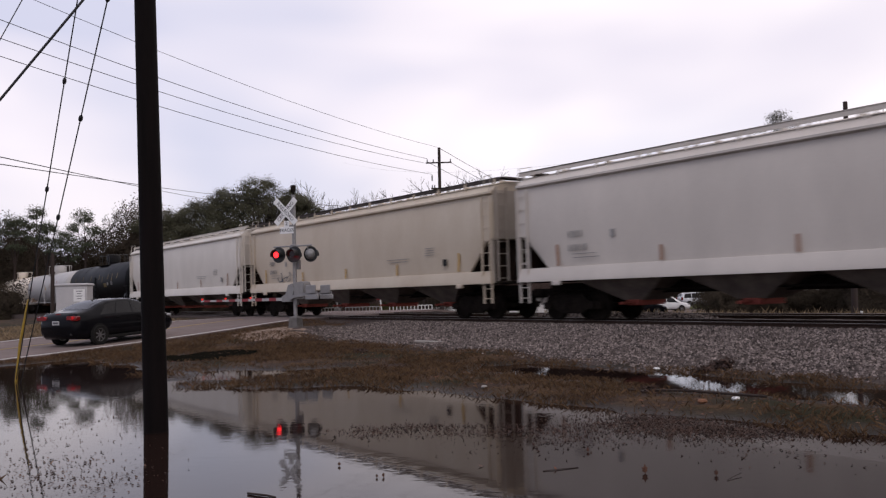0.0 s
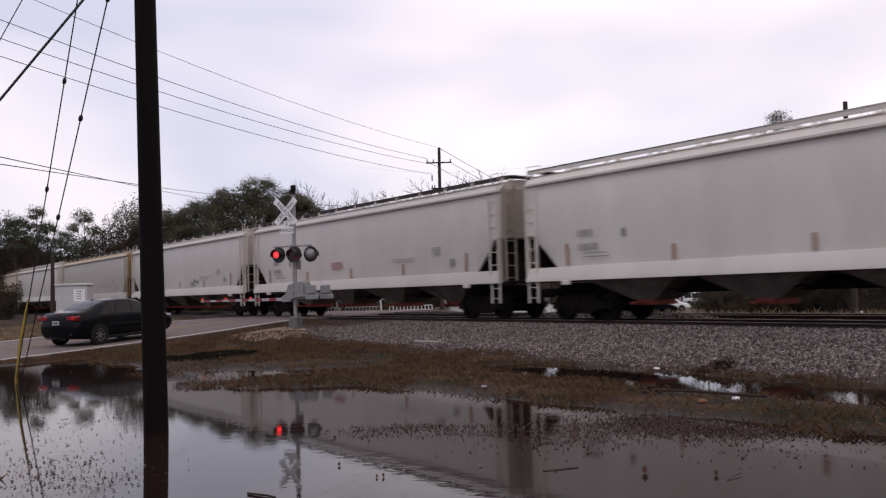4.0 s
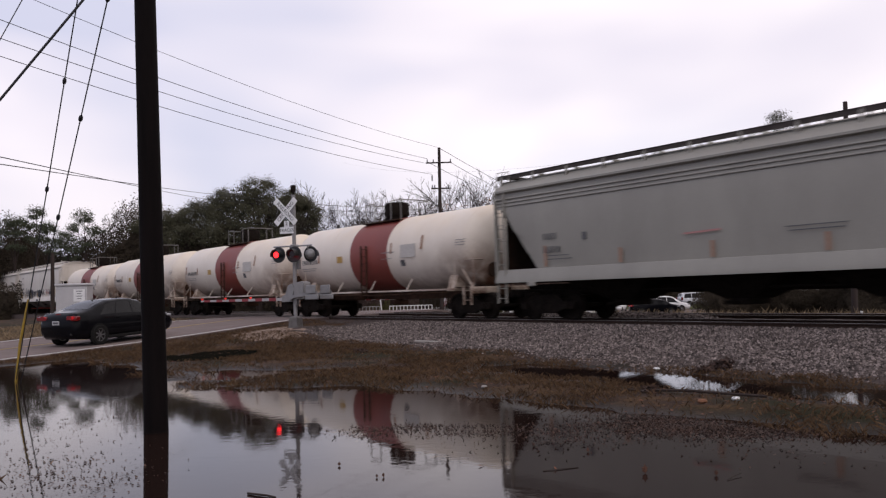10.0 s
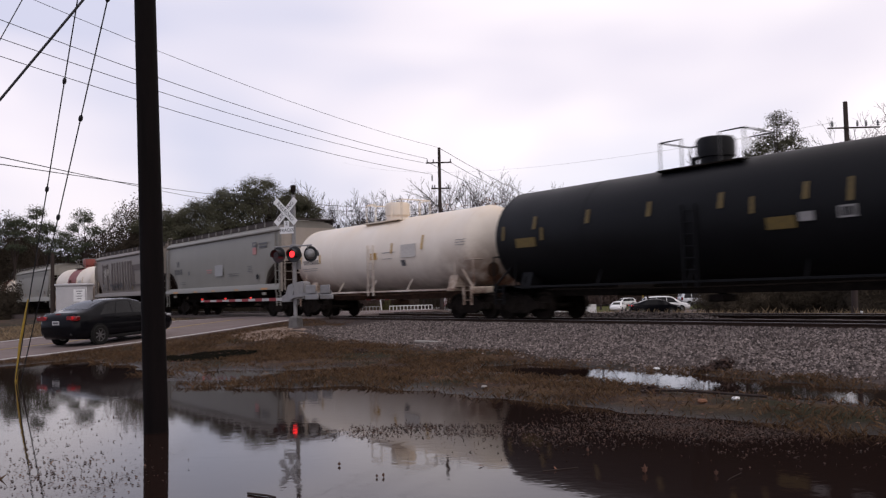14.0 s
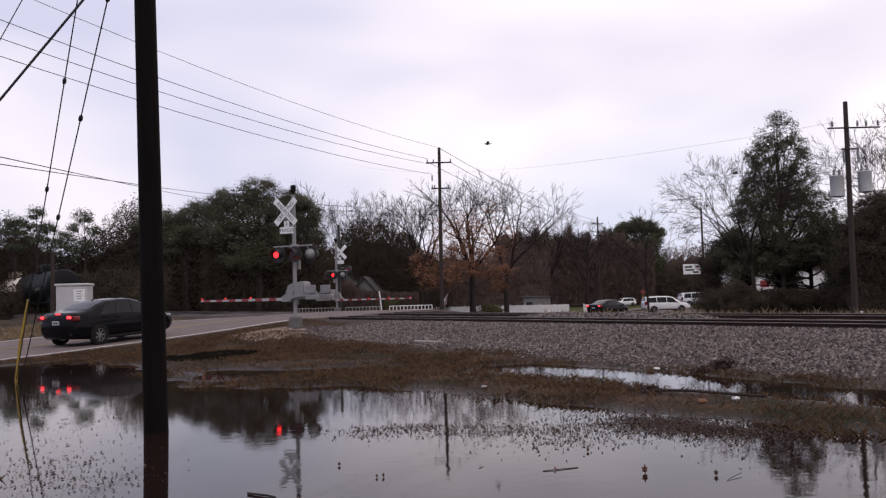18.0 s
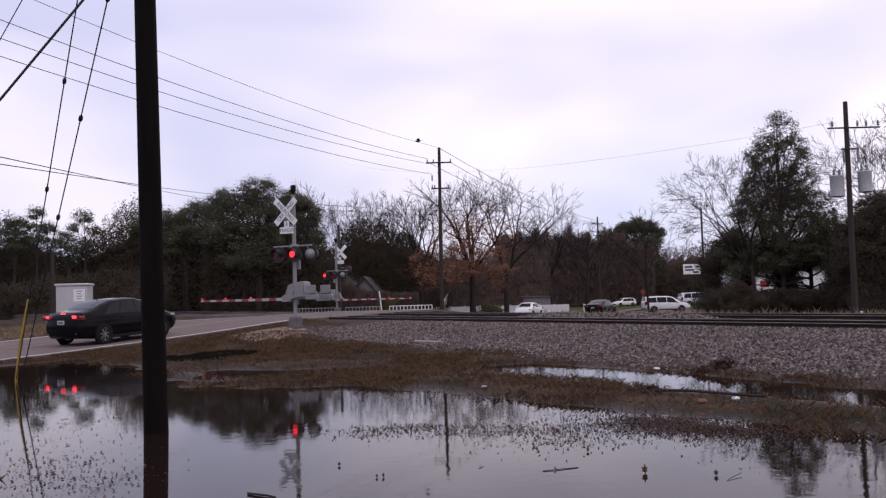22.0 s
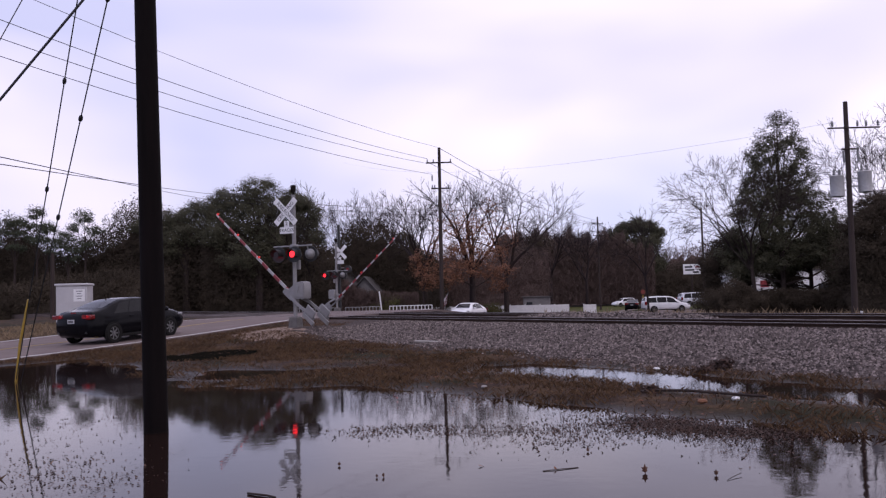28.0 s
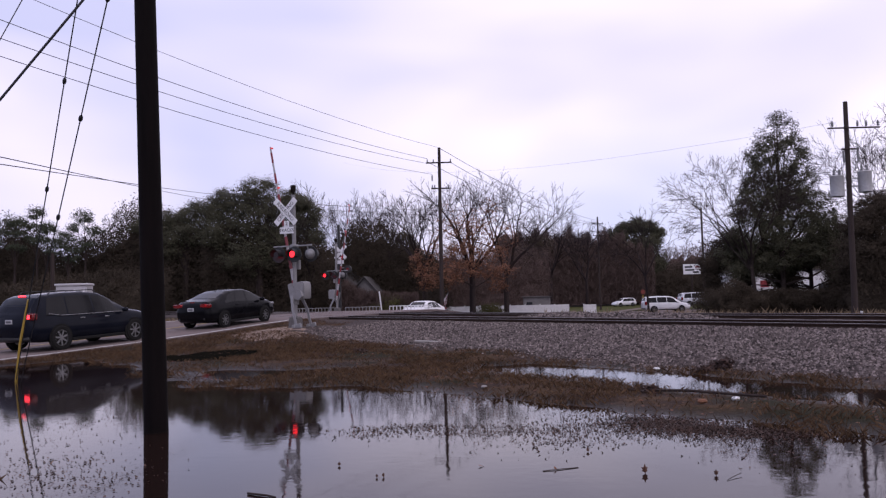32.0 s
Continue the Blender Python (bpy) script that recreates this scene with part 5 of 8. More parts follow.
leafy_tree("live_oak", -16.0, 97, 14.0, [(-1.2, 0, 12.6, 1.74, 1.74, 1.34, 39, 95), (-2.2, 0, 13.3, 1.2, 1.2, 0.94, 27, 95), (0.1, 0, 11.4, 1.47, 1.47, 1.34, 36, 95), (-1.6, 0, 9.7, 2.01, 2.01, 1.87, 50, 95), (0.4, 0, 8.7, 1.61, 1.61, 1.74, 43, 95), (-3.0, 0, 7.4, 2.01, 2.01, 2.01, 52, 95)],
           0.10, LEAF_OAK, "dark evergreen oak behind the tracks", 22, 0.35, tuft=0.22)
leafy_tree("live_oak", -30.5, 97, 13.0, [(1.6, 0, 12.3, 1.47, 1.47, 1.07, 32, 80), (-0.5, 0, 11.3, 1.87, 1.87, 1.2, 38, 80), (-2.2, 0, 10.9, 1.61, 1.61, 1.2, 36, 80), (0.8, 0, 9.8, 2.41, 2.41, 1.87, 55, 80), (-1.9, 0, 8.5, 2.41, 2.41, 2.01, 57, 80), (-4.4, 0, 10.6, 2.01, 2.01, 1.2, 40, 80)],
           0.10, LEAF_OAK, "dark evergreen oak behind the tracks", 23, 0.35, tuft=0.22)
# pines
for px, h, sd in ((-49.8, 12.6, 31), (-47.2, 13.6, 32), (-41.6, 13.0, 33), (-53.2, 12.0, 34), (-43.6, 10.4, 35), (-46.0, 11.6, 36)):
    leafy_tree("pine", px, 95, h, [(0, 0, h * 0.90, 1.1, 1.1, 0.7, 16, 70), (-0.9, 0, h * 0.80, 1.0, 1.0, 0.5, 10, 70), (1.0, 0, h * 0.77, 1.0, 1.0, 0.5, 10, 70), (0.2, 0, h * 0.66, 1.1, 1.0, 0.45, 8, 70)], 0.085, LEAF_PINE, "tall pine with a tufted crown", sd, 0.16, group="pines", tuft=0.2)
# tall evergreen and its neighbours beside the tracks
def feathery_crown(seed):
    """Many small overlapping sprays in an uneven column, wider and thicker towards the foot."""
    rng = random.Random(seed)
    out = []
    for z, lo, hi, k in ((13.9, -0.2, 0.9, 4), (13.3, -0.7, 1.4, 6), (12.6, -1.3, 1.8, 9), (11.8, -1.9, 2.1, 10), (10.9, -2.2, 2.3, 11), (9.9, -2.3, 2.4, 12), (8.9, -2.6, 2.6, 13), (7.9, -3.1, 3.1, 15), (6.9, -3.5, 4.0, 16), (5.9, -3.9, 4.8, 17), (4.9, -4.3, 5.2, 18), (3.9, -4.4, 5.0, 18), (3.0, -4.4, 5.0, 16)):
        for i in range(k):
            x = lo + (hi - lo) * (i + rng.uniform(0.0, 1.0)) / k
            r = rng.uniform(0.45, 0.85) * (0.62 if z > 12 else 0.8 if z > 9.5 else 1.0)
            out.append((x, rng.uniform(-1.0, 1.0), z + rng.uniform(-0.6, 0.6), r, r, r * rng.uniform(0.9, 1.4), 6 if z > 12 else 10 if z > 9 else 13, 26 if z > 12 else 34 if z > 9 else 46))
    return out


leafy_tree("evergreen_tree", 25.6, 62, 15.2, feathery_crown(41), 0.066, LEAF_OAK, "tall evergreen tree with an open feathery crown", 41, 0.17, tuft=0.17)
leafy_tree("evergreen_tree", 28.6, 64, 6.5, [(-7.6, 0, 3.2, 0.97, 0.97, 0.88, 48, 90), (-6.3, 0, 4.5, 1.5, 1.5, 1.15, 68, 90), (-4.5, 0, 4.0, 1.77, 1.77, 1.24, 77, 90), (-2.5, 0, 3.9, 1.59, 1.59, 1.41, 77, 90), (-1.0, 0, 3.8, 1.77, 1.77, 1.24, 77, 90), (0.8, 0, 4.3, 1.59, 1.59, 1.41, 77, 90), (2.2, 0, 5.1, 1.15, 1.15, 1.5, 68, 90), (3.0, 0, 3.5, 1.32, 1.32, 1.59, 75, 90), (-5.1, 0, 2.1, 0.44, 0.44, 0.88, 37, 90), (-2.0, 0, 2.1, 1.06, 1.06, 0.97, 60, 90), (2.1, 0, 2.0, 0.71, 0.71, 0.97, 49, 90), (-7.6, 0, 1.9, 0.53, 0.53, 0.88, 40, 90)],
           0.075, LEAF_DARK, "low spreading evergreen tree among scrub", 42, 0.16, tuft=0.2)
leafy_tree("evergreen_tree", 29.8, 55, 8.5, [(-1.8, 0, 5.4, 0.83, 0.83, 1.14, 42, 120), (-0.8, 0, 6.1, 0.99, 0.99, 1.29, 49, 120), (0.4, 0, 6.4, 1.14, 1.14, 1.52, 57, 120), (-1.5, 0, 3.4, 1.29, 1.29, 1.52, 61, 120), (0.0, 0, 3.8, 1.29, 1.29, 1.52, 61, 120)],
           0.07, LEAF_DARK, "dense dark evergreen tree beside the tracks", 43, 0.15, tuft=0.2)
bare_tree(23.2, 61, 11.2, "leafless tree with fine drooping twigs", 251, BARK, 0.15, 5, -0.10, -0.03, 6, 1.1)
bare_tree(19.9, 80, 10.0, "thin leafless tree behind the scrub", 52, BARK_PALE, 0.1, 4, -0.1, -0.03, 4)
bare_tree(34.2, 62, 13.0, "tall leafless tree beside the tracks", 153, BARK_PALE, 0.13, 5, 0.0, 0.02, 5)
# street trees in the middle distance
bare_tree(2.9, 86, 14.4, "tall leafless tree with spreading limbs", 54, BARK_PALE, 0.26, 4, 0.02, 0.02, 5)
bare_tree(6.6, 88, 14.0, "dark leafless tree with crooked limbs", 55, BARK, 0.24, 4, 0.04, 0.03, 5)
bare_tree(-2.0, 92, 14.0, "leafless tree with a spreading crown", 56, BARK_PALE, 0.24, 4, -0.1, 0.02, 5)
bare_tree(-9.0, 108, 15.2, "leafless tree behind the mound", 57, BARK_PALE, 0.22, 4, 0.0, 0.03, 5)
bare_tree(-12.6, 110, 14.8, "slender leafless tree behind the mound", 58, BARK_PALE, 0.2, 4, 0.0, 0.05, 4)
bare_tree(-5.8, 109, 15.4, "leafless tree behind the mound", 59, BARK_PALE, 0.2, 4, 0.0, 0.03, 4)
bare_tree(-15.6, 96, 14.0, "thin leafless tree beside the oaks", 60, BARK_PALE, 0.16, 4, 0.05, 0.03, 4)
bare_tree(15.0, 115, 13.2, "leafless tree above the scrub", 61, BARK_PALE, 0.2, 4, 0.0, 0.03, 5)
bare_tree(20.5, 118, 10.6, "leafless tree above the scrub", 62, BARK_PALE, 0.16, 4, 0.0, 0.03, 4)
bare_tree(-41.0, 102, 13.5, "leafless tree among the pines", 63, BARK_PALE, 0.16, 4, 0.0, 0.03, 4)
bare_tree(-37.6, 103, 11.5, "leafless tree among the pines", 64, BARK_PALE, 0.14, 4, 0.0, 0.03, 4)
leafy_tree("autumn_tree", 3.0, 84, 10.6, [(0, 0, 8.6, 2.6, 2.2, 1.9, 30, 16), (-2.4, 0, 9.6, 1.6, 1.6, 1.6, 20, 14), (2.0, 0, 10.4, 1.2, 1.2, 1.2, 14, 12), (-2.2, 0, 6.6, 2.4, 2.2, 1.9, 44, 22), (2.2, 0, 7.0, 2.3, 2.2, 2.0, 40, 22), (0, 0, 4.8, 3.6, 2.2, 2.0, 70, 30), (-2.6, 0, 3.6, 1.8, 2, 1.6, 40, 30), (2.6, 0, 3.4, 1.8, 2, 1.6, 36, 30), (-0.5, 0, 7.4, 2.8, 2, 2.2, 60, 24)],
           0.09, LEAF_ORANGE, "small tree with rusty orange autumn leaves", 71, 0.16, BARK)
leafy_tree("autumn_tree", -2.2, 86, 6.6, [(0, 0, 4.8, 1.5, 1.5, 1.5, 30, 28), (0.5, 0, 3.2, 1.5, 1.5, 1.3, 30, 28)], 0.09, LEAF_ORANGE, "low tree with rusty orange leaves", 72, 0.1, BARK)
leafy_tree("street_tree", 44.1, 188, 18.6, [(0.4, 0, 15.8, 2.6, 2.6, 1.6, 56, 80), (-2.6, 0, 15.0, 2.2, 2.2, 1.5, 46, 80), (3.4, 0, 15.3, 1.9, 1.9, 1.4, 40, 80), (5.4, 0, 14.0, 1.5, 1.5, 1.3, 28, 80), (-4.9, 0, 13.6, 1.9, 1.9, 1.5, 36, 80), (-3.0, 0, 11.6, 3.2, 3.0, 2.4, 80, 90), (2.6, 0, 12.0, 3.4, 3.0, 2.4, 86, 90), (-2.0, 0, 8.0, 4.4, 3.0, 3.0, 110, 90), (3.0, 0, 7.6, 4.0, 3.0, 3.0, 100, 90)], 0.17, LEAF_OAK, "rounded dark evergreen tree far along the street", 73, 0.3, tuft=0.24)
leafy_tree("street_tree", 13.0, 113, 9.6, [(0, 0, 7.6, 2.0, 2, 1.4, 30, 60), (-1.5, 0, 6.0, 2.0, 2, 1.6, 30, 60)], 0.12, LEAF_DARK, "dark evergreen tree above the scrub", 74, 0.2)
for sx, sy, w, hh, sd in ((-6.2, 96, 2.2, 2.9, 81), (5.0, 88, 1.4, 1.5, 82), (-0.9, 90, 1.6, 3.4, 83), (-51, 88, 3.0, 3.0, 84)):
    s0 = float(ground_z(sx, sy))
    tagged(leafy("shrub", leaf_cloud([(sx, sy, s0 + hh * 0.45, w, w, hh * 0.5, 50, 60)], 0.08, sd, 0.5, 1.0, 0.2), LEAF_LIGHT if sd != 83 else LEAF_DARK), "light green rounded shrub" if sd != 83 else "dark rounded shrub beside the pole", "shrub")


# ---- houses, fences, signs beyond the tracks ----
# pale siding darkened in its colour to stand for the shade of the trees
SIDING = material("pale_siding", (0.13, 0.12, 0.118), (0.20, 0.19, 0.185), 0.7, 2, 40, 0.1)
ROOFING = material("dark_shingles", (0.045, 0.040, 0.038), (0.09, 0.08, 0.075), 0.9, 3, 30, 0.4)
FENCE = material("white_fence_paint", (0.55, 0.55, 0.54), (0.70, 0.70, 0.69), 0.6, 3, 40, 0.08)
PANE = material("dark_window_pane", (0.02, 0.022, 0.025), (0.04, 0.042, 0.046), 0.08, 3, 30, 0.0)


def house(x, y, turn, w, d, h, rise, label, z=None):
    z = float(ground_z(x, y)) - 0.05 if z is None else z
    t = thing("house", label, "house", pose(x, y, z, 0, 0, turn))
    part("wall", Shape().box((0, 0, h / 2), (w, d, h)), SIDING, t)
    part("gable", Shape().prism([(-w / 2, h), (w / 2, h), (0, h + rise)], -d / 2 + 0.02, d / 2 - 0.02), SIDING, t)
    for s in (-1, 1):
        part("roof_slope", Shape().loft([[(s * (w / 2 + 0.4), yy, h - 0.25), (0, yy, h + rise + 0.05), (0, yy, h + rise + 0.2), (s * (w / 2 + 0.4), yy, h - 0.1)] for yy in (-d / 2 - 0.4, d / 2 + 0.4)]), ROOFING, t, "dark shingle roof")
    for wx in (-w * 0.28, w * 0.28):
        wn = part("window", Shape().box((wx, -d / 2 - 0.02, h * 0.58), (1.2, 0.08, 1.4), bevel=0.02), FENCE, t)
        part("pane", Shape().box((wx, -d / 2 - 0.07, h * 0.58), (1.0, 0.02, 1.2)), PANE, wn)
    part("door", Shape().box((0, -d / 2 - 0.02, 1.05), (0.95, 0.08, 2.1), bevel=0.02), PANE, t)
    return t


thicket(-13.5, -3.0, 95, 97.5, ((-13.5, 4.4), (-11, 4.0), (-9.0, 3.0), (-7.5, 3.4), (-3.0, 2.6)), 0.3, 7000, LEAF_BROWN, "brown scrub in front of a small house", 15, -0.9)
house(-9.4, 101, -4, 3.4, 5.0, 3.0, 2.1, "small pale house with a dark gable roof")
house(-13.4, 104, -20, 6.0, 6.0, 4.4, 2.4, "pale house with a steep dark roof behind the signals")
hall = thing("store_building", "low white building glimpsed through the trees", "building", pose(41.2, 102, -1.0, 0, 0, -4))
part("wall", Shape().box((0, 0, 2.0), (13.5, 8.0, 3.9)), FENCE, hall)
part("roof", Shape().box((0, 0, 4.0), (14.1, 8.6, 0.2), bevel=0.05), ROOFING, hall)
part("red_sign", Shape().box((-2.6, -4.08, 2.5), (1.0, 0.12, 0.8), bevel=0.02), RED, hall)
for wx in (-5.0, 0.5, 4.5):
    part("window", Shape().box((wx, -4.05, 1.7), (1.6, 0.12, 1.3), bevel=0.02), PANE, hall)


def panel_fence(x0, y0, x1, y1, n, h, label):
    """A solid white board fence, panel by panel between posts."""
    t = thing("board_fence", label, "fence")
    a, b = Vector((x0, y0, 0)), Vector((x1, y1, 0))
    for i in range(n):
        p, q = a.lerp(b, i / n), a.lerp(b, (i + 1) / n)
        zp = float(ground_z(p.x, p.y))
        ang = math.atan2(q.y - p.y, q.x - p.x)
        m = (p + q) / 2
        part("panel", Shape().box((m.x, m.y, zp + h / 2), ((q - p).length - 0.12, 0.05, h), ang), FENCE, t)
        part("post", Shape().box((p.x, p.y, zp + h / 2 + 0.05), (0.12, 0.12, h + 0.1), ang), FENCE, t)
    return t


panel_fence(-1.2, 93.5, 14.6, 96.0, 9, 1.25, "white board fence along the far street")
panel_fence(16.6, 98.0, 18.2, 98.4, 1, 1.2, "short white fence panel beside the street")
wall_hut = thing("shed", "small pale shed behind the white fence", "shed", pose(11.2, 100, float(ground_z(11.2, 100)), 0, 0, -4))
part("wall", Shape().box((0, 0, 1.1), (3.2, 2.4, 2.2)), SIDING, wall_hut)
part("roof", Shape().box((0, 0, 2.25), (3.5, 2.8, 0.12), bevel=0.02), ROOFING, wall_hut)
part("window", Shape().box((-0.9, -1.22, 1.3), (0.7, 0.06, 0.7)), PANE, wall_hut)


RAIL_PALE = material("weathered_pale_railing", (0.20, 0.195, 0.19), (0.34, 0.33, 0.32), 0.6, 3, 40, 0.06)


def guard_rail(x0, y0, x1, y1, n, label, r, mat):
    """A low white pipe railing beside the crossing."""
    t = thing("pipe_railing", label, "railing", group="white railings beside the crossing")
    a, b = Vector((x0, y0, 0)), Vector((x1, y1, 0))
    z = 0.12
    for i in range(n + 1):
        p = a.lerp(b, i / n)
        part("post", Shape().tube((p.x, p.y, z - 0.5), (p.x, p.y, z + 0.62), r, seg=8), mat, t)
    for hz in (0.30, 0.60):
        part("rail", Shape().tube((a.x, a.y, z + hz), (b.x, b.y, z + hz), r * 0.9, seg=8), mat, t)
    return t


guard_rail(-3.9, 58.2, -0.9, 58.6, 12, "low white pipe railing past the crossing", 0.032, FENCE)
guard_rail(-7.0, 58.0, -4.6, 58.2, 10, "low grey-white pipe railing behind the far signal", 0.028, RAIL_PALE)
guard_rail(-10.6, 58.6, -7.6, 58.4, 13, "low grey pipe railing on the far side of the road", 0.022, RAIL_PALE)
mk = thing("marker_post", "leaning white marker post beside the tracks", "post", pose(-4.42, 58, 0.15, 0, -6, 0))
part("post", Shape().box((0, 0, 0.8), (0.10, 0.05, 1.7), bevel=0.01), FENCE, mk)
mk2 = thing("marker_post", "short white marker post at the foot of a pole", "post", pose(21.1, 41.6, float(ground_z(21.1, 41.6)), 0, 0, 0))
part("post", Shape().box((0, 0, 0.45), (0.11, 0.11, 0.95), bevel=0.01), FENCE, mk2)

# roadside sign board and flag
sg = thing("sign_board", "white sign board with dark lettering on a post", "sign", pose(33.3, 110, float(ground_z(33.3, 110))))
part("post", Shape().tube((0, 0.1, 0), (0, 0.1, 6.0), 0.10, seg=8), GREY_POLE, sg)
bd = part("board", Shape().box((0, 0, 5.2), (2.3, 0.15, 1.35), bevel=0.02), SIGN_WHITE, sg)
for bx, bz, bw, c in ((-0.45, 5.5, 1.0, SIGN_BLACK), (0.75, 5.5, 0.55, RED), (-0.3, 5.1, 1.2, SIGN_BLACK), (0.5, 4.8, 0.8, SIGN_BLACK)):
    part("lettering_bar", Shape().box((bx, -0.09, bz), (bw, 0.02, 0.22)), c, bd)
fl = thing("flag", "small red and white striped flag hanging on a short pole", "flag", pose(-0.35, 86, float(ground_z(-0.35, 86)) + 0.3))
part("pole", Shape().tube((0, 0, -0.4), (0.75, 0, 2.4), 0.035, seg=8), ALU, fl)
cloth = part("cloth", Shape().add([(0.72, 0, 2.35), (0.55, 0.05, 1.2), (-0.05, -0.06, 0.95), (0.25, 0.06, 1.7)], [(0, 1, 2, 3)]), SIGN_WHITE, fl, "faded white cloth")
for i in range(5):
    f = 0.1 + i * 0.2
    a, b = Vector((0.72, -0.03, 2.35)).lerp(Vector((0.55, 0.02, 1.2)), f), Vector((0.25, 0.03, 1.7)).lerp(Vector((-0.05, -0.09, 0.95)), f)
    part("stripe", Shape().add([a, a + Vector((0, 0, -0.11)), b + Vector((0, 0, -0.11)), b], [(0, 1, 2, 3)]), RED, cloth)
sb = thing("warning_post", "red round sign on a thin wooden post", "sign", pose(26.6, 110, float(ground_z(26.6, 110))))
part("post", Shape().box((0, 0, 0.9), (0.14, 0.14, 1.9)), YELLOW, sb)
part("disc", Shape().tube((0, -0.1, 2.3), (0, -0.06, 2.3), 0.30, seg=14), TANK_RED, sb)


# ---- poles and wires ----
def pole_shaft(t, h, r0, r1, mat, lean=(0.0, 0.0)):
    s = Shape()
    rings = []
    for i in range(9):
        f = i / 8
        r = r0 + (r1 - r0) * f
        rings.append([(lean[0] * f + r * math.cos(6.2832 * j / 18), lean[1] * f + r * math.sin(6.2832 * j / 18), h * f - 0.6 * (1 - f)) for j in range(18)])
    return part("shaft", s.loft(rings), mat, t)


near = thing("utility_pole", "dark creosoted wooden pole standing in the flood water", "pole", pose(-3.57, 10.15, -0.1))
pole_shaft(near, 11.4, 0.148, 0.110, BLACK_POLE, (-0.19, 0))
part("guy_band", Shape().lathe([(-0.05, 0.10), (-0.05, 0.14), (0.05, 0.14), (0.05, 0.10)], (-0.14, 0, 8.2), (0, 0, 1), 18), GALV, near)


def insulator(t, p, h=0.2, r=0.05):
    part("insulator", Shape().lathe([(0, r * 0.5), (h * 0.2, r), (h * 0.35, r * 0.6), (h * 0.55, r), (h * 0.7, r * 0.6), (h, r * 0.5)], p, (0, 0, 1), 10), INSUL, t)


mid = thing("utility_pole", "tall wooden utility pole with two crossarms", "pole", pose(-0.25, 74, -1.0), group="utility poles")
pole_shaft(mid, 15.75, 0.20, 0.13, GREY_POLE, (0.15, 0))
for z, x0, x1 in ((14.35, -1.05, 1.25), (12.0, -0.65, 1.0)):
    part("crossarm", Shape().box(((x0 + x1) / 2, -0.16, z), (x1 - x0, 0.10, 0.12), bevel=0.01), GREY_POLE, mid)
    for x in (x0 + 0.1, (x0 + x1) / 2 - 0.5, x1 - 0.1):
        insulator(mid, (x, -0.16, z + 0.06), 0.28, 0.07)
part("lightning_arrester", Shape().tube((-0.55, -0.2, 12.7), (-0.55, -0.2, 13.2), 0.06), INSUL, mid)

rp = thing("utility_pole", "wooden utility pole with two transformer cans", "pole", pose(20.95, 42, -0.9), group="utility poles")
pole_shaft(rp, 11.75, 0.165, 0.11, GREY_POLE, (0.08, 0))
part("crossarm", Shape().box((0.35, -0.2, 10.35), (2.7, 0.08, 0.075), bevel=0.01), GREY_POLE, rp)
part("crossarm", Shape().box((0.1, -0.2, 9.25), (0.9, 0.08, 0.08), bevel=0.01), GREY_POLE, rp)
for x in (-0.75, 0.55, 1.0, 1.6):
    insulator(rp, (x, -0.2, 10.42), 0.30, 0.07)
for x in (-0.28, 0.45):
    part("fuse_cutout", Shape().tube((x, -0.3, 8.55), (x, -0.25, 9.15), 0.06, seg=8), INSUL, rp)
for x, z in ((-0.62, 7.35), (0.82, 7.55)):
    tf = part("transformer", Shape().lathe([(-0.55, 0.30), (-0.52, 0.34), (0.48, 0.34), (0.52, 0.36), (0.56, 0.30), (0.58, 0.05)], (x, -0.12, z), (0, 0, 1), 22), GALV, rp, "grey transformer can")
    for dx in (-0.14, 0.14):
        part("bushing", Shape().lathe([(0, 0.05), (0.08, 0.08), (0.14, 0.05), (0.22, 0.07), (0.34, 0.03)], (x + dx, -0.12, z + 0.55), (0, 0, 1), 10), INSUL, tf)
    part("bracket", Shape().box((x * 0.5, 0, z + 0.2), (abs(x), 0.08, 0.08)).box((x * 0.5, 0, z - 0.2), (abs(x), 0.08, 0.08)), GALV, rp)
for x, z0, z1 in ((-0.5, 7.95, 9.2), (0.7, 8.2, 10.3), (-0.75, 8.0, 8.6)):
    part("lead_wire", Shape().path([(x, -0.15, z0), (x * 0.6, -0.35, (z0 + z1) / 2), (x * 0.5, -0.2, z1)], 0.014, 4), WIRE, rp)

for x, y, zb, h, arm, lab in ((34.9, 110, -1.9, 13.9, False, "slim wooden utility pole behind the scrub"), (26.6, 140, -2.5, 16.2, True, "distant wooden utility pole beside the street"), (-28.65, 60, -0.4, 5.7, False, "short grey wooden pole beside the tracks")):
    p = thing("utility_pole", lab, "pole", pose(x, y, zb), group="utility poles")
    pole_shaft(p, h, 0.17, 0.12, GREY_POLE)
    if arm:
        for z in (h - 1.2, h - 3.2):
            part("crossarm", Shape().box((0, -0.15, z), (1.9, 0.10, 0.12)), GREY_POLE, p)
            for xx in (-0.8, 0.0, 0.8):
                insulator(p, (xx, -0.15, z + 0.06), 0.3, 0.08)
    elif h > 8:
        part("meter_box", Shape().box((0.35, -0.2, h - 7.4), (0.6, 0.4, 1.6), bevel=0.03), ALU, p)


def wire(a, b, sag, r, label, group="overhead wires", n=16, mat=None):
    a, b = Vector(a), Vector(b)
    pts = [a.lerp(b, i / n) - Vector((0, 0, 4 * sag * (i / n) * (1 - i / n))) for i in range(n + 1)]
    return tagged(part("overhead_wire", Shape().path(pts, r, 5), mat or WIRE), label, "wire", group=group)


# lines from the tall pole towards the verge, running on out of view
def beyond(a, b, f):
    a, b = Vector(a), Vector(b)
    return b + (a - b) * f


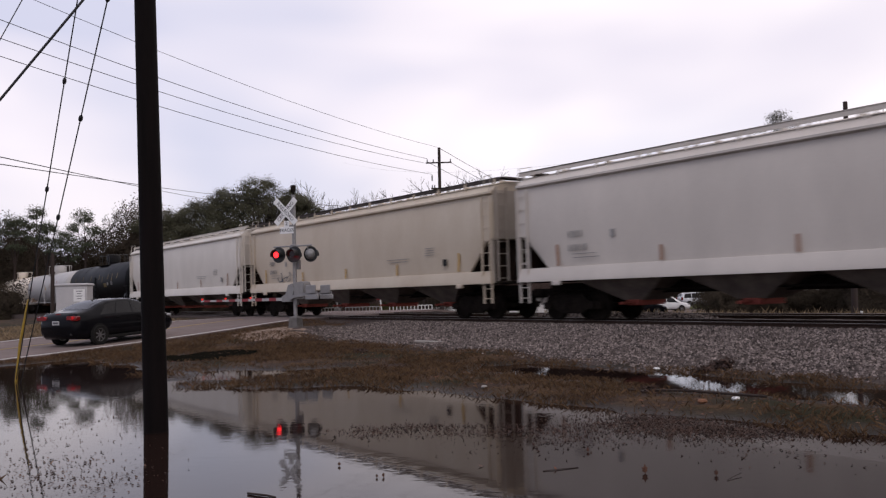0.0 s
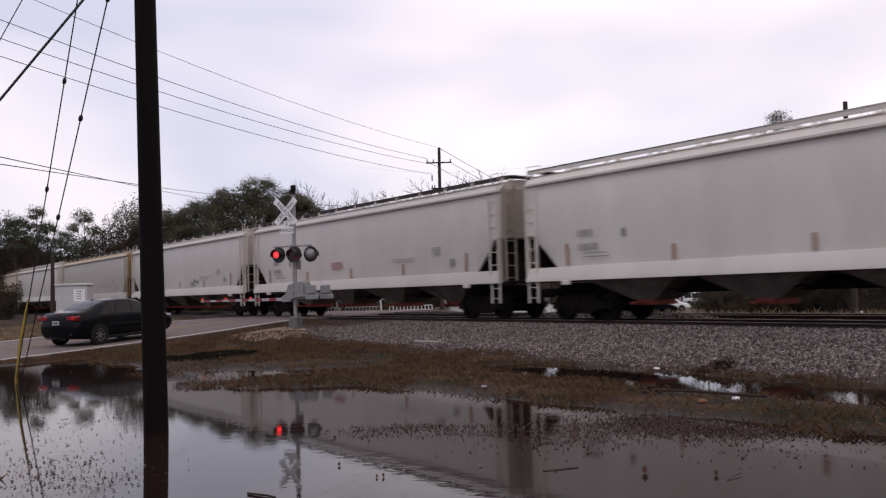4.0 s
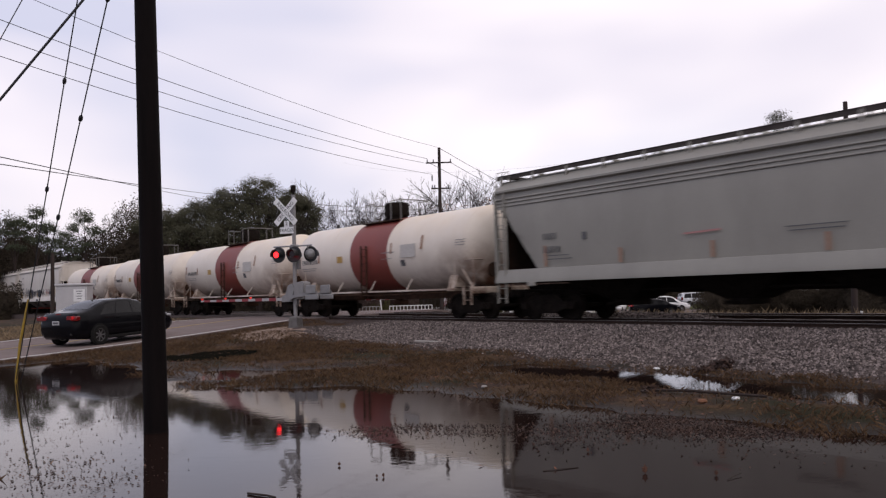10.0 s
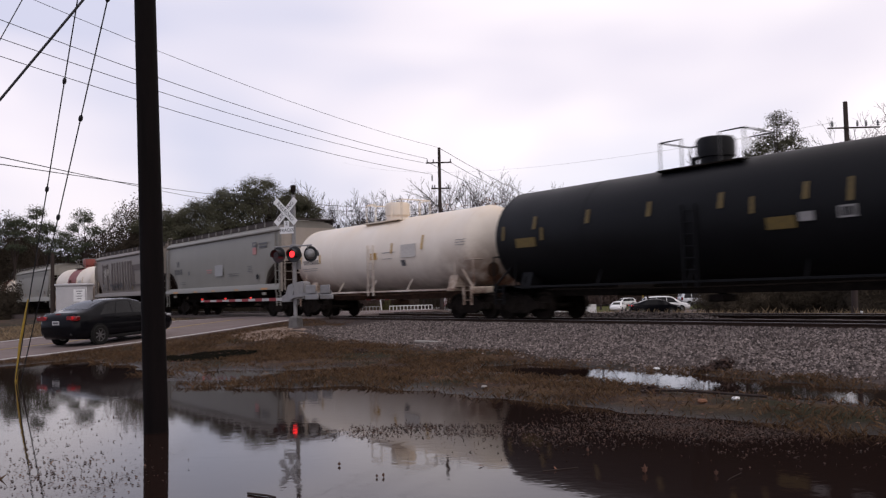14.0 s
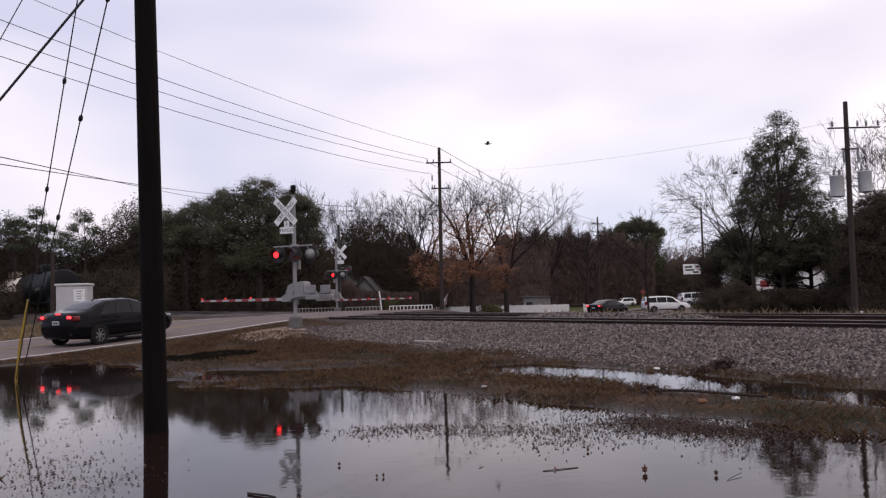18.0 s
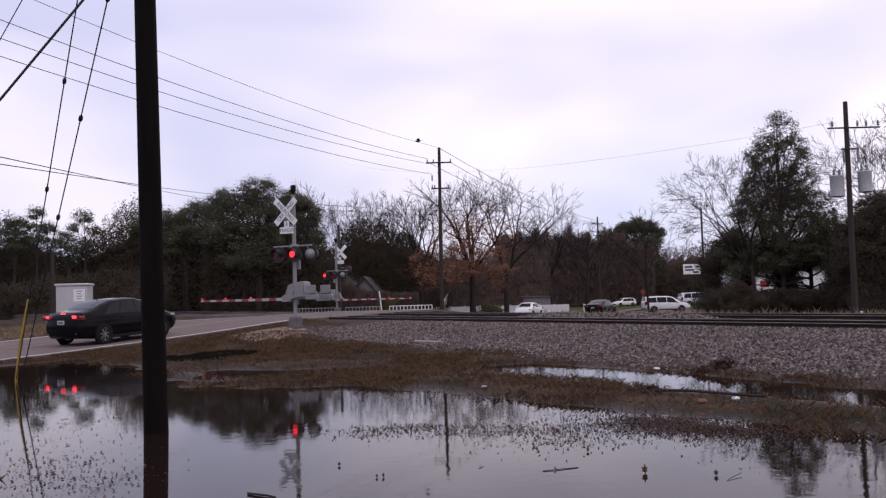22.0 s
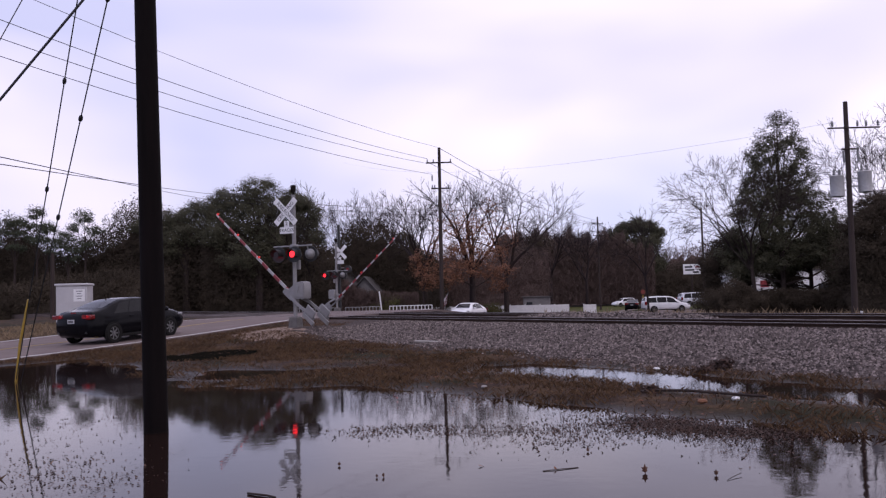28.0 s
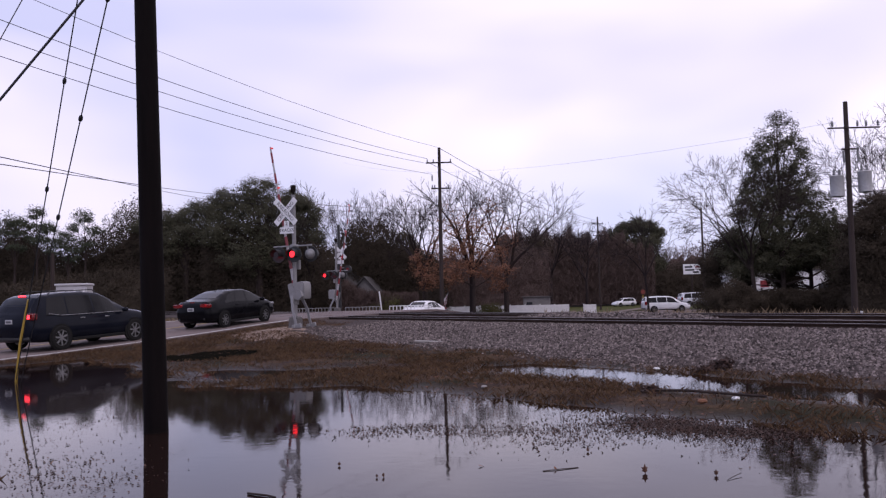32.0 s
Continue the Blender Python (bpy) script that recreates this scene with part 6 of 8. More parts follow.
for a, b, r in (((-16.98, 34, 14.44), (-0.1, 74, 14.75), 0.013), ((-18.41, 34, 13.63), (-1.2, 73.85, 13.75), 0.017), ((-18.41, 34, 12.83), (-1.16, 73.85, 13.30), 0.017), ((-18.41, 34, 12.06), (-0.75, 73.85, 12.3), 0.017)):
    e = beyond(a, b, 1.9)
    wire((e.x, e.y, e.z + 3.6), b, 1.9, r, "thin dark power line between poles", n=20)
for a, b, s in (((-0.1, 74, 14.73), (27.1, 140, 13.0), 1.0), ((0.8, 73.85, 13.4), (27.4, 139.8, 12.5), 1.2), ((0.6, 73.85, 11.1), (27.2, 139.8, 10.4), 1.2), ((-1.1, 73.85, 13.4), (26.0, 139.8, 12.5), 1.2)):
    wire(a, b, s, 0.022, "thin dark power line along the street")
for a, b, s in (((20.3, 41.8, 9.75), (-18.0, 150, 26.0), 2.2), ((22.3, 41.8, 9.75), (62, 40, 12.0), 0.4)):
    wire(a, b, s, 0.006, "thin pale-looking power line")
wire((-14.07, 16, 5.88), (-24.82, 85, 12.05), 0.1, 0.020, "dark communication cable across the tracks")
wire((-14.4, 16, 5.44), (-23.34, 85, 12.42), 0.1, 0.020, "dark communication cable across the tracks")
wire((-23.34, 85, 12.42), (6.5, 150, 16.5), 0.6, 0.03, "dark communication cable behind the trees")
wire((-24.82, 85, 12.05), (6.5, 150, 15.6), 0.6, 0.03, "dark communication cable behind the trees")
# cables that leave the dark pole to the side
wire((-3.75, 10.1, 6.2), (-6.02, 9.1, 2.62), 0.0, 0.016, "black service cable running down from the pole")
wire((-3.75, 10.1, 8.0), (-4.93, 8.1, 3.3), 0.0, 0.006, "thin black stay wire")

# guy wires to anchors in the water, with strain insulators and a yellow guard
def guy(top, foot, knots, label):
    t = thing("guy_wire", label, "guy wire", group="guy wires of the dark pole")
    a, b = Vector(top), Vector(foot)
    part("strand", Shape().tube(a, b, 0.011, seg=6), WIRE, t)
    for z in knots:
        f = (a.z - z) / (a.z - b.z)
        p, d = a.lerp(b, f), (b - a).normalized()
        part("strain_insulator", Shape().lathe([(-0.06, 0.012), (-0.04, 0.03), (0.0, 0.034), (0.04, 0.03), (0.06, 0.012)], p, d, 10), WIRE, t)
    return t


g1 = guy((-3.75, 10.35, 7.52), (-8.72, 16.85, -0.05), (6.0, 4.54, 3.1), "taut dark guy wire with strain insulators")
g2 = guy((-3.75, 10.35, 10.7), (-9.01, 17.23, -0.05), (5.38, 3.69), "taut dark guy wire with strain insulators")
yg = thing("guy_guard", "bent yellow plastic guard on a guy wire in the water", "guy guard", pose(-8.98, 17.18, -0.05))
part("sleeve", Shape().tube((0, 0, 0), (0.10, -0.02, 0.85), 0.026, 0.026, 10).tube((0.10, -0.02, 0.85), (0.30, -0.06, 1.76), 0.026, 0.026, 10), YELLOW, yg)


# ---- crossing signals ----
GATE_LIGHT = material("gate_lamp", (0.6, 0.03, 0.02), (0.8, 0.05, 0.03), 0.3, 9, 40, 0.0, emit=(1.0, 0.03, 0.025), power=0.35)
ARM_PAINT = material("weathered_white_arm_paint", (0.32, 0.31, 0.31), (0.46, 0.45, 0.45), 0.5, 6, 50, 0.05)
BASE_STEEL = material("dull_cast_base", (0.085, 0.078, 0.076), (0.165, 0.155, 0.15), 0.7, 6, 60, 0.2, spec=0.2)
FLASH, ARMS = [], []


def lamp_head(mast, x, y, z, facing, group):
    """A flashing-lamp unit: round background, housing, hood and a lens disc that turns its lit or its dark face outwards."""
    s = -1 if facing < 0 else 1
    bg = part("background", Shape().tube((x, y, z), (x, y + s * 0.02, z), 0.285, seg=28), BLACK, mast, "round black background")
    part("housing", Shape().lathe([(0, 0.19), (0.08, 0.18), (0.16, 0.13), (0.20, 0.03)], (x, y - s * 0.0, z), (0, -s, 0), 22), BACK_DOME, mast, "silver lamp housing")
    hood = Shape()
    for i in range(12):
        a0, a1 = math.pi * (i / 12 * 1.24 - 0.12), math.pi * ((i + 1) / 12 * 1.24 - 0.12)
        p = [(x + 0.185 * math.cos(a), y + s * d, z + 0.185 * math.sin(a)) for a in (a0, a1) for d in (0.02, 0.28)]
        hood.add(p + [(px, py, pz - 0.006) for px, py, pz in p], [(0, 1, 3, 2), (4, 6, 7, 5)])
    part("hood", hood, BLACK, mast)
    me = bpy.data.meshes.new("lens")
    sh = Shape().lathe([(-0.010, 0.108), (-0.002, 0.113), (0.002, 0.113), (0.010, 0.108)], (0, 0, 0), (0, 1, 0), 24)
    me.from_pydata([tuple(v) for v in sh.v], [], sh.f)
    me.materials.append(LIT)
    me.materials.append(DARK_LENS)
    for q in me.polygons:
        q.material_index = 0 if q.center.y * s > 0 else 1
    ln = part("lens", me, None, mast, "red signal lens", at=Matrix.Translation((x, y + s * 0.17, z)))
    FLASH.append((ln, group))


def signal(name, label, m, arm_len, arm_dir, pair, back, text=True):
    t = thing(name, label, "crossing signal", m, group="level crossing signals")
    part("base", Shape().loft([[(sx * w, sy * w, z) for sx, sy in ((-1, -1), (1, -1), (1, 1), (-1, 1))] for w, z in ((0.26, -0.35), (0.25, -0.02), (0.19, 0.0), (0.165, 0.36), (0.11, 0.40))]), BASE_STEEL, t, "grey cast base on the gravel", smooth=20)
    part("mast", Shape().tube((0, 0, 0.2), (0, 0, 4.78), 0.072, seg=14), ALU, t, "grey painted mast")
    part("bell", Shape().lathe([(0, 0.03), (0.10, 0.03), (0.11, 0.09), (0.34, 0.10), (0.37, 0.085), (0.38, 0.02)], (0, 0, 4.76), (0, 0, 1), 16), STEEL_DARK, t, "dark warning bell")
    for ang, word in ((45, "CROSSING"), (-45, "RAILROAD")):
        y = -0.11 if ang > 0 else -0.125
        b = part("crossbuck_blade", Shape().box((0, 0, 0), (1.22, 0.012, 0.23)), SIGN_WHITE, t, "white crossbuck blade", at=Matrix.Translation((-0.27, y, 4.18)) @ Matrix.Rotation(radians(-ang), 4, "Y"))
        letters(word, 0.19, SIGN_BLACK, Matrix.Translation((0, -0.0085, 0)) @ Matrix.Rotation(radians(90), 4, "X"), b)
    for bz in (4.18, 3.66):
        part("sign_bracket", Shape().box((-0.12, -0.085, bz), (0.34, 0.025, 0.06)), ALU, t)
    p2 = part("track_count_plate", Shape().box((-0.24, -0.10, 3.735), (0.22, 0.012, 0.22), bevel=0.005), SIGN_WHITE, t)
    letters("2", 0.19, SIGN_BLACK, Matrix.Translation((-0.24, -0.11, 3.74)) @ Matrix.Rotation(radians(90), 4, "X"), p2)
    p3 = part("track_plate", Shape().box((-0.24, -0.10, 3.50), (0.60, 0.012, 0.24), bevel=0.005), SIGN_WHITE, t)
    letters("TRACKS", 0.17, SIGN_BLACK, Matrix.Translation((-0.24, -0.11, 3.50)) @ Matrix.Rotation(radians(90), 4, "X"), p3)
    part("lamp_arm", Shape().tube((-0.85, -0.05, 2.92), (0.78, -0.05, 2.92), 0.028, seg=8).box((0, 0, 2.92), (0.22, 0.24, 0.12), bevel=0.02), ALU, t)
    for x, g in pair:
        part("lamp_bracket", Shape().tube((x, -0.05, 2.92), (x, -0.10, 2.66), 0.022, seg=6), ALU, t)
        lamp_head(t, x, -0.16, 2.62, -1, g)
    for x, g in back:
        part("lamp_bracket", Shape().tube((x, -0.05, 2.92), (x, 0.06, 2.66), 0.022, seg=6), ALU, t)
        lamp_head(t, x, 0.16, 2.62, 1, g)
    part("gate_mechanism", Shape().loft([[(0.04 + 0.44 * a, y, 1.33 + 0.31 * c) for a, c in ((0.06, -1.0), (0.90, -1.0), (1.0, -0.72), (1.0, 0.62), (0.90, 0.92), (0.70, 1.0), (0.10, 0.88), (0.0, 0.70), (0.0, -0.85))] for y in (-0.14, 0.30)]), ALU, t, "grey gate motor housing")
    part("mechanism_cover", Shape().loft([[(0.10 + 0.34 * a, y, 1.33 + 0.24 * c) for a, c in ((0, -1), (1, -1), (1, 0.8), (0.8, 1), (0, 0.9))] for y in (-0.165, -0.138)]), ALU, t)
    part("mechanism_bracket", Shape().box((0.06, 0.02, 1.3), (0.24, 0.22, 0.16), bevel=0.02).box((0.03, 0.02, 0.98), (0.16, 0.16, 0.34), bevel=0.02), ALU, t)
    part("junction_box", Shape().box((0.09, 0.09, 2.25), (0.16, 0.14, 0.34), bevel=0.015), ALU, t)
    # the arm turns about the mechanism's shaft
    ax = part("gate_arm", Shape().loft([[(0.0, -0.02, -0.06), (0.0, -0.02, 0.06), (0.0, 0.02, 0.06), (0.0, 0.02, -0.06)], [(arm_len, -0.012, -0.035), (arm_len, -0.012, 0.035), (arm_len, 0.012, 0.035), (arm_len, 0.012, -0.035)]]), ARM_PAINT, t, "white gate arm with red stripes")
    k = int(arm_len / 0.82)
    for i in range(k):
        x = 0.5 + i * 0.82
        w = 0.060 - 0.025 * x / arm_len
        part("red_stripe", Shape().box((x, 0, 0), (0.40, 0.046 - 0.016 * x / arm_len, 2 * w + 0.006)), RED, ax)
    for x in (arm_len - 0.08, arm_len * 0.72, arm_len * 0.45):
        part("gate_lamp", Shape().tube((x, -0.04, 0.085), (x, 0.04, 0.085), 0.026, seg=12).box((x, 0, 0.05), (0.05, 0.04, 0.06)), GATE_LIGHT, ax, "small red gate lamp")
    part("arm_bracket", Shape().prism([(0.56, -0.10), (0.56, 0.10), (0.36, 0.17), (0.20, 0.50), (-0.02, 0.56), (-0.12, 0.36), (0.04, -0.09)], 0.12, 0.21), ALU, ax, "grey slanted arm bracket")
    for y in (-0.34, 0.34):
        part("support_arm", Shape().loft([[(0.12, y * 0.6, -0.04), (0.12, y * 0.6, 0.12), (0.12, y * 0.6 + 0.025, 0.12), (0.12, y * 0.6 + 0.025, -0.04)], [(-0.40, y, 0.06), (-0.40, y, 0.17), (-0.40, y + 0.03, 0.17), (-0.40, y + 0.03, 0.06)],
                                          [(-1.50, y, 0.14), (-1.50, y, 0.26), (-1.50, y + 0.03, 0.26), (-1.50, y + 0.03, 0.14)]]), ALU, ax, "grey counterweight arm")
        part("counterweight", Shape().box((-1.22, y + 0.05, 0.32), (0.50, 0.06, 0.30), bevel=0.02).box((-1.28, y + 0.05, 0.05), (0.66, 0.07, 0.17), bevel=0.02), ALU, ax)
    ARMS.append((ax, arm_dir))
    return t


near_sig = signal("crossing_signal", "grey crossing signal with crossbuck, red flashing lamps and a gate arm", pose(-5.36, 29.5, 0.50, 0, 0, -23.8), 5.85, (-0.02, 0.10, 1.02, 164.6), ((-0.56, 0), (0.12, 1)), ((0.58, 1), (-0.16, 0)))
far_sig = signal("crossing_signal", "grey crossing signal with a gate arm across the tracks", pose(-7.33, 56.0, 0.36, 0, 0, 156.2), 6.6, (0.0, 0.10, 0.92, 167.0), ((-0.40, 0), (0.36, 1)), ((0.74, 1), (0.08, 0)))
# a second signal mast further off, with its lamps turned aside
blk = thing("signal_post", "slim black post with a red lamp behind the far signal", "signal post", pose(-7.25, 57.0, 0.3))
part("post", Shape().tube((0, 0, 0), (0, 0, 6.2), 0.10, seg=10), BLACK, blk)
part("lamp_bracket", Shape().tube((0, 0, 3.2), (0.55, 0, 3.2), 0.03, seg=6), ALU, blk)
part("lamp_hood", Shape().tube((0.6, -0.25, 3.1), (0.6, 0.1, 3.1), 0.26, seg=16), BLACK, blk)
part("lamp", Shape().tube((0.6, -0.27, 3.1), (0.6, -0.25, 3.1), 0.10, seg=14), TAIL, blk)

# signal cabinet beside the tracks
CABINET = material("pale_grey_cabinet_paint", (0.42, 0.41, 0.42), (0.50, 0.49, 0.50), 0.5, 2, 40, 0.03)
cab = thing("signal_cabinet", "white metal signal cabinet on a low footing beside the road", "cabinet", pose(-18.42, 40.9, 0.12, 0, 0, 12))
part("footing", Shape().box((0, 0, 0.06), (1.6, 1.6, 0.36), bevel=0.02), CONCRETE, cab)
part("body", Shape().box((0, 0, 1.28), (1.42, 1.42, 2.1), bevel=0.02), CABINET, cab)
part("roof", Shape().box((0, 0, 2.38), (1.55, 1.55, 0.12), bevel=0.03), CABINET, cab)
part("door", Shape().box((0.0, -0.72, 1.28), (1.24, 0.03, 1.9), bevel=0.01), CABINET, cab)
part("vent", Shape().box((-0.72, 0, 2.15), (0.03, 0.7, 0.25)), STEEL_DARK, cab)
nt = part("notice", Shape().box((0.36, -0.74, 1.85), (0.52, 0.01, 0.60)), SIGN_WHITE, cab, "white notice")
for i in range(4):
    part("notice_bar", Shape().box((0.36, -0.748, 2.05 - i * 0.12), (0.30 - 0.10 * (i % 2), 0.006, 0.035)), INSUL, nt)


# ---- vehicles ----
def interp(table, x, j):
    return float(np.interp(x, [r[0] for r in table], [r[j] for r in table]))


SEDAN = ((0.0, 0.66, 0.42, 0.74, 0.86), (0.06, 0.76, 0.32, 0.80, 0.98), (0.2, 0.86, 0.24, 0.92, 1.09), (0.5, 0.905, 0.21, 0.94, 1.13), (0.85, 0.91, 0.20, 0.95, 1.22), (1.2, 0.91, 0.2, 0.96, 1.35), (1.6, 0.91, 0.2, 0.96, 1.445), (2.1, 0.91, 0.2, 0.95, 1.475),
         (2.55, 0.91, 0.2, 0.93, 1.465), (2.95, 0.91, 0.2, 0.92, 1.37), (3.35, 0.91, 0.2, 0.91, 1.17), (3.62, 0.91, 0.2, 0.90, 1.01), (3.95, 0.90, 0.2, 0.86, 0.95), (4.25, 0.86, 0.22, 0.78, 0.87), (4.45, 0.76, 0.28, 0.66, 0.74), (4.53, 0.62, 0.36, 0.55, 0.60))
SUV = ((0.0, 0.80, 0.50, 0.95, 1.10), (0.08, 0.93, 0.38, 1.0, 1.18), (0.22, 0.97, 0.30, 1.03, 1.42), (0.42, 0.98, 0.28, 1.04, 1.64), (0.7, 0.985, 0.27, 1.05, 1.73), (1.4, 0.99, 0.26, 1.05, 1.78), (2.2, 0.99, 0.26, 1.04, 1.78), (2.8, 0.99, 0.26, 1.03, 1.72), (3.2, 0.99, 0.26, 1.02, 1.56),
       (3.6, 0.99, 0.26, 1.02, 1.32), (3.95, 0.985, 0.26, 1.01, 1.13), (4.4, 0.97, 0.27, 0.97, 1.06), (4.8, 0.93, 0.28, 0.88, 0.97), (5.05, 0.84, 0.33, 0.76, 0.82), (5.17, 0.70, 0.42, 0.64, 0.68))
VAN = ((0.0, 0.78, 0.50, 0.95, 1.05), (0.08, 0.92, 0.36, 1.0, 1.20), (0.2, 0.96, 0.28, 1.02, 1.60), (0.5, 0.97, 0.26, 1.03, 1.72), (1.5, 0.975, 0.25, 1.03, 1.75), (2.6, 0.975, 0.25, 1.02, 1.74), (3.1, 0.975, 0.25, 1.0, 1.66), (3.6, 0.97, 0.25, 0.98, 1.36), (4.05, 0.96, 0.25, 0.96, 1.06),
       (4.5, 0.93, 0.26, 0.90, 0.98), (4.85, 0.84, 0.30, 0.78, 0.86), (5.05, 0.68, 0.40, 0.62, 0.66))


def ring_of(tab, x):
    w, lo, belt, top = (interp(tab, x, j) for j in (1, 2, 3, 4))
    cabin = max(0.0, min(1.0, (top - belt - 0.12) / 0.3))
    tw = 0.86 - 0.16 * cabin
    half = [(0, lo), (w * 0.80, lo), (w * 0.96, lo + 0.10), (w, lo + (belt - lo) * 0.45), (w * 0.985, lo + (belt - lo) * 0.85), (w * 0.945, belt), (w * (tw + 0.04), top - 0.07), (w * (tw - 0.06), top - 0.02), (w * 0.35, top), (0, top + 0.005)]
    return half


def side_point(tab, x, f, out=0.006):
    """A point on the side glass: f from the belt (0) to the roof (1)."""
    h = ring_of(tab, x)
    (y0, z0), (y1, z1) = h[5], h[6]
    return (y0 + (y1 - y0) * f + out, z0 + (z1 - z0) * f + out * 0.3)


def wheel_part(car, x, y, r, spokes=7):
    s = 1 if y > 0 else -1
    hub = new("wheel")
    hub.parent = car
    hub.matrix_basis = pose(x, y, r)
    hub.empty_display_size = 0.1
    part("tyre", Shape().lathe([(-0.10, r * 0.66), (-0.10, r * 0.93), (-0.07, r), (0.07, r), (0.10, r * 0.93), (0.10, r * 0.66)], (0, 0, 0), (0, s, 0), 28, caps=False), RUBBER, hub)
    rim = Shape().lathe([(-0.09, r * 0.30), (-0.09, r * 0.66), (0.085, r * 0.68), (0.085, r * 0.62), (0.03, r * 0.58), (0.0, r * 0.2)], (0, 0, 0), (0, s, 0), 24)
    for i in range(spokes):
        a = 6.2832 * i / spokes
        rim.box((math.cos(a) * r * 0.36, s * 0.065, math.sin(a) * r * 0.36), (r * 0.52, 0.03, r * 0.13), tilt=Matrix.Rotation(-a, 4, "Y"))
    rim.tube((0, s * 0.03, 0), (0, s * 0.095, 0), r * 0.15, seg=12)
    part("rim", rim, ALLOY, hub, "silver alloy rim")
    return hub


def vehicle(name, label, category, tab, paint_mat, axles, r, windows, rear_glass, screen, lamps, m, brake=False, handles=(), rails=False):
    """A car: lofted body, glass, lamps, wheels; local x runs to the front, origin under the rear bumper."""
    length = tab[-1][0]
    t = thing(name, label, category, m)
    xs = sorted({r0[0] for r0 in tab} | {length * i / 40 for i in range(41)})
    rings = []
    for x in xs:
        h = ring_of(tab, x)
        rings.append([(x, y, z) for y, z in h] + [(x, -y, z) for y, z in h[-2:0:-1]])
    part("body", Shape().loft(rings), paint_mat, t, smooth=50)
    for sgn in (-1, 1):
        for x0b, x1b, x0t, x1t in windows:
            s = Shape()
            n = 6
            rows = []
            for f in (0.06, 0.5, 0.93):
                lo, hi = x0b + (x0t - x0b) * f, x1b + (x1t - x1b) * f
                rows.append([(lo + (hi - lo) * i / n, sgn * side_point(tab, lo + (hi - lo) * i / n, f)[0], side_point(tab, lo + (hi - lo) * i / n, f)[1]) for i in range(n + 1)])
            vs = [p for row in rows for p in row]
            fs = [(j * (n + 1) + i, j * (n + 1) + i + 1, (j + 1) * (n + 1) + i + 1, (j + 1) * (n + 1) + i) for j in range(2) for i in range(n)]
            part("side_window", s.add(vs, fs if sgn < 0 else [q[::-1] for q in fs]), GLASS, t, "dark side window")
        for x in axles:
            wheel_part(t, x, sgn * (interp(tab, x, 1) - 0.065), r)
            part("wheel_arch", Shape().lathe([(-0.02, 0.02), (-0.02, r * 1.14), (0.004, r * 1.14), (0.004, r * 1.02)], (x, sgn * (interp(tab, x, 1) - 0.002), r * 1.03), (0, sgn, 0), 26), RUBBER, t)
        xm = windows[-1][1] - 0.1
        part("door_mirror", Shape().box((xm, sgn * (interp(tab, xm, 1) + 0.08), interp(tab, xm, 3) + 0.08), (0.16, 0.20, 0.14), bevel=0.04), paint_mat, t)
        for hx in handles:
            part("door_handle", Shape().box((hx, sgn * (interp(tab, hx, 1) * 0.985 + 0.012), interp(tab, hx, 3) - 0.10), (0.2, 0.03, 0.035), bevel=0.01), ALLOY if paint_mat is CAR_NAVY else paint_mat, t)
        (lx, lz, lw, lh) = lamps
        part("tail_lamp", Shape().box((lx, sgn * (interp(tab, lx + 0.1, 1) - lw * 0.42), lz), (0.18, lw, lh), bevel=0.03), TAIL, t, "red tail lamp")
        part("headlamp", Shape().box((length - 0.33, sgn * (interp(tab, length - 0.30, 1) - 0.13), interp(tab, length - 0.30, 3) - 0.03), (0.30, 0.26, 0.11), bevel=0.04), HEADLAMP, t, "clear headlamp")
        part("sill", Shape().box((length / 2, sgn * (interp(tab, length / 2, 1) - 0.03), interp(tab, length / 2, 2) + 0.03), (axles[1] - axles[0] - 2.3 * r, 0.06, 0.10), bevel=0.02), RUBBER, t)

    def top_glass(nm, a, b, ya, yb):
        n = 5
        rows = []
        for i in range(5):
            x, w = a + (b - a) * i / 4, ya + (yb - ya) * i / 4
            pts = []
            for j in range(n + 1):
                y = -w + 2 * w * j / n
                h = ring_of(tab, x)
                up = h[6:]
                z = float(np.interp(abs(y), [q[0] for q in up[::-1]], [q[1] for q in up[::-1]]))
                pts.append((x, y, z + 0.008))
            rows.append(pts)
        vs = [p for row in rows for p in row]
        fs = [(j * (n + 1) + i, j * (n + 1) + i + 1, (j + 1) * (n + 1) + i + 1, (j + 1) * (n + 1) + i) for j in range(4) for i in range(n)]
        part(nm, Shape().add(vs, [q[::-1] for q in fs]), GLASS, t)

    top_glass("rear_window", *rear_glass)
    top_glass("windscreen", *screen)
    pl = part("licence_plate", Shape().box((-0.005 if tab is SEDAN else 0.0, 0, lamps[1] - 0.14), (0.02, 0.30, 0.13), bevel=0.004), PLATE, t, "pale licence plate")
    part("plate_bar", Shape().box((-0.018, 0, lamps[1] - 0.14), (0.004, 0.22, 0.06)), MARK, pl)
    part("rear_bumper", Shape().box((0.10, 0, 0.42), (0.16, interp(tab, 0.1, 1) * 1.7, 0.14), bevel=0.04), BLACK, t)
    if rails:
        for sgn in (-1, 1):
            part("roof_rail", Shape().path([(0.9, sgn * 0.62, 1.74), (1.0, sgn * 0.62, 1.82), (2.6, sgn * 0.62, 1.82), (2.75, sgn * 0.62, 1.74)], 0.018), BLACK, t)
    return t


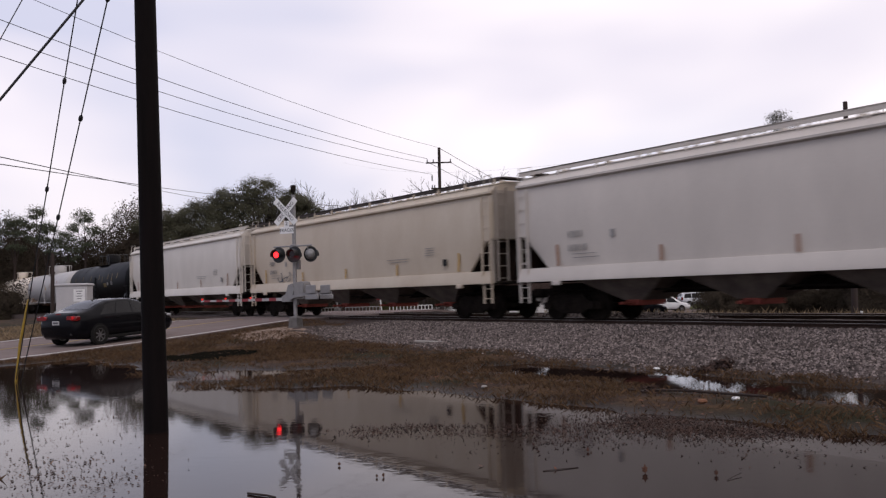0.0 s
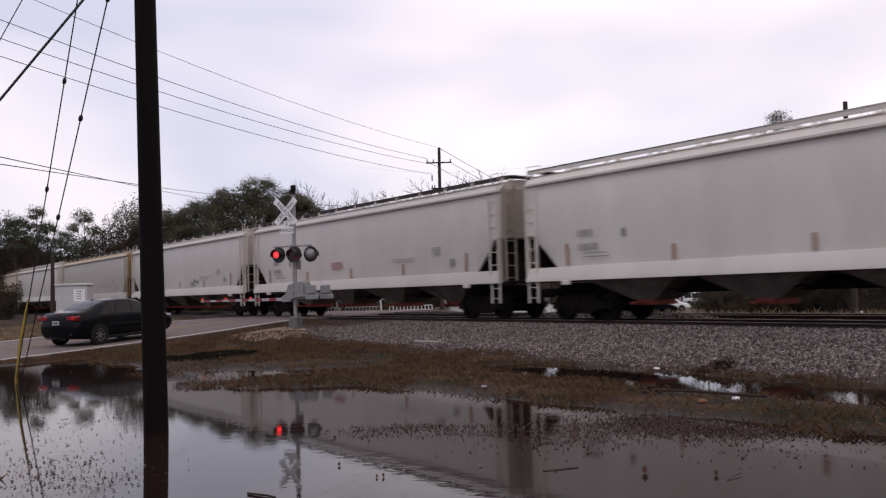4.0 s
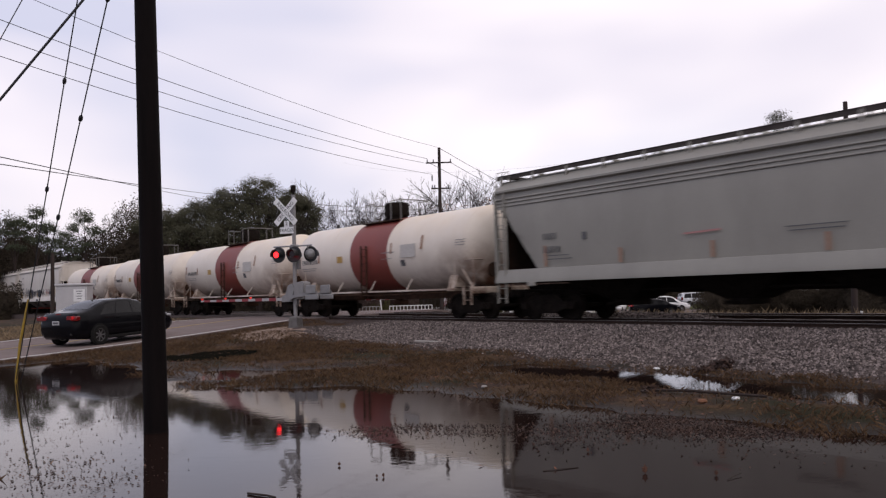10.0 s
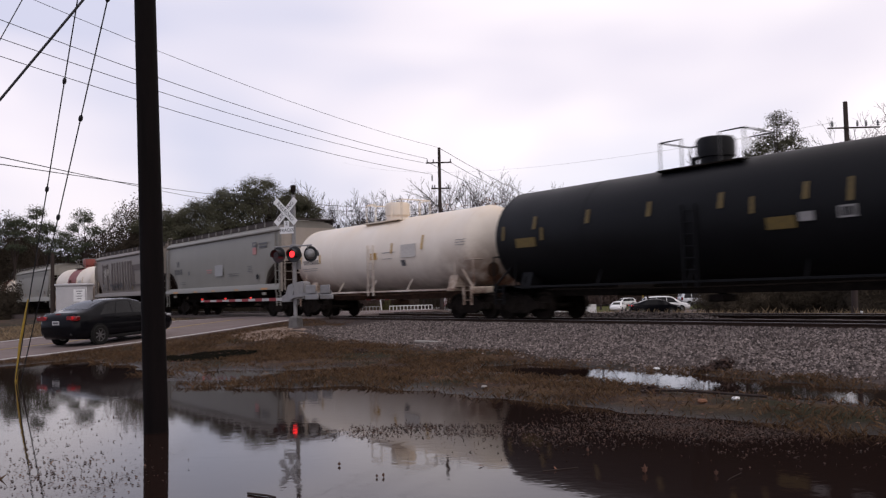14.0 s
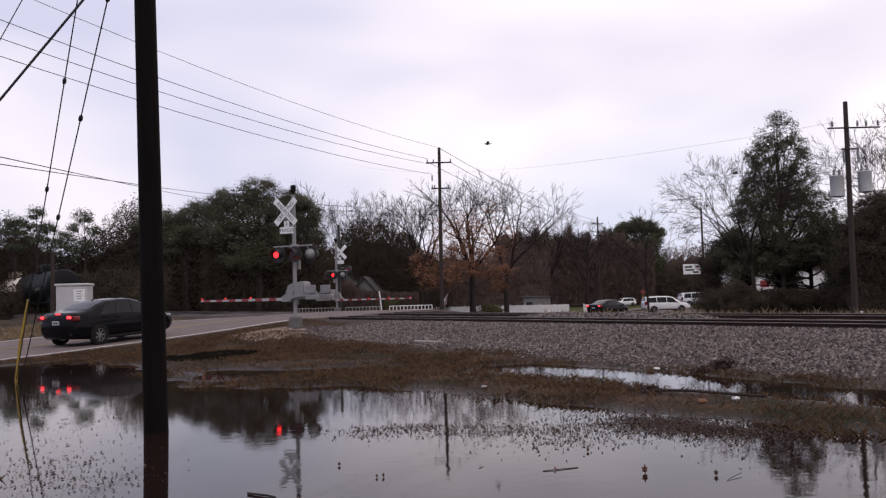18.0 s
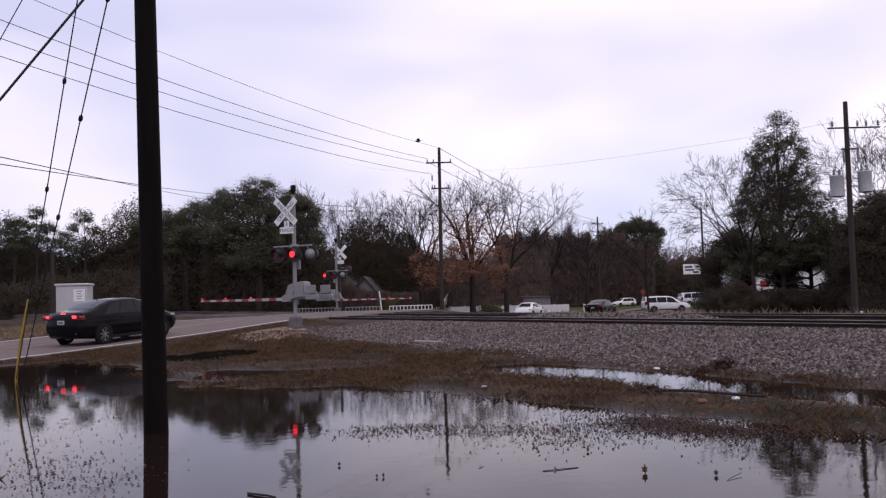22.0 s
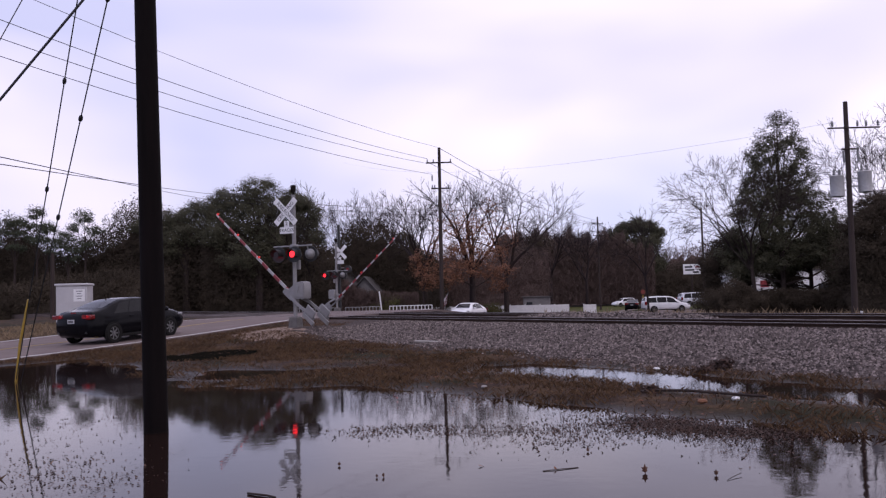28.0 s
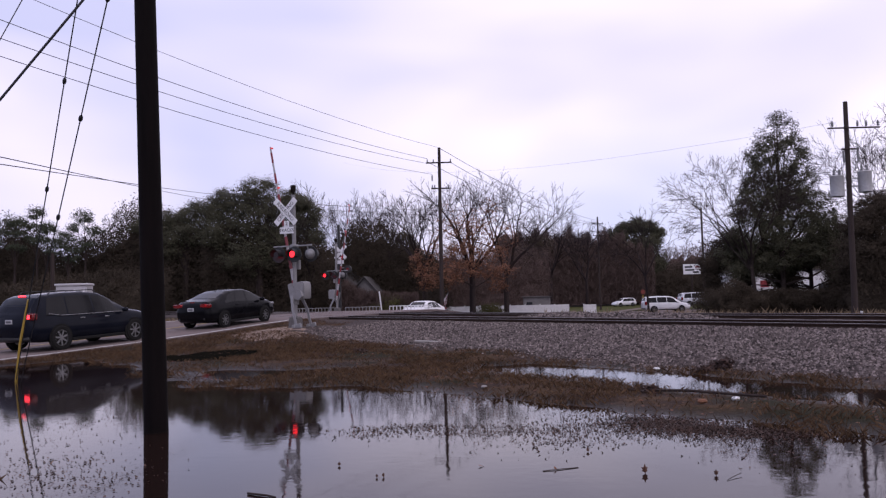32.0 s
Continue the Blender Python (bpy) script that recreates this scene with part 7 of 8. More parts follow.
def add_brake_lamps(t, spots):
    """Lamp discs that turn a lit or a dark face to the rear as the driver brakes."""
    out = []
    for x, y, z, w, h in spots:
        me = bpy.data.meshes.new("brake_lamp")
        sh = Shape().box((0, 0, 0), (0.012, w, h))
        me.from_pydata([tuple(v) for v in sh.v], [], sh.f)
        me.materials.append(BRAKE)
        me.materials.append(TAIL)
        for q in me.polygons:
            q.material_index = 0 if q.center.x < -0.001 else 1
        out.append(part("brake_lamp", me, None, t, "red brake lamp", at=Matrix.Translation((x, y, z))))
    return out


sedan = vehicle("sedan", "black compact sedan waiting on the wet road", "car", SEDAN, CAR_BLACK, (0.93, 3.58), 0.325, ((0.98, 1.62, 1.42, 1.86), (1.66, 2.42, 1.90, 2.42), (2.46, 3.40, 2.46, 3.02)), (0.72, 1.52, 0.60, 0.50), (2.95, 3.58, 0.50, 0.62), (0.10, 0.92, 0.46, 0.15), Matrix(), handles=(1.75, 2.75))
part("antenna", Shape().lathe([(0, 0.05), (0.06, 0.02), (0.08, 0.005)], (1.5, 0, 1.395), (0, 0, 1), 8), BLACK, sedan)
SEDAN_BRAKES = add_brake_lamps(sedan, ((-0.05, -0.65, 0.96, 0.18, 0.085), (-0.03, 0.56, 0.96, 0.14, 0.075), (0.10, 0.0, 1.06, 0.22, 0.035)))
suv = vehicle("sport_utility_vehicle", "dark blue sport utility vehicle following along the road", "car", SUV, CAR_NAVY, (1.05, 4.10), 0.375, ((0.55, 1.35, 0.75, 1.35), (1.40, 2.40, 1.40, 2.36), (2.45, 3.70, 2.42, 3.10)), (0.20, 0.60, 0.72, 0.62), (3.10, 3.85, 0.58, 0.70), (0.12, 1.08, 0.42, 0.20), Matrix(), handles=(1.9, 2.9), rails=True)
SUV_BRAKES = add_brake_lamps(suv, ((0.0, -0.80, 1.08, 0.22, 0.12), (0.0, 0.80, 1.08, 0.22, 0.12), (0.50, 0.0, 1.70, 0.34, 0.035)))
part("window_trim", Shape().path([(0.62, -0.985, 1.14), (1.1, -0.965, 1.065), (3.6, -0.955, 1.045)], 0.012), ALLOY, suv, "chrome window trim")
white_car = vehicle("sedan", "white sedan coming towards the crossing", "car", SEDAN, CAR_WHITE, (0.93, 3.58), 0.325, ((0.98, 1.62, 1.42, 1.86), (1.66, 2.42, 1.90, 2.42), (2.46, 3.40, 2.46, 3.02)), (0.72, 1.52, 0.60, 0.50), (2.95, 3.58, 0.50, 0.62), (0.10, 0.92, 0.46, 0.15), Matrix())
dark_sedan = vehicle("sedan", "black sedan backing out beside the far street", "car", SEDAN, CAR_BLACK, (0.93, 3.58), 0.325, ((0.98, 1.62, 1.42, 1.86), (1.66, 2.42, 1.90, 2.42), (2.46, 3.40, 2.46, 3.02)), (0.72, 1.52, 0.60, 0.50), (2.95, 3.58, 0.50, 0.62), (0.10, 0.92, 0.46, 0.15), Matrix())
DARK_BRAKES = add_brake_lamps(dark_sedan, ((-0.02, -0.64, 0.95, 0.20, 0.11), (-0.02, 0.64, 0.95, 0.20, 0.11)))
van = vehicle("minivan", "white minivan parked beside the far street", "van", VAN, CAR_WHITE, (0.98, 4.0), 0.34, ((0.35, 1.30, 0.50, 1.30), (1.36, 2.40, 1.36, 2.38), (2.46, 3.75, 2.44, 3.10)), (0.10, 0.30, 0.72, 0.66), (3.08, 3.95, 0.58, 0.72), (0.10, 1.0, 0.26, 0.4),
              pose(21.75, 90.2, float(ground_z(24.3, 90)), 0, 0, 2), handles=(1.5, 2.6))
pickup = vehicle("minivan", "silver van parked behind the white minivan", "van", VAN, CAR_SILVER, (0.98, 4.0), 0.34, ((0.35, 1.30, 0.50, 1.30), (1.36, 2.40, 1.36, 2.38), (2.46, 3.75, 2.44, 3.10)), (0.10, 0.30, 0.72, 0.66), (3.08, 3.95, 0.58, 0.72), (0.10, 1.0, 0.26, 0.4),
                 pose(29.4, 103.0, float(ground_z(31, 103)) + 0.35, 0, 0, 4))
far_car = vehicle("sport_utility_vehicle", "white car parked on the grass far off", "car", SUV, CAR_WHITE, (1.05, 4.10), 0.375, ((0.55, 1.35, 0.75, 1.35), (1.40, 2.40, 1.40, 2.36), (2.45, 3.70, 2.42, 3.10)), (0.20, 0.60, 0.72, 0.62), (3.10, 3.85, 0.58, 0.70), (0.12, 1.08, 0.42, 0.20),
                  pose(39.2, 170, float(ground_z(37, 170)) + 0.02, 0, 0, 205))
# a lawn beyond the side street
LAWN = material("winter_lawn", (0.040, 0.046, 0.014), (0.090, 0.090, 0.034), 0.95, 0.6, 20, 0.3, spec=0.05)
lawn = sheet(np.arange(15, 52, 1.5), np.arange(100, 180, 2.0), lambda x, y: ground_z(x, y) + 0.05)
tagged(part("lawn", lawn, LAWN, smooth=180), "rough green winter lawn beyond the side street", "lawn", kind="structure")
# the far street where they stand
lot = Shape()
for i in range(14):
    x = 8 + i * 4.0
    lot.add([(x, 84, float(ground_z(x, 84)) + 0.03), (x + 4, 84, float(ground_z(x + 4, 84)) + 0.03), (x + 4, 99, float(ground_z(x + 4, 99)) + 0.03), (x, 99, float(ground_z(x, 99)) + 0.03)], [(0, 1, 2, 3)])
tagged(part("side_street", lot, ASPHALT), "grey asphalt side street beyond the tracks", "road", kind="structure")


# ---- birds ----
def bird(label):
    t = thing("bird", label, "bird", group="birds over the crossing")
    part("body", Shape().lathe([(-0.20, 0.01), (-0.14, 0.05), (0.0, 0.085), (0.12, 0.06), (0.2, 0.035), (0.24, 0.01)], (0, 0, 0), (1, 0, 0), 10), BLACK, t)
    for s in (-1, 1):
        part("wing", Shape().loft([[(0.10, s * 0.04, 0.03), (-0.12, s * 0.04, 0.03), (-0.12, s * 0.04, 0.05), (0.10, s * 0.04, 0.05)], [(0.06, s * 0.26, 0.14), (-0.12, s * 0.26, 0.14), (-0.12, s * 0.26, 0.15), (0.06, s * 0.26, 0.15)],
                                   [(-0.08, s * 0.46, 0.10), (-0.16, s * 0.46, 0.10), (-0.16, s * 0.46, 0.105), (-0.08, s * 0.46, 0.105)]]), BLACK, t)
    part("tail", Shape().box((-0.26, 0, 0.0), (0.16, 0.10, 0.015)), BLACK, t)
    return t


BIRDS = [bird("small black bird in flight"), bird("small dark bird gliding over the tracks")]


# ---- graffiti and emblems on the cars ----
MARK_PINK = material("faded_pink_spray", (0.36, 0.15, 0.14), (0.46, 0.24, 0.23), 0.7, 6, 40, 0.0)
PAINT_GREY = material("grey_spray_paint", (0.045, 0.045, 0.055), (0.15, 0.15, 0.17), 0.6, 3, 30, 0.0)
PAINT_BLACK = material("black_spray_paint", (0.012, 0.012, 0.014), (0.05, 0.05, 0.055), 0.6, 3, 30, 0.0)
PAINT_BROWN = material("brown_spray_paint", (0.07, 0.052, 0.045), (0.12, 0.095, 0.082), 0.7, 3, 30, 0.0)


def stroke_tag(car, x0, x1, z0, z1, mat, seed, strokes, thick, name="graffiti", y=1.628):
    """A spray-painted tag: bent strokes of paint on the side sheet, no readable word."""
    rng = random.Random(seed)
    for i in range(strokes):
        s = Shape()
        x = x0 + (x1 - x0) * (i + rng.uniform(0.1, 0.9)) / strokes
        pts = [(x + rng.uniform(-0.25, 0.25), z0 + (z1 - z0) * rng.uniform(0, 1)) for _ in range(4)]
        pts.sort(key=lambda p: p[1] * rng.uniform(0.8, 1.2))
        for (ax, az), (bx, bz) in zip(pts, pts[1:]):
            ln = math.hypot(bx - ax, bz - az)
            if ln > 0.02:
                s.box(((ax + bx) / 2, y + 0.0006 * i, (az + bz) / 2), (ln + thick * 0.5, 0.004, thick * rng.uniform(0.6, 1.3)), tilt=Matrix.Rotation(-math.atan2(bz - az, bx - ax), 4, "Y"))
        if s.v:
            part(name, s, mat, car, "spray-painted stroke", smooth=0)


g = HOPPERS[8]
stroke_tag(g, 4.75, 5.95, 1.65, 2.45, PAINT_BLACK, 1, 4, 0.07)
stroke_tag(g, 2.25, 4.25, 1.55, 2.42, PAINT_GREY, 2, 16, 0.26)
stroke_tag(g, 2.35, 4.15, 1.7, 2.3, PAINT_BLACK, 3, 9, 0.10, y=1.642)
stroke_tag(g, 0.55, 2.05, 1.75, 2.3, PAINT_BLACK, 4, 7, 0.08)
stroke_tag(g, -1.05, 0.10, 1.75, 2.32, PAINT_BLACK, 5, 14, 0.24)
stroke_tag(g, -2.9, -1.3, 1.8, 2.45, PAINT_BLACK, 6, 9, 0.05)
stroke_tag(g, -4.8, -3.6, 1.85, 2.4, MARK_PINK, 31, 5, 0.05)
plates(g, [(-5.3, 2.0, 0.62, 0.30, 0)], PAINT_BLACK, y=1.634, name="data_panel")
stroke_tag(g, -6.9, -5.2, 2.05, 2.6, PAINT_BLACK, 32, 11, 0.055, y=1.64)
part("step_box", Shape().loft([[(x, 1.52, z), (x, 1.74, z), (x, 1.74, z + 0.17), (x, 1.52, z + 0.17)] for x, z in ((-6.2, 1.66), (-8.3, 1.74))]), HOPPER_WHITE, g, "white equipment box over the sill")
plates(g, [(0.05, 1.35, 1.0, 0.16, 0.0)], PAINT_BLACK, y=1.70, name="graffiti")
plates(g, [(7.65, 2.0, 0.12, 0.75, 0), (5.6, 1.75, 0.11, 0.5, 0), (3.05, 1.82, 0.13, 0.5, 0), (0.05, 1.85, 0.14, 0.55, 0)], MARK_YELLOW, y=1.655, name="reflector_stripe")
stroke_tag(HOPPERS[7], 2.4, 3.2, 1.7, 2.3, MARK_RED, 7, 3, 0.07)
stroke_tag(HOPPERS[7], -1.0, 0.0, 1.7, 2.3, PAINT_GREY, 8, 4, 0.06)
plates(HOPPERS[5], [(1.2 - 0.05 * i, 2.38 - 0.11 * i, 0.95, 0.06, 0.03) for i in range(3)], MARK_PINK, y=1.634, name="graffiti")
plates(GREY_CAR, [(0.3, 2.36, 1.1, 0.05, 0.03)], MARK_PINK, y=1.634, name="graffiti")
stroke_tag(HOPPERS[1], 5.0, 6.5, 1.7, 2.2, PAINT_GREY, 9, 4, 0.05)
stroke_tag(HOPPERS[4], -3.0, -1.6, 1.7, 2.2, PAINT_GREY, 10, 4, 0.05)

gc = GRAFFITI_CAR
# tall block letters of faded paint along the car, no readable word
for x, w in ((5.4, 0.22), (4.2, 0.24), (2.95, 0.26), (2.3, 0.18), (1.6, 0.24), (0.95, 0.18), (0.3, 0.26), (-0.35, 0.2), (-0.95, 0.26), (-1.55, 0.22)):
    plates(gc, [(x, 2.85, w, 2.1, 0.07)], PAINT_BROWN, y=1.632, name="graffiti")
plates(gc, [(-3.25, 3.35, 2.7, 0.42, 0), (-3.25, 2.12, 2.7, 0.14, 0), (-2.12, 2.75, 0.42, 1.4, 0), (-4.45, 2.75, 0.30, 1.4, 0)], PAINT_BROWN, y=1.634, name="graffiti")
plates(gc, [(4.8, 3.7, 1.0, 0.18, 0), (-1.25, 3.75, 0.8, 0.18, 0), (2.0, 2.3, 1.6, 0.10, 0.1)], PAINT_BROWN, y=1.636, name="graffiti")
plates(gc, [(-6.2, 2.05, 1.7, 0.08, 0), (-5.45, 2.9, 0.09, 1.6, 0), (-6.9, 2.9, 0.09, 1.6, 0)], PAINT_BROWN, y=1.634, name="graffiti")
stroke_tag(gc, -6.9, -5.4, 3.45, 3.95, MARK_BLUE, 21, 9, 0.07)
stroke_tag(gc, 0.3, 3.4, 1.85, 2.35, PAINT_BLACK, 22, 11, 0.06, y=1.645)
stroke_tag(gc, 3.8, 5.0, 2.9, 3.5, HOPPER_STAINED, 23, 7, 0.12, y=1.64)
plates(gc, [(0.55, 1.9, 0.12, 0.3, 0), (-2.1, 1.9, 0.14, 0.3, 0), (-4.85, 1.95, 0.12, 0.4, 0)], MARK_DIM, y=1.645, name="reflector_stripe")
plates(gc, [(-7.2, 1.95, 0.22, 0.4, 0)], MARK_RED, y=1.65, name="warning_panel")
MARK_ORANGE = material("orange_reflector", (0.40, 0.17, 0.05), (0.52, 0.25, 0.08), 0.5, 9, 60, 0.0)
MARK_PATCH = material("pale_grey_patch", (0.27, 0.265, 0.26), (0.33, 0.325, 0.32), 0.6, 6, 40, 0.0)
sc = SHIELD_CAR
plates(sc, [(-5.2, 3.72, 0.5, 0.24, 0)], MARK, y=1.632, name="emblem")
plates(sc, [(-5.2, 3.72, 0.36, 0.10, 0)], HOPPER_DIM, y=1.637, name="emblem_field")
plates(sc, [(-5.2, 3.38, 0.44, 0.36, 0)], MARK_PINK, y=1.632, name="emblem")
plates(sc, [(-6.2, 3.72 - 0.17 * i, 1.0 - 0.1 * i, 0.08, 0) for i in range(2)], MARK, y=1.632, name="data_line")
plates(sc, [(-0.5, 2.55, 1.1, 0.62, 0)], MARK_PATCH, y=1.632, name="patch")
plates(sc, [(6.2, 1.415, 0.75, 0.09, 0), (2.9, 1.415, 0.45, 0.08, 0), (0.2, 1.415, 0.40, 0.08, 0), (-3.0, 1.415, 0.45, 0.08, 0), (-6.4, 1.415, 0.75, 0.09, 0)], MARK_ORANGE, y=1.695, name="reflector_stripe")
plates(sc, [(0.9, 2.62, 0.75, 0.07, 0), (0.9, 2.48, 0.60, 0.05, 0)], MARK_PINK, y=1.632, name="graffiti")


# ---- small things on the verge and in the water ----
def scatter(n, seed, spots):
    """Points round given spots: x, y, spread along x and y, share."""
    rng = np.random.RandomState(seed)
    w = np.array([s[4] for s in spots], float)
    pick = rng.choice(len(spots), n, p=w / w.sum())
    a = np.array([s[:4] for s in spots])[pick]
    return a[:, 0] + rng.normal(size=n) * a[:, 2], a[:, 1] + rng.normal(size=n) * a[:, 3], rng


def blades(x, y, z, h, w, rng, lean=0.5):
    """Upright slips: two triangles each, bent and leaning."""
    m = len(x)
    a = rng.rand(m) * 6.283
    dx, dy = np.cos(a), np.sin(a)
    hh = h * (0.4 + 0.9 * rng.rand(m))
    lx, ly = rng.normal(size=m) * lean * hh, rng.normal(size=m) * lean * hh
    p = np.stack([np.stack([x - dx * w, y - dy * w, z - 0.01], 1), np.stack([x + dx * w, y + dy * w, z - 0.01], 1), np.stack([x + lx * 0.4 + dx * w * 0.6, y + ly * 0.4 + dy * w * 0.6, z + hh * 0.6], 1), np.stack([x + lx, y + ly, z + hh], 1)], 1)
    s = Shape()
    s.v = [tuple(r) for r in p.reshape(-1, 3).tolist()]
    s.f = [f for i in range(m) for f in ((4 * i, 4 * i + 1, 4 * i + 2), (4 * i, 4 * i + 2, 4 * i + 3))]
    return s


def flakes(x, y, z, size, rng, tilt=0.35):
    """Fallen leaves: bent five-cornered slips lying about."""
    m = len(x)
    s = Shape()
    for i in range(m):
        r = size * rng.uniform(0.5, 1.3)
        a = rng.uniform(0, 6.283)
        tx, ty = rng.normal() * tilt, rng.normal() * tilt
        ring = []
        for j in range(5):
            b = a + j * 1.2566
            q = r * (1.0 if j % 2 else 0.7)
            px, py = math.cos(b) * q, math.sin(b) * q * 0.7
            ring.append((x[i] + px, y[i] + py, z[i] + max(0.0, 0.004 + px * tx + py * ty)))
        s.add(ring, [(0, 1, 2, 3, 4)])
    return s


STRAW = material("pale_straw_grass", (0.13, 0.092, 0.055), (0.30, 0.225, 0.145), 0.9, 2.0, 40, 0.0, vary=0.4, spec=0.1)
# dead grass on the strip, the spit and the road shoulder
rng = np.random.RandomState(11)
m = 130000
u, n = -3 + 30 * rng.rand(m) ** 1.2, 4.5 + 8.6 * rng.rand(m)
gx, gy = u * DU.x + n * DN.x, u * DU.y + n * DN.y
gz = ground_z(gx, gy)
q = (gx - ROAD_A.x) * ROAD_R.x + (gy - ROAD_A.y) * ROAD_R.y
keep = (gz > -0.018) & (q > 0.35) & (np.hypot((gx + 6.5) / 1.25, (gy - 22.7) / 1.65) + 0.25 * ripple(gx, gy, 0.7) > 1.0) & (rng.rand(m) < 0.12 + 0.88 * ease(-0.35, 0.25, ripple(gx, gy, 1.7) + 0.6 * ripple(gx, gy, 0.5)))
tagged(part("dead_grass", blades(gx[keep], gy[keep], gz[keep], 0.075, 0.006, rng, 0.75), GRASS_DRY, smooth=0), "flattened dead grass on the verge", "grass", kind="stuff")
m = 9000
k, q = -8 + 22 * rng.rand(m), 0.3 + 3.2 * rng.rand(m) ** 1.5
p = [on_road(a, b) for a, b in zip(k, q)]
gx, gy = np.array([v.x for v in p]), np.array([v.y for v in p])
gz = ground_z(gx, gy)
keep = (gz > 0.02) & (np.hypot((gx + 6.5) / 1.25, (gy - 22.7) / 1.65) > 1.0)
tagged(part("dead_grass", blades(gx[keep], gy[keep], gz[keep], 0.07, 0.007, rng, 0.6), GRASS_DRY, smooth=0), "dry grass along the road shoulder", "grass", kind="stuff")
m = 9000
k, q = -6 + 20 * rng.rand(m), -7.8 - 7 * rng.rand(m)
p = [on_road(a, b) for a, b in zip(k, q)]
gx, gy = np.array([v.x for v in p]), np.array([v.y for v in p])
tagged(part("dead_grass", blades(gx, gy, ground_z(gx, gy), 0.14, 0.014, rng, 0.6), STRAW, smooth=0), "straw-coloured grass beside the signal cabinet", "grass", kind="stuff")
m = 7000
u, n = 4 + 26 * rng.rand(m), 29 + 9 * rng.rand(m)
gx, gy = u * DU.x + n * DN.x, u * DU.y + n * DN.y
tagged(part("dead_grass", blades(gx, gy, ground_z(gx, gy), 0.75, 0.02, rng, 0.25), STRAW, smooth=0), "tall dry grass beyond the tracks", "grass", kind="stuff")

# leaf litter on the ground
m = 5000
u, n = -2 + 26 * rng.rand(m), 5.0 + 8.5 * rng.rand(m)
gx, gy = u * DU.x + n * DN.x, u * DU.y + n * DN.y
gz = ground_z(gx, gy)
keep = gz > -0.006
tagged(part("leaf_litter", flakes(gx[keep], gy[keep], np.maximum(gz[keep], 0.0) + 0.008, 0.028, rng), LEAF_LITTER, smooth=0), "brown fallen leaves on the verge", "leaves", kind="stuff")

# weeds and leaves standing out of the water
spots = ((2.45, 9.85, 0.28, 0.28, 6.0), (2.85, 9.35, 0.28, 0.28, 6.0), (3.3, 8.95, 0.25, 0.2, 3.0), (3.2, 8.0, 0.5, 0.4, 0.7), (1.6, 9.7, 0.5, 0.3, 1.6), (-0.4, 9.9, 0.45, 0.16, 2.2), (0.5, 9.5, 0.45, 0.2, 2.0), (-0.9, 9.6, 0.3, 0.25, 1.0), (1.3, 9.0, 0.3, 0.35, 1.6), (2.0, 10.1, 0.35, 0.35, 1.8), (2.6, 9.4, 0.30, 0.35, 4.2), (2.2, 9.3, 0.3, 0.35, 3.0), (3.0, 8.75, 0.3, 0.25, 1.6), (3.6, 8.9, 0.4, 0.25, 2.0), (1.0, 8.6, 0.5, 0.3, 0.6), (2.4, 12.9, 0.6, 0.35, 1.4), (3.4, 12.4, 0.5, 0.3, 1.4))
x, y, r2 = scatter(6500, 12, spots)
keep = ground_z(x, y) < 0.02
tagged(part("water_weeds", blades(x[keep], y[keep], np.zeros(keep.sum()), 0.015, 0.007, r2, 1.5), WEED, smooth=0), "dark drowned weeds poking out of the water", "weeds", kind="stuff")
x, y, r2 = scatter(6000, 13, spots + ((-4.6, 9.3, 0.5, 0.9, 1.5), (-3.9, 8.0, 0.4, 0.5, 3.0), (-3.3, 7.4, 0.35, 0.3, 2.0), (-5.0, 11.2, 0.3, 0.5, 0.8)))
keep = (ground_z(x, y) < 0.0) & (y > 6.2)
tagged(part("floating_leaves", flakes(x[keep], y[keep], np.full(keep.sum(), 0.003), 0.0135, r2, 0.6), WEED, smooth=0), "dark leaves floating on the water", "leaves", kind="stuff")
x, y, r2 = scatter(420, 14, ((-4.7, 7.3, 0.4, 0.4, 1.0),))
tagged(part("bank_grass", blades(x, y, ground_z(x, y), 0.10, 0.008, r2, 0.6), GRASS_DRY, smooth=0), "tuft of grass and leaves at the water's edge", "grass", kind="stuff")


def big_leaf(x, y, r, up, turn, label):
    """A single curled leaf with a stalk."""
    t = thing("fallen_leaf", label, "leaf", pose(x, y, 0.0, 0, 0, turn), group="single leaves on the water")
    pts = [(0, 0), (0.5, 0.35), (0.35, 0.6), (0.62, 0.95), (0.22, 1.0), (0, 1.6), (-0.22, 1.0), (-0.62, 0.95), (-0.35, 0.6), (-0.5, 0.35)]
    vs = [(a * r, 0.25 * r * abs(a) + b * r * (1 - up), b * r * up + 0.004) for a, b in pts]
    vs.append((0, 0.7 * r * (1 - up) - 0.1 * r, 0.7 * r * up + 0.006))
    part("blade", Shape().add(vs, [(i, (i + 1) % 10, 10) for i in range(10)]), LEAF_LITTER, t, smooth=0)
    part("stalk", Shape().tube((0, 0, 0.004), (0.15 * r, -0.5 * r, 0.0 - 0.01), 0.003, seg=5), WEED, t)
    return t


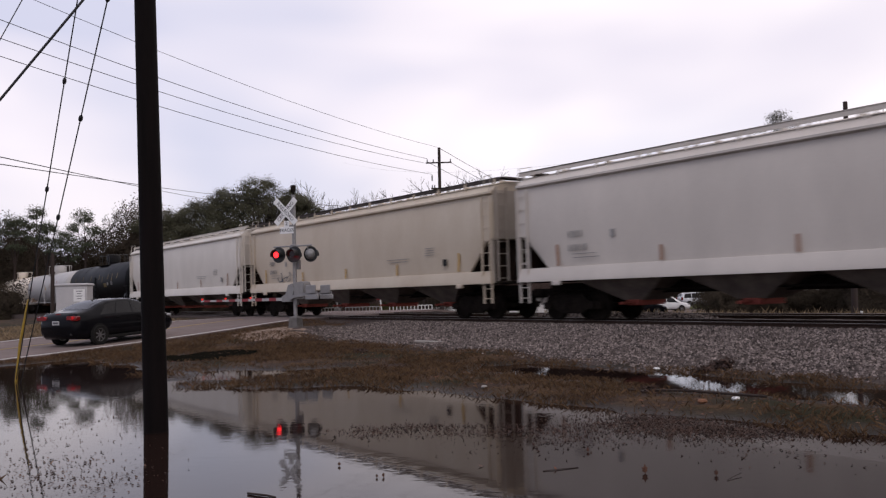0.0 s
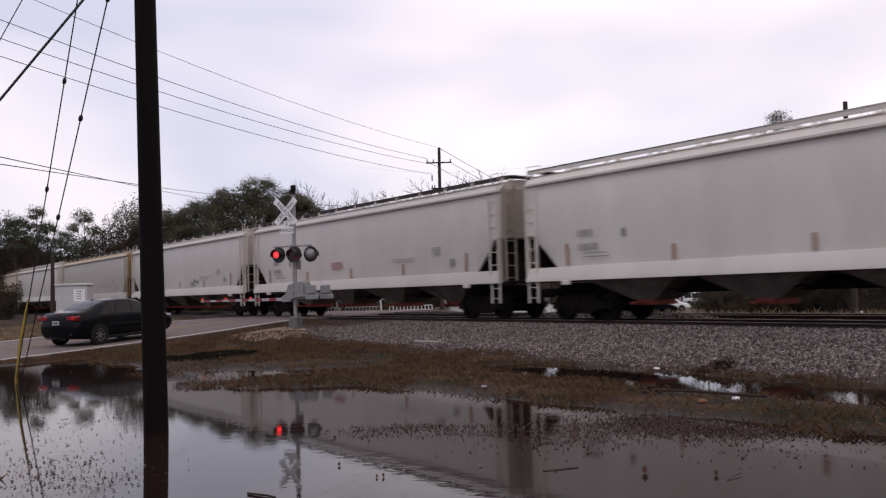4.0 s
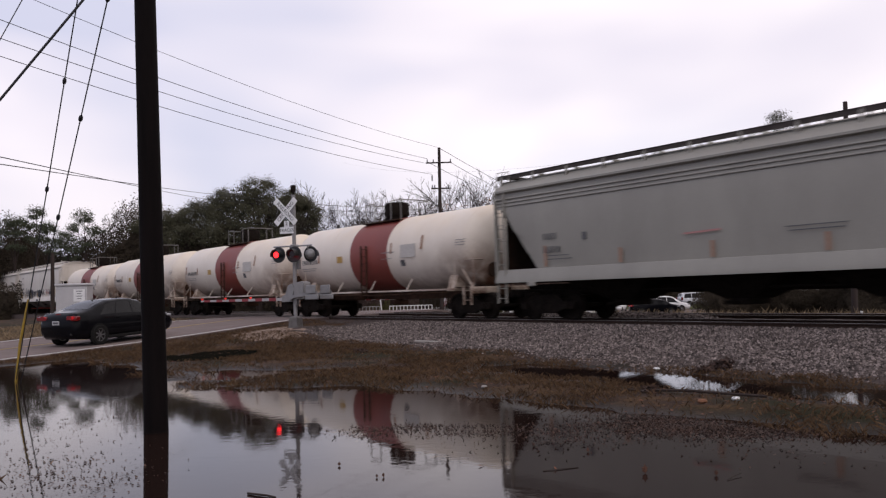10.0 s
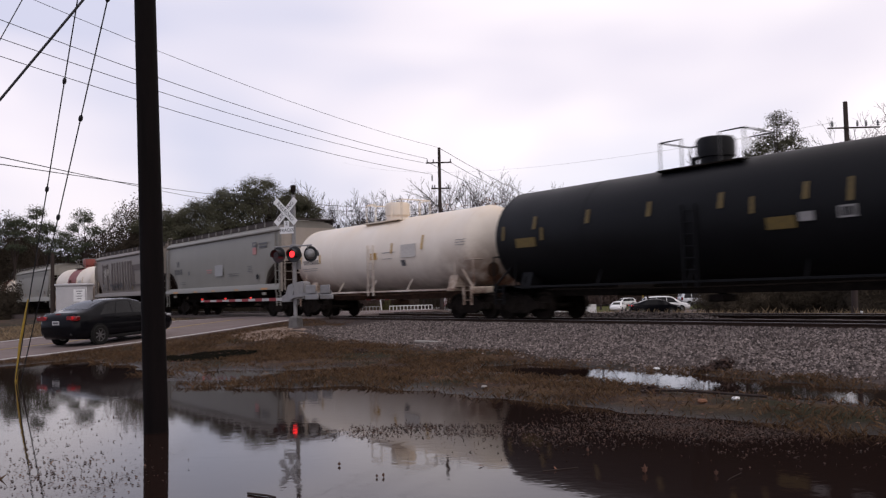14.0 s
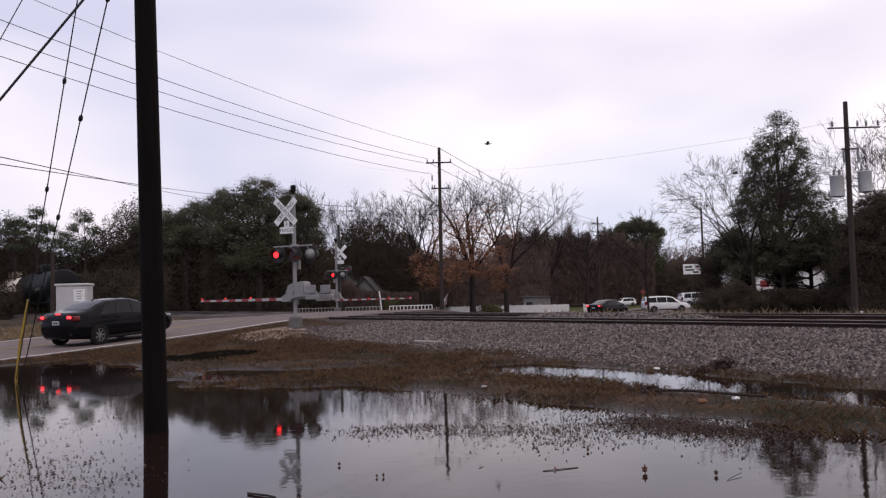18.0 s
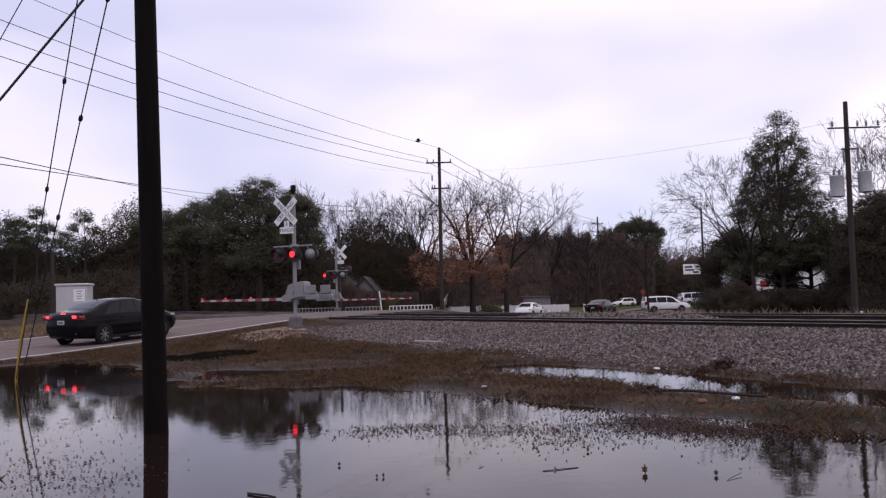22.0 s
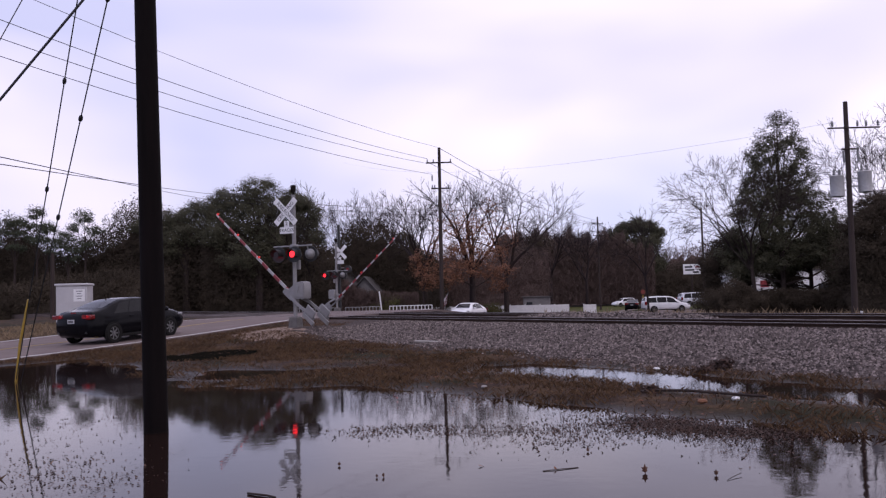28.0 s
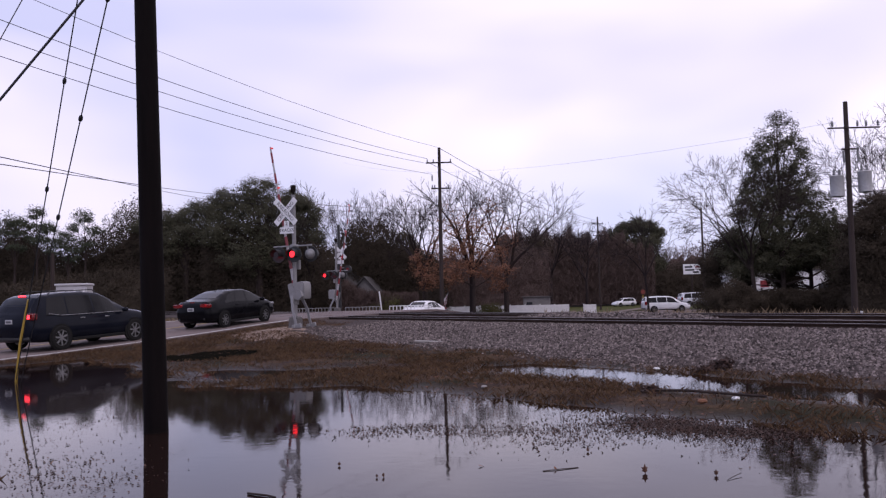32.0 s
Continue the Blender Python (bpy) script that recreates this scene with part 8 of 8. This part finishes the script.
for a in ((1.69, 7.17, 0.052, 0.95, 10, "curled reddish brown leaf standing in the water"), (2.25, 7.01, 0.036, 0.9, -20, "small red leaf standing in the water"), (0.96, 7.4, 0.040, 0.5, 60, "red-brown leaf caught on a floating twig"), (0.31, 7.63, 0.042, 0.25, 100, "grey leaf floating on the water"),
          (0.88, 8.54, 0.034, 0.7, 30, "dark leaf floating on the water"), (-1.04, 7.84, 0.030, 0.8, 0, "small dark leaf floating on the water"), (-0.58, 7.31, 0.028, 0.9, 40, "small dark leaf standing in the water"), (-0.64, 7.3, 0.022, 0.9, 0, "small dark leaf standing in the water"), (1.37, 8.17, 0.030, 0.9, 0, "small dark leaf standing in the water")):
    big_leaf(*a)


def twig(pts, r, label):
    t = thing("floating_twig", label, "twig")
    part("stick", Shape().path(pts, r, 6), BARK, t)
    return t


twig([(0.83, 7.36, 0.004), (0.97, 7.40, 0.006), (1.16, 7.47, 0.003)], 0.004, "thin brown twig floating on the water")
twig([(2.28, 6.82, 0.004), (2.35, 6.9, 0.01), (2.46, 7.0, 0.02)], 0.003, "thin twig poking out of the water")
twig([(-1.66, 6.82, 0.01), (-1.48, 6.72, 0.012), (-1.40, 6.66, 0.008)], 0.010, "dark stick at the water's edge")
plank = thing("plank", "weathered grey plank lying on the ballast edge", "plank", pose(-0.35, 23.1, float(ground_z(-0.35, 23.1)) + 0.05, 2, 3, -6))
part("board", Shape().box((0, 0, 0), (1.05, 0.2, 0.05), bevel=0.01), CONCRETE, plank)
for x, y, r, h in ((4.72, 15.0, 0.16, 0.10), (5.08, 15.05, 0.12, 0.18), (4.95, 15.2, 0.12, 0.12), (2.95, 12.15, 0.14, 0.06), (-2.2, 21.0, 0.16, 0.08)):
    z = float(ground_z(x, y))
    tagged(leafy("debris_clump", leaf_mesh(np.array([x, y, z + h * 0.4]) + np.random.RandomState(int(abs(x) * 100)).normal(size=(260, 3)) * np.array([r * 0.5, r * 0.5, h * 0.35]), 0.05, np.random.RandomState(5), 0.8), WEED), "dark clump of roots and dead leaves at the puddle", "debris", kind="stuff")
for x, y, s, lab, mt in ((4.0, 15.7, 0.09, "crumpled white litter on the ballast", SIGN_WHITE), (3.82, 10.95, 0.08, "white paper litter on the grass", SIGN_WHITE), (3.3, 10.7, 0.09, "faded orange litter on the grass", LEAF_ORANGE), (0.6, 13.3, 0.07, "pale leaf on the grass", CONCRETE)):
    z = float(ground_z(x, y))
    tagged(part("litter", Shape().box((x, y, z + s * 0.35), (s * 1.4, s, s * 0.6), 0.4, bevel=s * 0.25), mt), lab, "litter")
log = thing("stick", "long dark stick lying along the grass strip", "stick", pose(3.4, 11.75, float(ground_z(3.4, 11.75)) + 0.03, 0, 0, -35))
part("wood", Shape().path([(-0.9, 0, 0), (0, 0.05, 0.02), (1.1, -0.02, 0)], 0.022, 6), BARK, log)

# pale gravel at the foot of the signal
GRAVEL = material("pale_sandy_gravel", (0.17, 0.122, 0.096), (0.35, 0.265, 0.212), 0.92, 5, 50, 0.5, spec=0.1)
def gravel_sheet():
    """A thin spread of sand whose ragged edge dips under the soil."""
    xs, ys = np.arange(-8.2, -3.2, 0.12), np.arange(25.2, 31.4, 0.14)

    def lay(x, y):
        d = np.hypot((x + 5.75) / 1.25, (y - 28.6) / 2.0) + 0.30 * ripple(x, y, 0.8) + 0.16 * ripple(x, y, 0.3)
        return ground_z(x, y) + 0.03 * np.clip(1.15 - d, -1.5, 0.7)

    return sheet(xs, ys, lay)


def mud_sheet():
    """Black standing mud with a ragged edge."""

    def lay(x, y):
        d = np.hypot((x + 6.5) / 1.5, (y - 22.7) / 1.9) + 0.25 * ripple(x, y, 0.7) + 0.12 * ripple(x, y, 0.25)
        return np.maximum(ground_z(x, y), 0.0) + 0.03 * np.clip(1.0 - d, -1.5, 0.5)

    return sheet(np.arange(-9.0, -4.2, 0.12), np.arange(19.8, 26.0, 0.14), lay)


MUD = material("black_wet_mud", (0.0040, 0.0040, 0.0030), (0.012, 0.011, 0.008), 1.0, 3, 40, 0.3, spec=0.0)
tagged(part("mud_patch", mud_sheet(), MUD, smooth=180), "black wet mud in a hollow beside the road", "mud", kind="stuff")
tagged(part("gravel_patch", gravel_sheet(), GRAVEL, smooth=180), "pale sandy gravel round the signal base", "gravel", kind="stuff")
rng = np.random.RandomState(21)
x, y = -5.75 + rng.normal(size=1600) * 0.75, 28.5 + rng.normal(size=1600) * 1.2
stones("gravel_stones", "small pale stones scattered over the sand", zip(x.tolist(), y.tolist(), (ground_z(x, y) + 0.008).tolist()), 0.010, 0.026, GRAVEL, 22)


# ---- everything that moves ----
def road_pose(k, q, back=False):
    p = on_road(k, q, float(road_z(k)))
    slope = math.degrees(math.atan2(float(road_z(k + 3.5) - road_z(k)), 3.5))
    if back:
        slope = -slope
    return pose(p.x, p.y, p.z + 0.004, 0, 0, 90 - 23.8 + (180 if back else 0)) @ pose(0, 0, 0, 0, -slope, 0)


def roll_wheels(car, rows, r):
    """Turn the wheels with the way the car goes: rows of time and distance."""
    ts, ds = [a for a, _ in rows], [b for _, b in rows]
    for w in [o for o in car.children if o.name.startswith("wheel") and o.type == "EMPTY"]:
        base = w.matrix_basis.copy()
        keys = {ts[0]: ds[0], ts[-1]: ds[-1]}
        for a, b in zip(rows, rows[1:]):
            steps = max(1, int(abs(b[1] - a[1]) / (r * 1.2)) + 1)
            for i in range(steps + 1):
                keys[round(a[0] + (b[0] - a[0]) * i / steps, 3)] = a[1] + (b[1] - a[1]) * i / steps
        walk(w, [(t, base @ Matrix.Rotation((d - ds[0]) / r, 4, "Y")) for t, d in sorted(keys.items())])


def motions():
    for ob, mid_u in TRAIN:
        rows = []
        for t in (0.0, 4.0, 8.0, 12.0, 16.0, 20.0, 24.0, 28.0, 32.0):
            p = plan(mid_u + SPEED * t, TRACK_N[0], RAIL_Z)
            rows.append((t, pose(p.x, p.y, p.z, 0, 0, CAR_TURN)))
        walk(ob, rows)
    # road traffic: time and place along the road
    sedan_k = [(0.0, 0.58), (20.6, 0.58), (21.3, 0.62), (22.0, 0.78), (23.5, 0.78), (25.5, 0.78), (26.8, 0.80), (27.5, 0.91), (28.0, 1.18), (28.5, 1.76), (29.0, 2.54), (29.5, 3.36), (30.0, 4.05), (30.5, 4.68), (31.0, 5.24), (31.5, 5.99), (32.0, 6.94)]
    walk(sedan, [(t, road_pose(k, -1.75)) for t, k in sedan_k])
    roll_wheels(sedan, sedan_k, 0.325)
    suv_k = [(0.0, -34.0), (24.0, -28.0), (27.0, -14.5), (28.5, -8.6), (29.5, -6.2), (30.0, -5.15), (30.5, -3.93), (31.0, -2.72), (31.5, -1.76), (32.0, -1.13)]
    walk(suv, [(t, road_pose(k, -1.75)) for t, k in suv_k])
    roll_wheels(suv, suv_k, 0.375)
    white_k = [(0.0, 106.0), (12.0, 106.0), (16.5, 105.0), (17.3, 102.0), (18.0, 97.8), (19.2, 85.7), (20.0, 77.6), (21.0, 69.6), (22.0, 62.9), (23.0, 57.2), (24.0, 52.6), (25.0, 49.3), (26.0, 47.8), (28.0, 46.8), (29.0, 46.5), (30.0, 46.0), (30.5, 44.8), (31.0, 42.9), (31.5, 40.7), (32.0, 38.1)]
    walk(white_car, [(t, road_pose(k, -5.3, True)) for t, k in white_k])
    dark_x = [(0.0, 15.6, 75.0, -2), (6.0, 16.8, 75.0, -2), (14.5, 16.9, 75.0, -2), (15.6, 16.4, 75.0, 0), (16.5, 14.9, 75.0, 4), (17.3, 14.0, 74.8, 26), (18.0, 13.5, 74.6, 44), (18.6, 13.1, 74.8, 50), (20.0, 13.0, 75.2, 52), (22.0, 13.6, 75.6, 60), (24.0, 15.2, 77.0, 78), (25.5, 15.9, 79.0, 78), (27.5, 21.5, 98.0, 74), (28.5, 26.6, 113.0, 74), (30.0, 34.0, 138.0, 74), (32.0, 44.0, 172.0, 74)]
    walk(dark_sedan, [(t, pose(x, y, float(ground_z(x, y)) + 0.05, 0, 0, a)) for t, x, y, a in dark_x])
    # gates
    lift = [(0.0, 0.0), (13.0, 0.0), (25.6, 0.0), (26.2, 7.0), (27.0, 21.0), (27.5, 30.0), (28.0, 36.0), (28.5, 42.0), (29.0, 47.5), (29.5, 52.6), (30.0, 57.5), (30.5, 62.2), (31.0, 66.9), (31.5, 71.9), (32.0, 77.0)]
    for arm, (px, py, pz, a) in ARMS:
        walk(arm, [(t, Matrix.Translation((px, py, pz)) @ Matrix.Rotation(radians(a), 4, "Z") @ Matrix.Rotation(radians(-e), 4, "Y")) for t, e in lift])
    # flashing lamps: every 0.593 s the lenses swing over, one group lit while the other is dark
    for lens, group in FLASH:
        place = lens.matrix_basis.translation.copy()
        at = lambda deg: Matrix.Translation(place) @ Matrix.Rotation(radians(deg), 4, "Z")
        turn = 180.0 if group == 1 else 0.0
        rows = [(0.0, at(turn))]
        k, step = -21, 89.95
        while 13.0873 + 0.593 * k < 31.9:
            n = round((13.0873 + 0.593 * k) * FPS)
            rows += [((n - 1) / FPS, at(turn)), (n / FPS, at(turn + step)), ((n + 1) / FPS, at(turn + 2 * step))]
            turn += 2 * step
            step = -step
            k += 1
        rows.append((32.0, at(turn)))
        walk(lens, rows)
    # brake lamps: dark at first, lit while the driver holds the car on the brake
    for lamps, spans in ((SEDAN_BRAKES, ((16.3, 27.2),)), (SUV_BRAKES, ((30.9, 33.0),)), (DARK_BRAKES, ((16.9, 21.2),))):
        for lamp in lamps:
            place = lamp.matrix_basis.translation.copy()
            at = lambda deg: Matrix.Translation(place) @ Matrix.Rotation(radians(deg), 4, "Z")
            rows = [(0.0, at(180))]
            for on, off in spans:
                rows += [(on, at(180)), (on + 0.1, at(240)), (on + 0.2, at(300)), (on + 0.3, at(360))]
                if off < 32:
                    rows += [(off, at(360)), (off + 0.1, at(420)), (off + 0.2, at(480)), (off + 0.3, at(540))]
            rows.append((32.0, at(360 if spans[-1][1] > 32 else 540)))
            walk(lamp, rows)
    # birds cross the sky from the right to the left
    for b, rows in zip(BIRDS, BIRD_ROWS):
        walk(b, [(t, pose(x, y, z, 0, 0, 180)) for t, x, y, z in rows])


BIRD_ROWS = (((0.0, 70.0, 62, 16.5), (16.5, 18.0, 60, 12.4), (19.0, -4.3, 60, 12.6), (21.0, -14.0, 60, 14.0), (22.0, -21.0, 60, 13.2), (23.0, -27.9, 60, 13.3), (25.0, -45.0, 60, 14.0), (32.0, -95.0, 62, 20.0)),
             ((0.0, 120.0, 60, 14.0), (17.0, 28.0, 60, 9.8), (19.0, 15.5, 60, 9.7), (21.0, 4.0, 60, 12.2), (23.0, -7.3, 60, 12.9), (25.5, -22.0, 60, 13.4), (32.0, -60.0, 62, 18.0)))
motions()
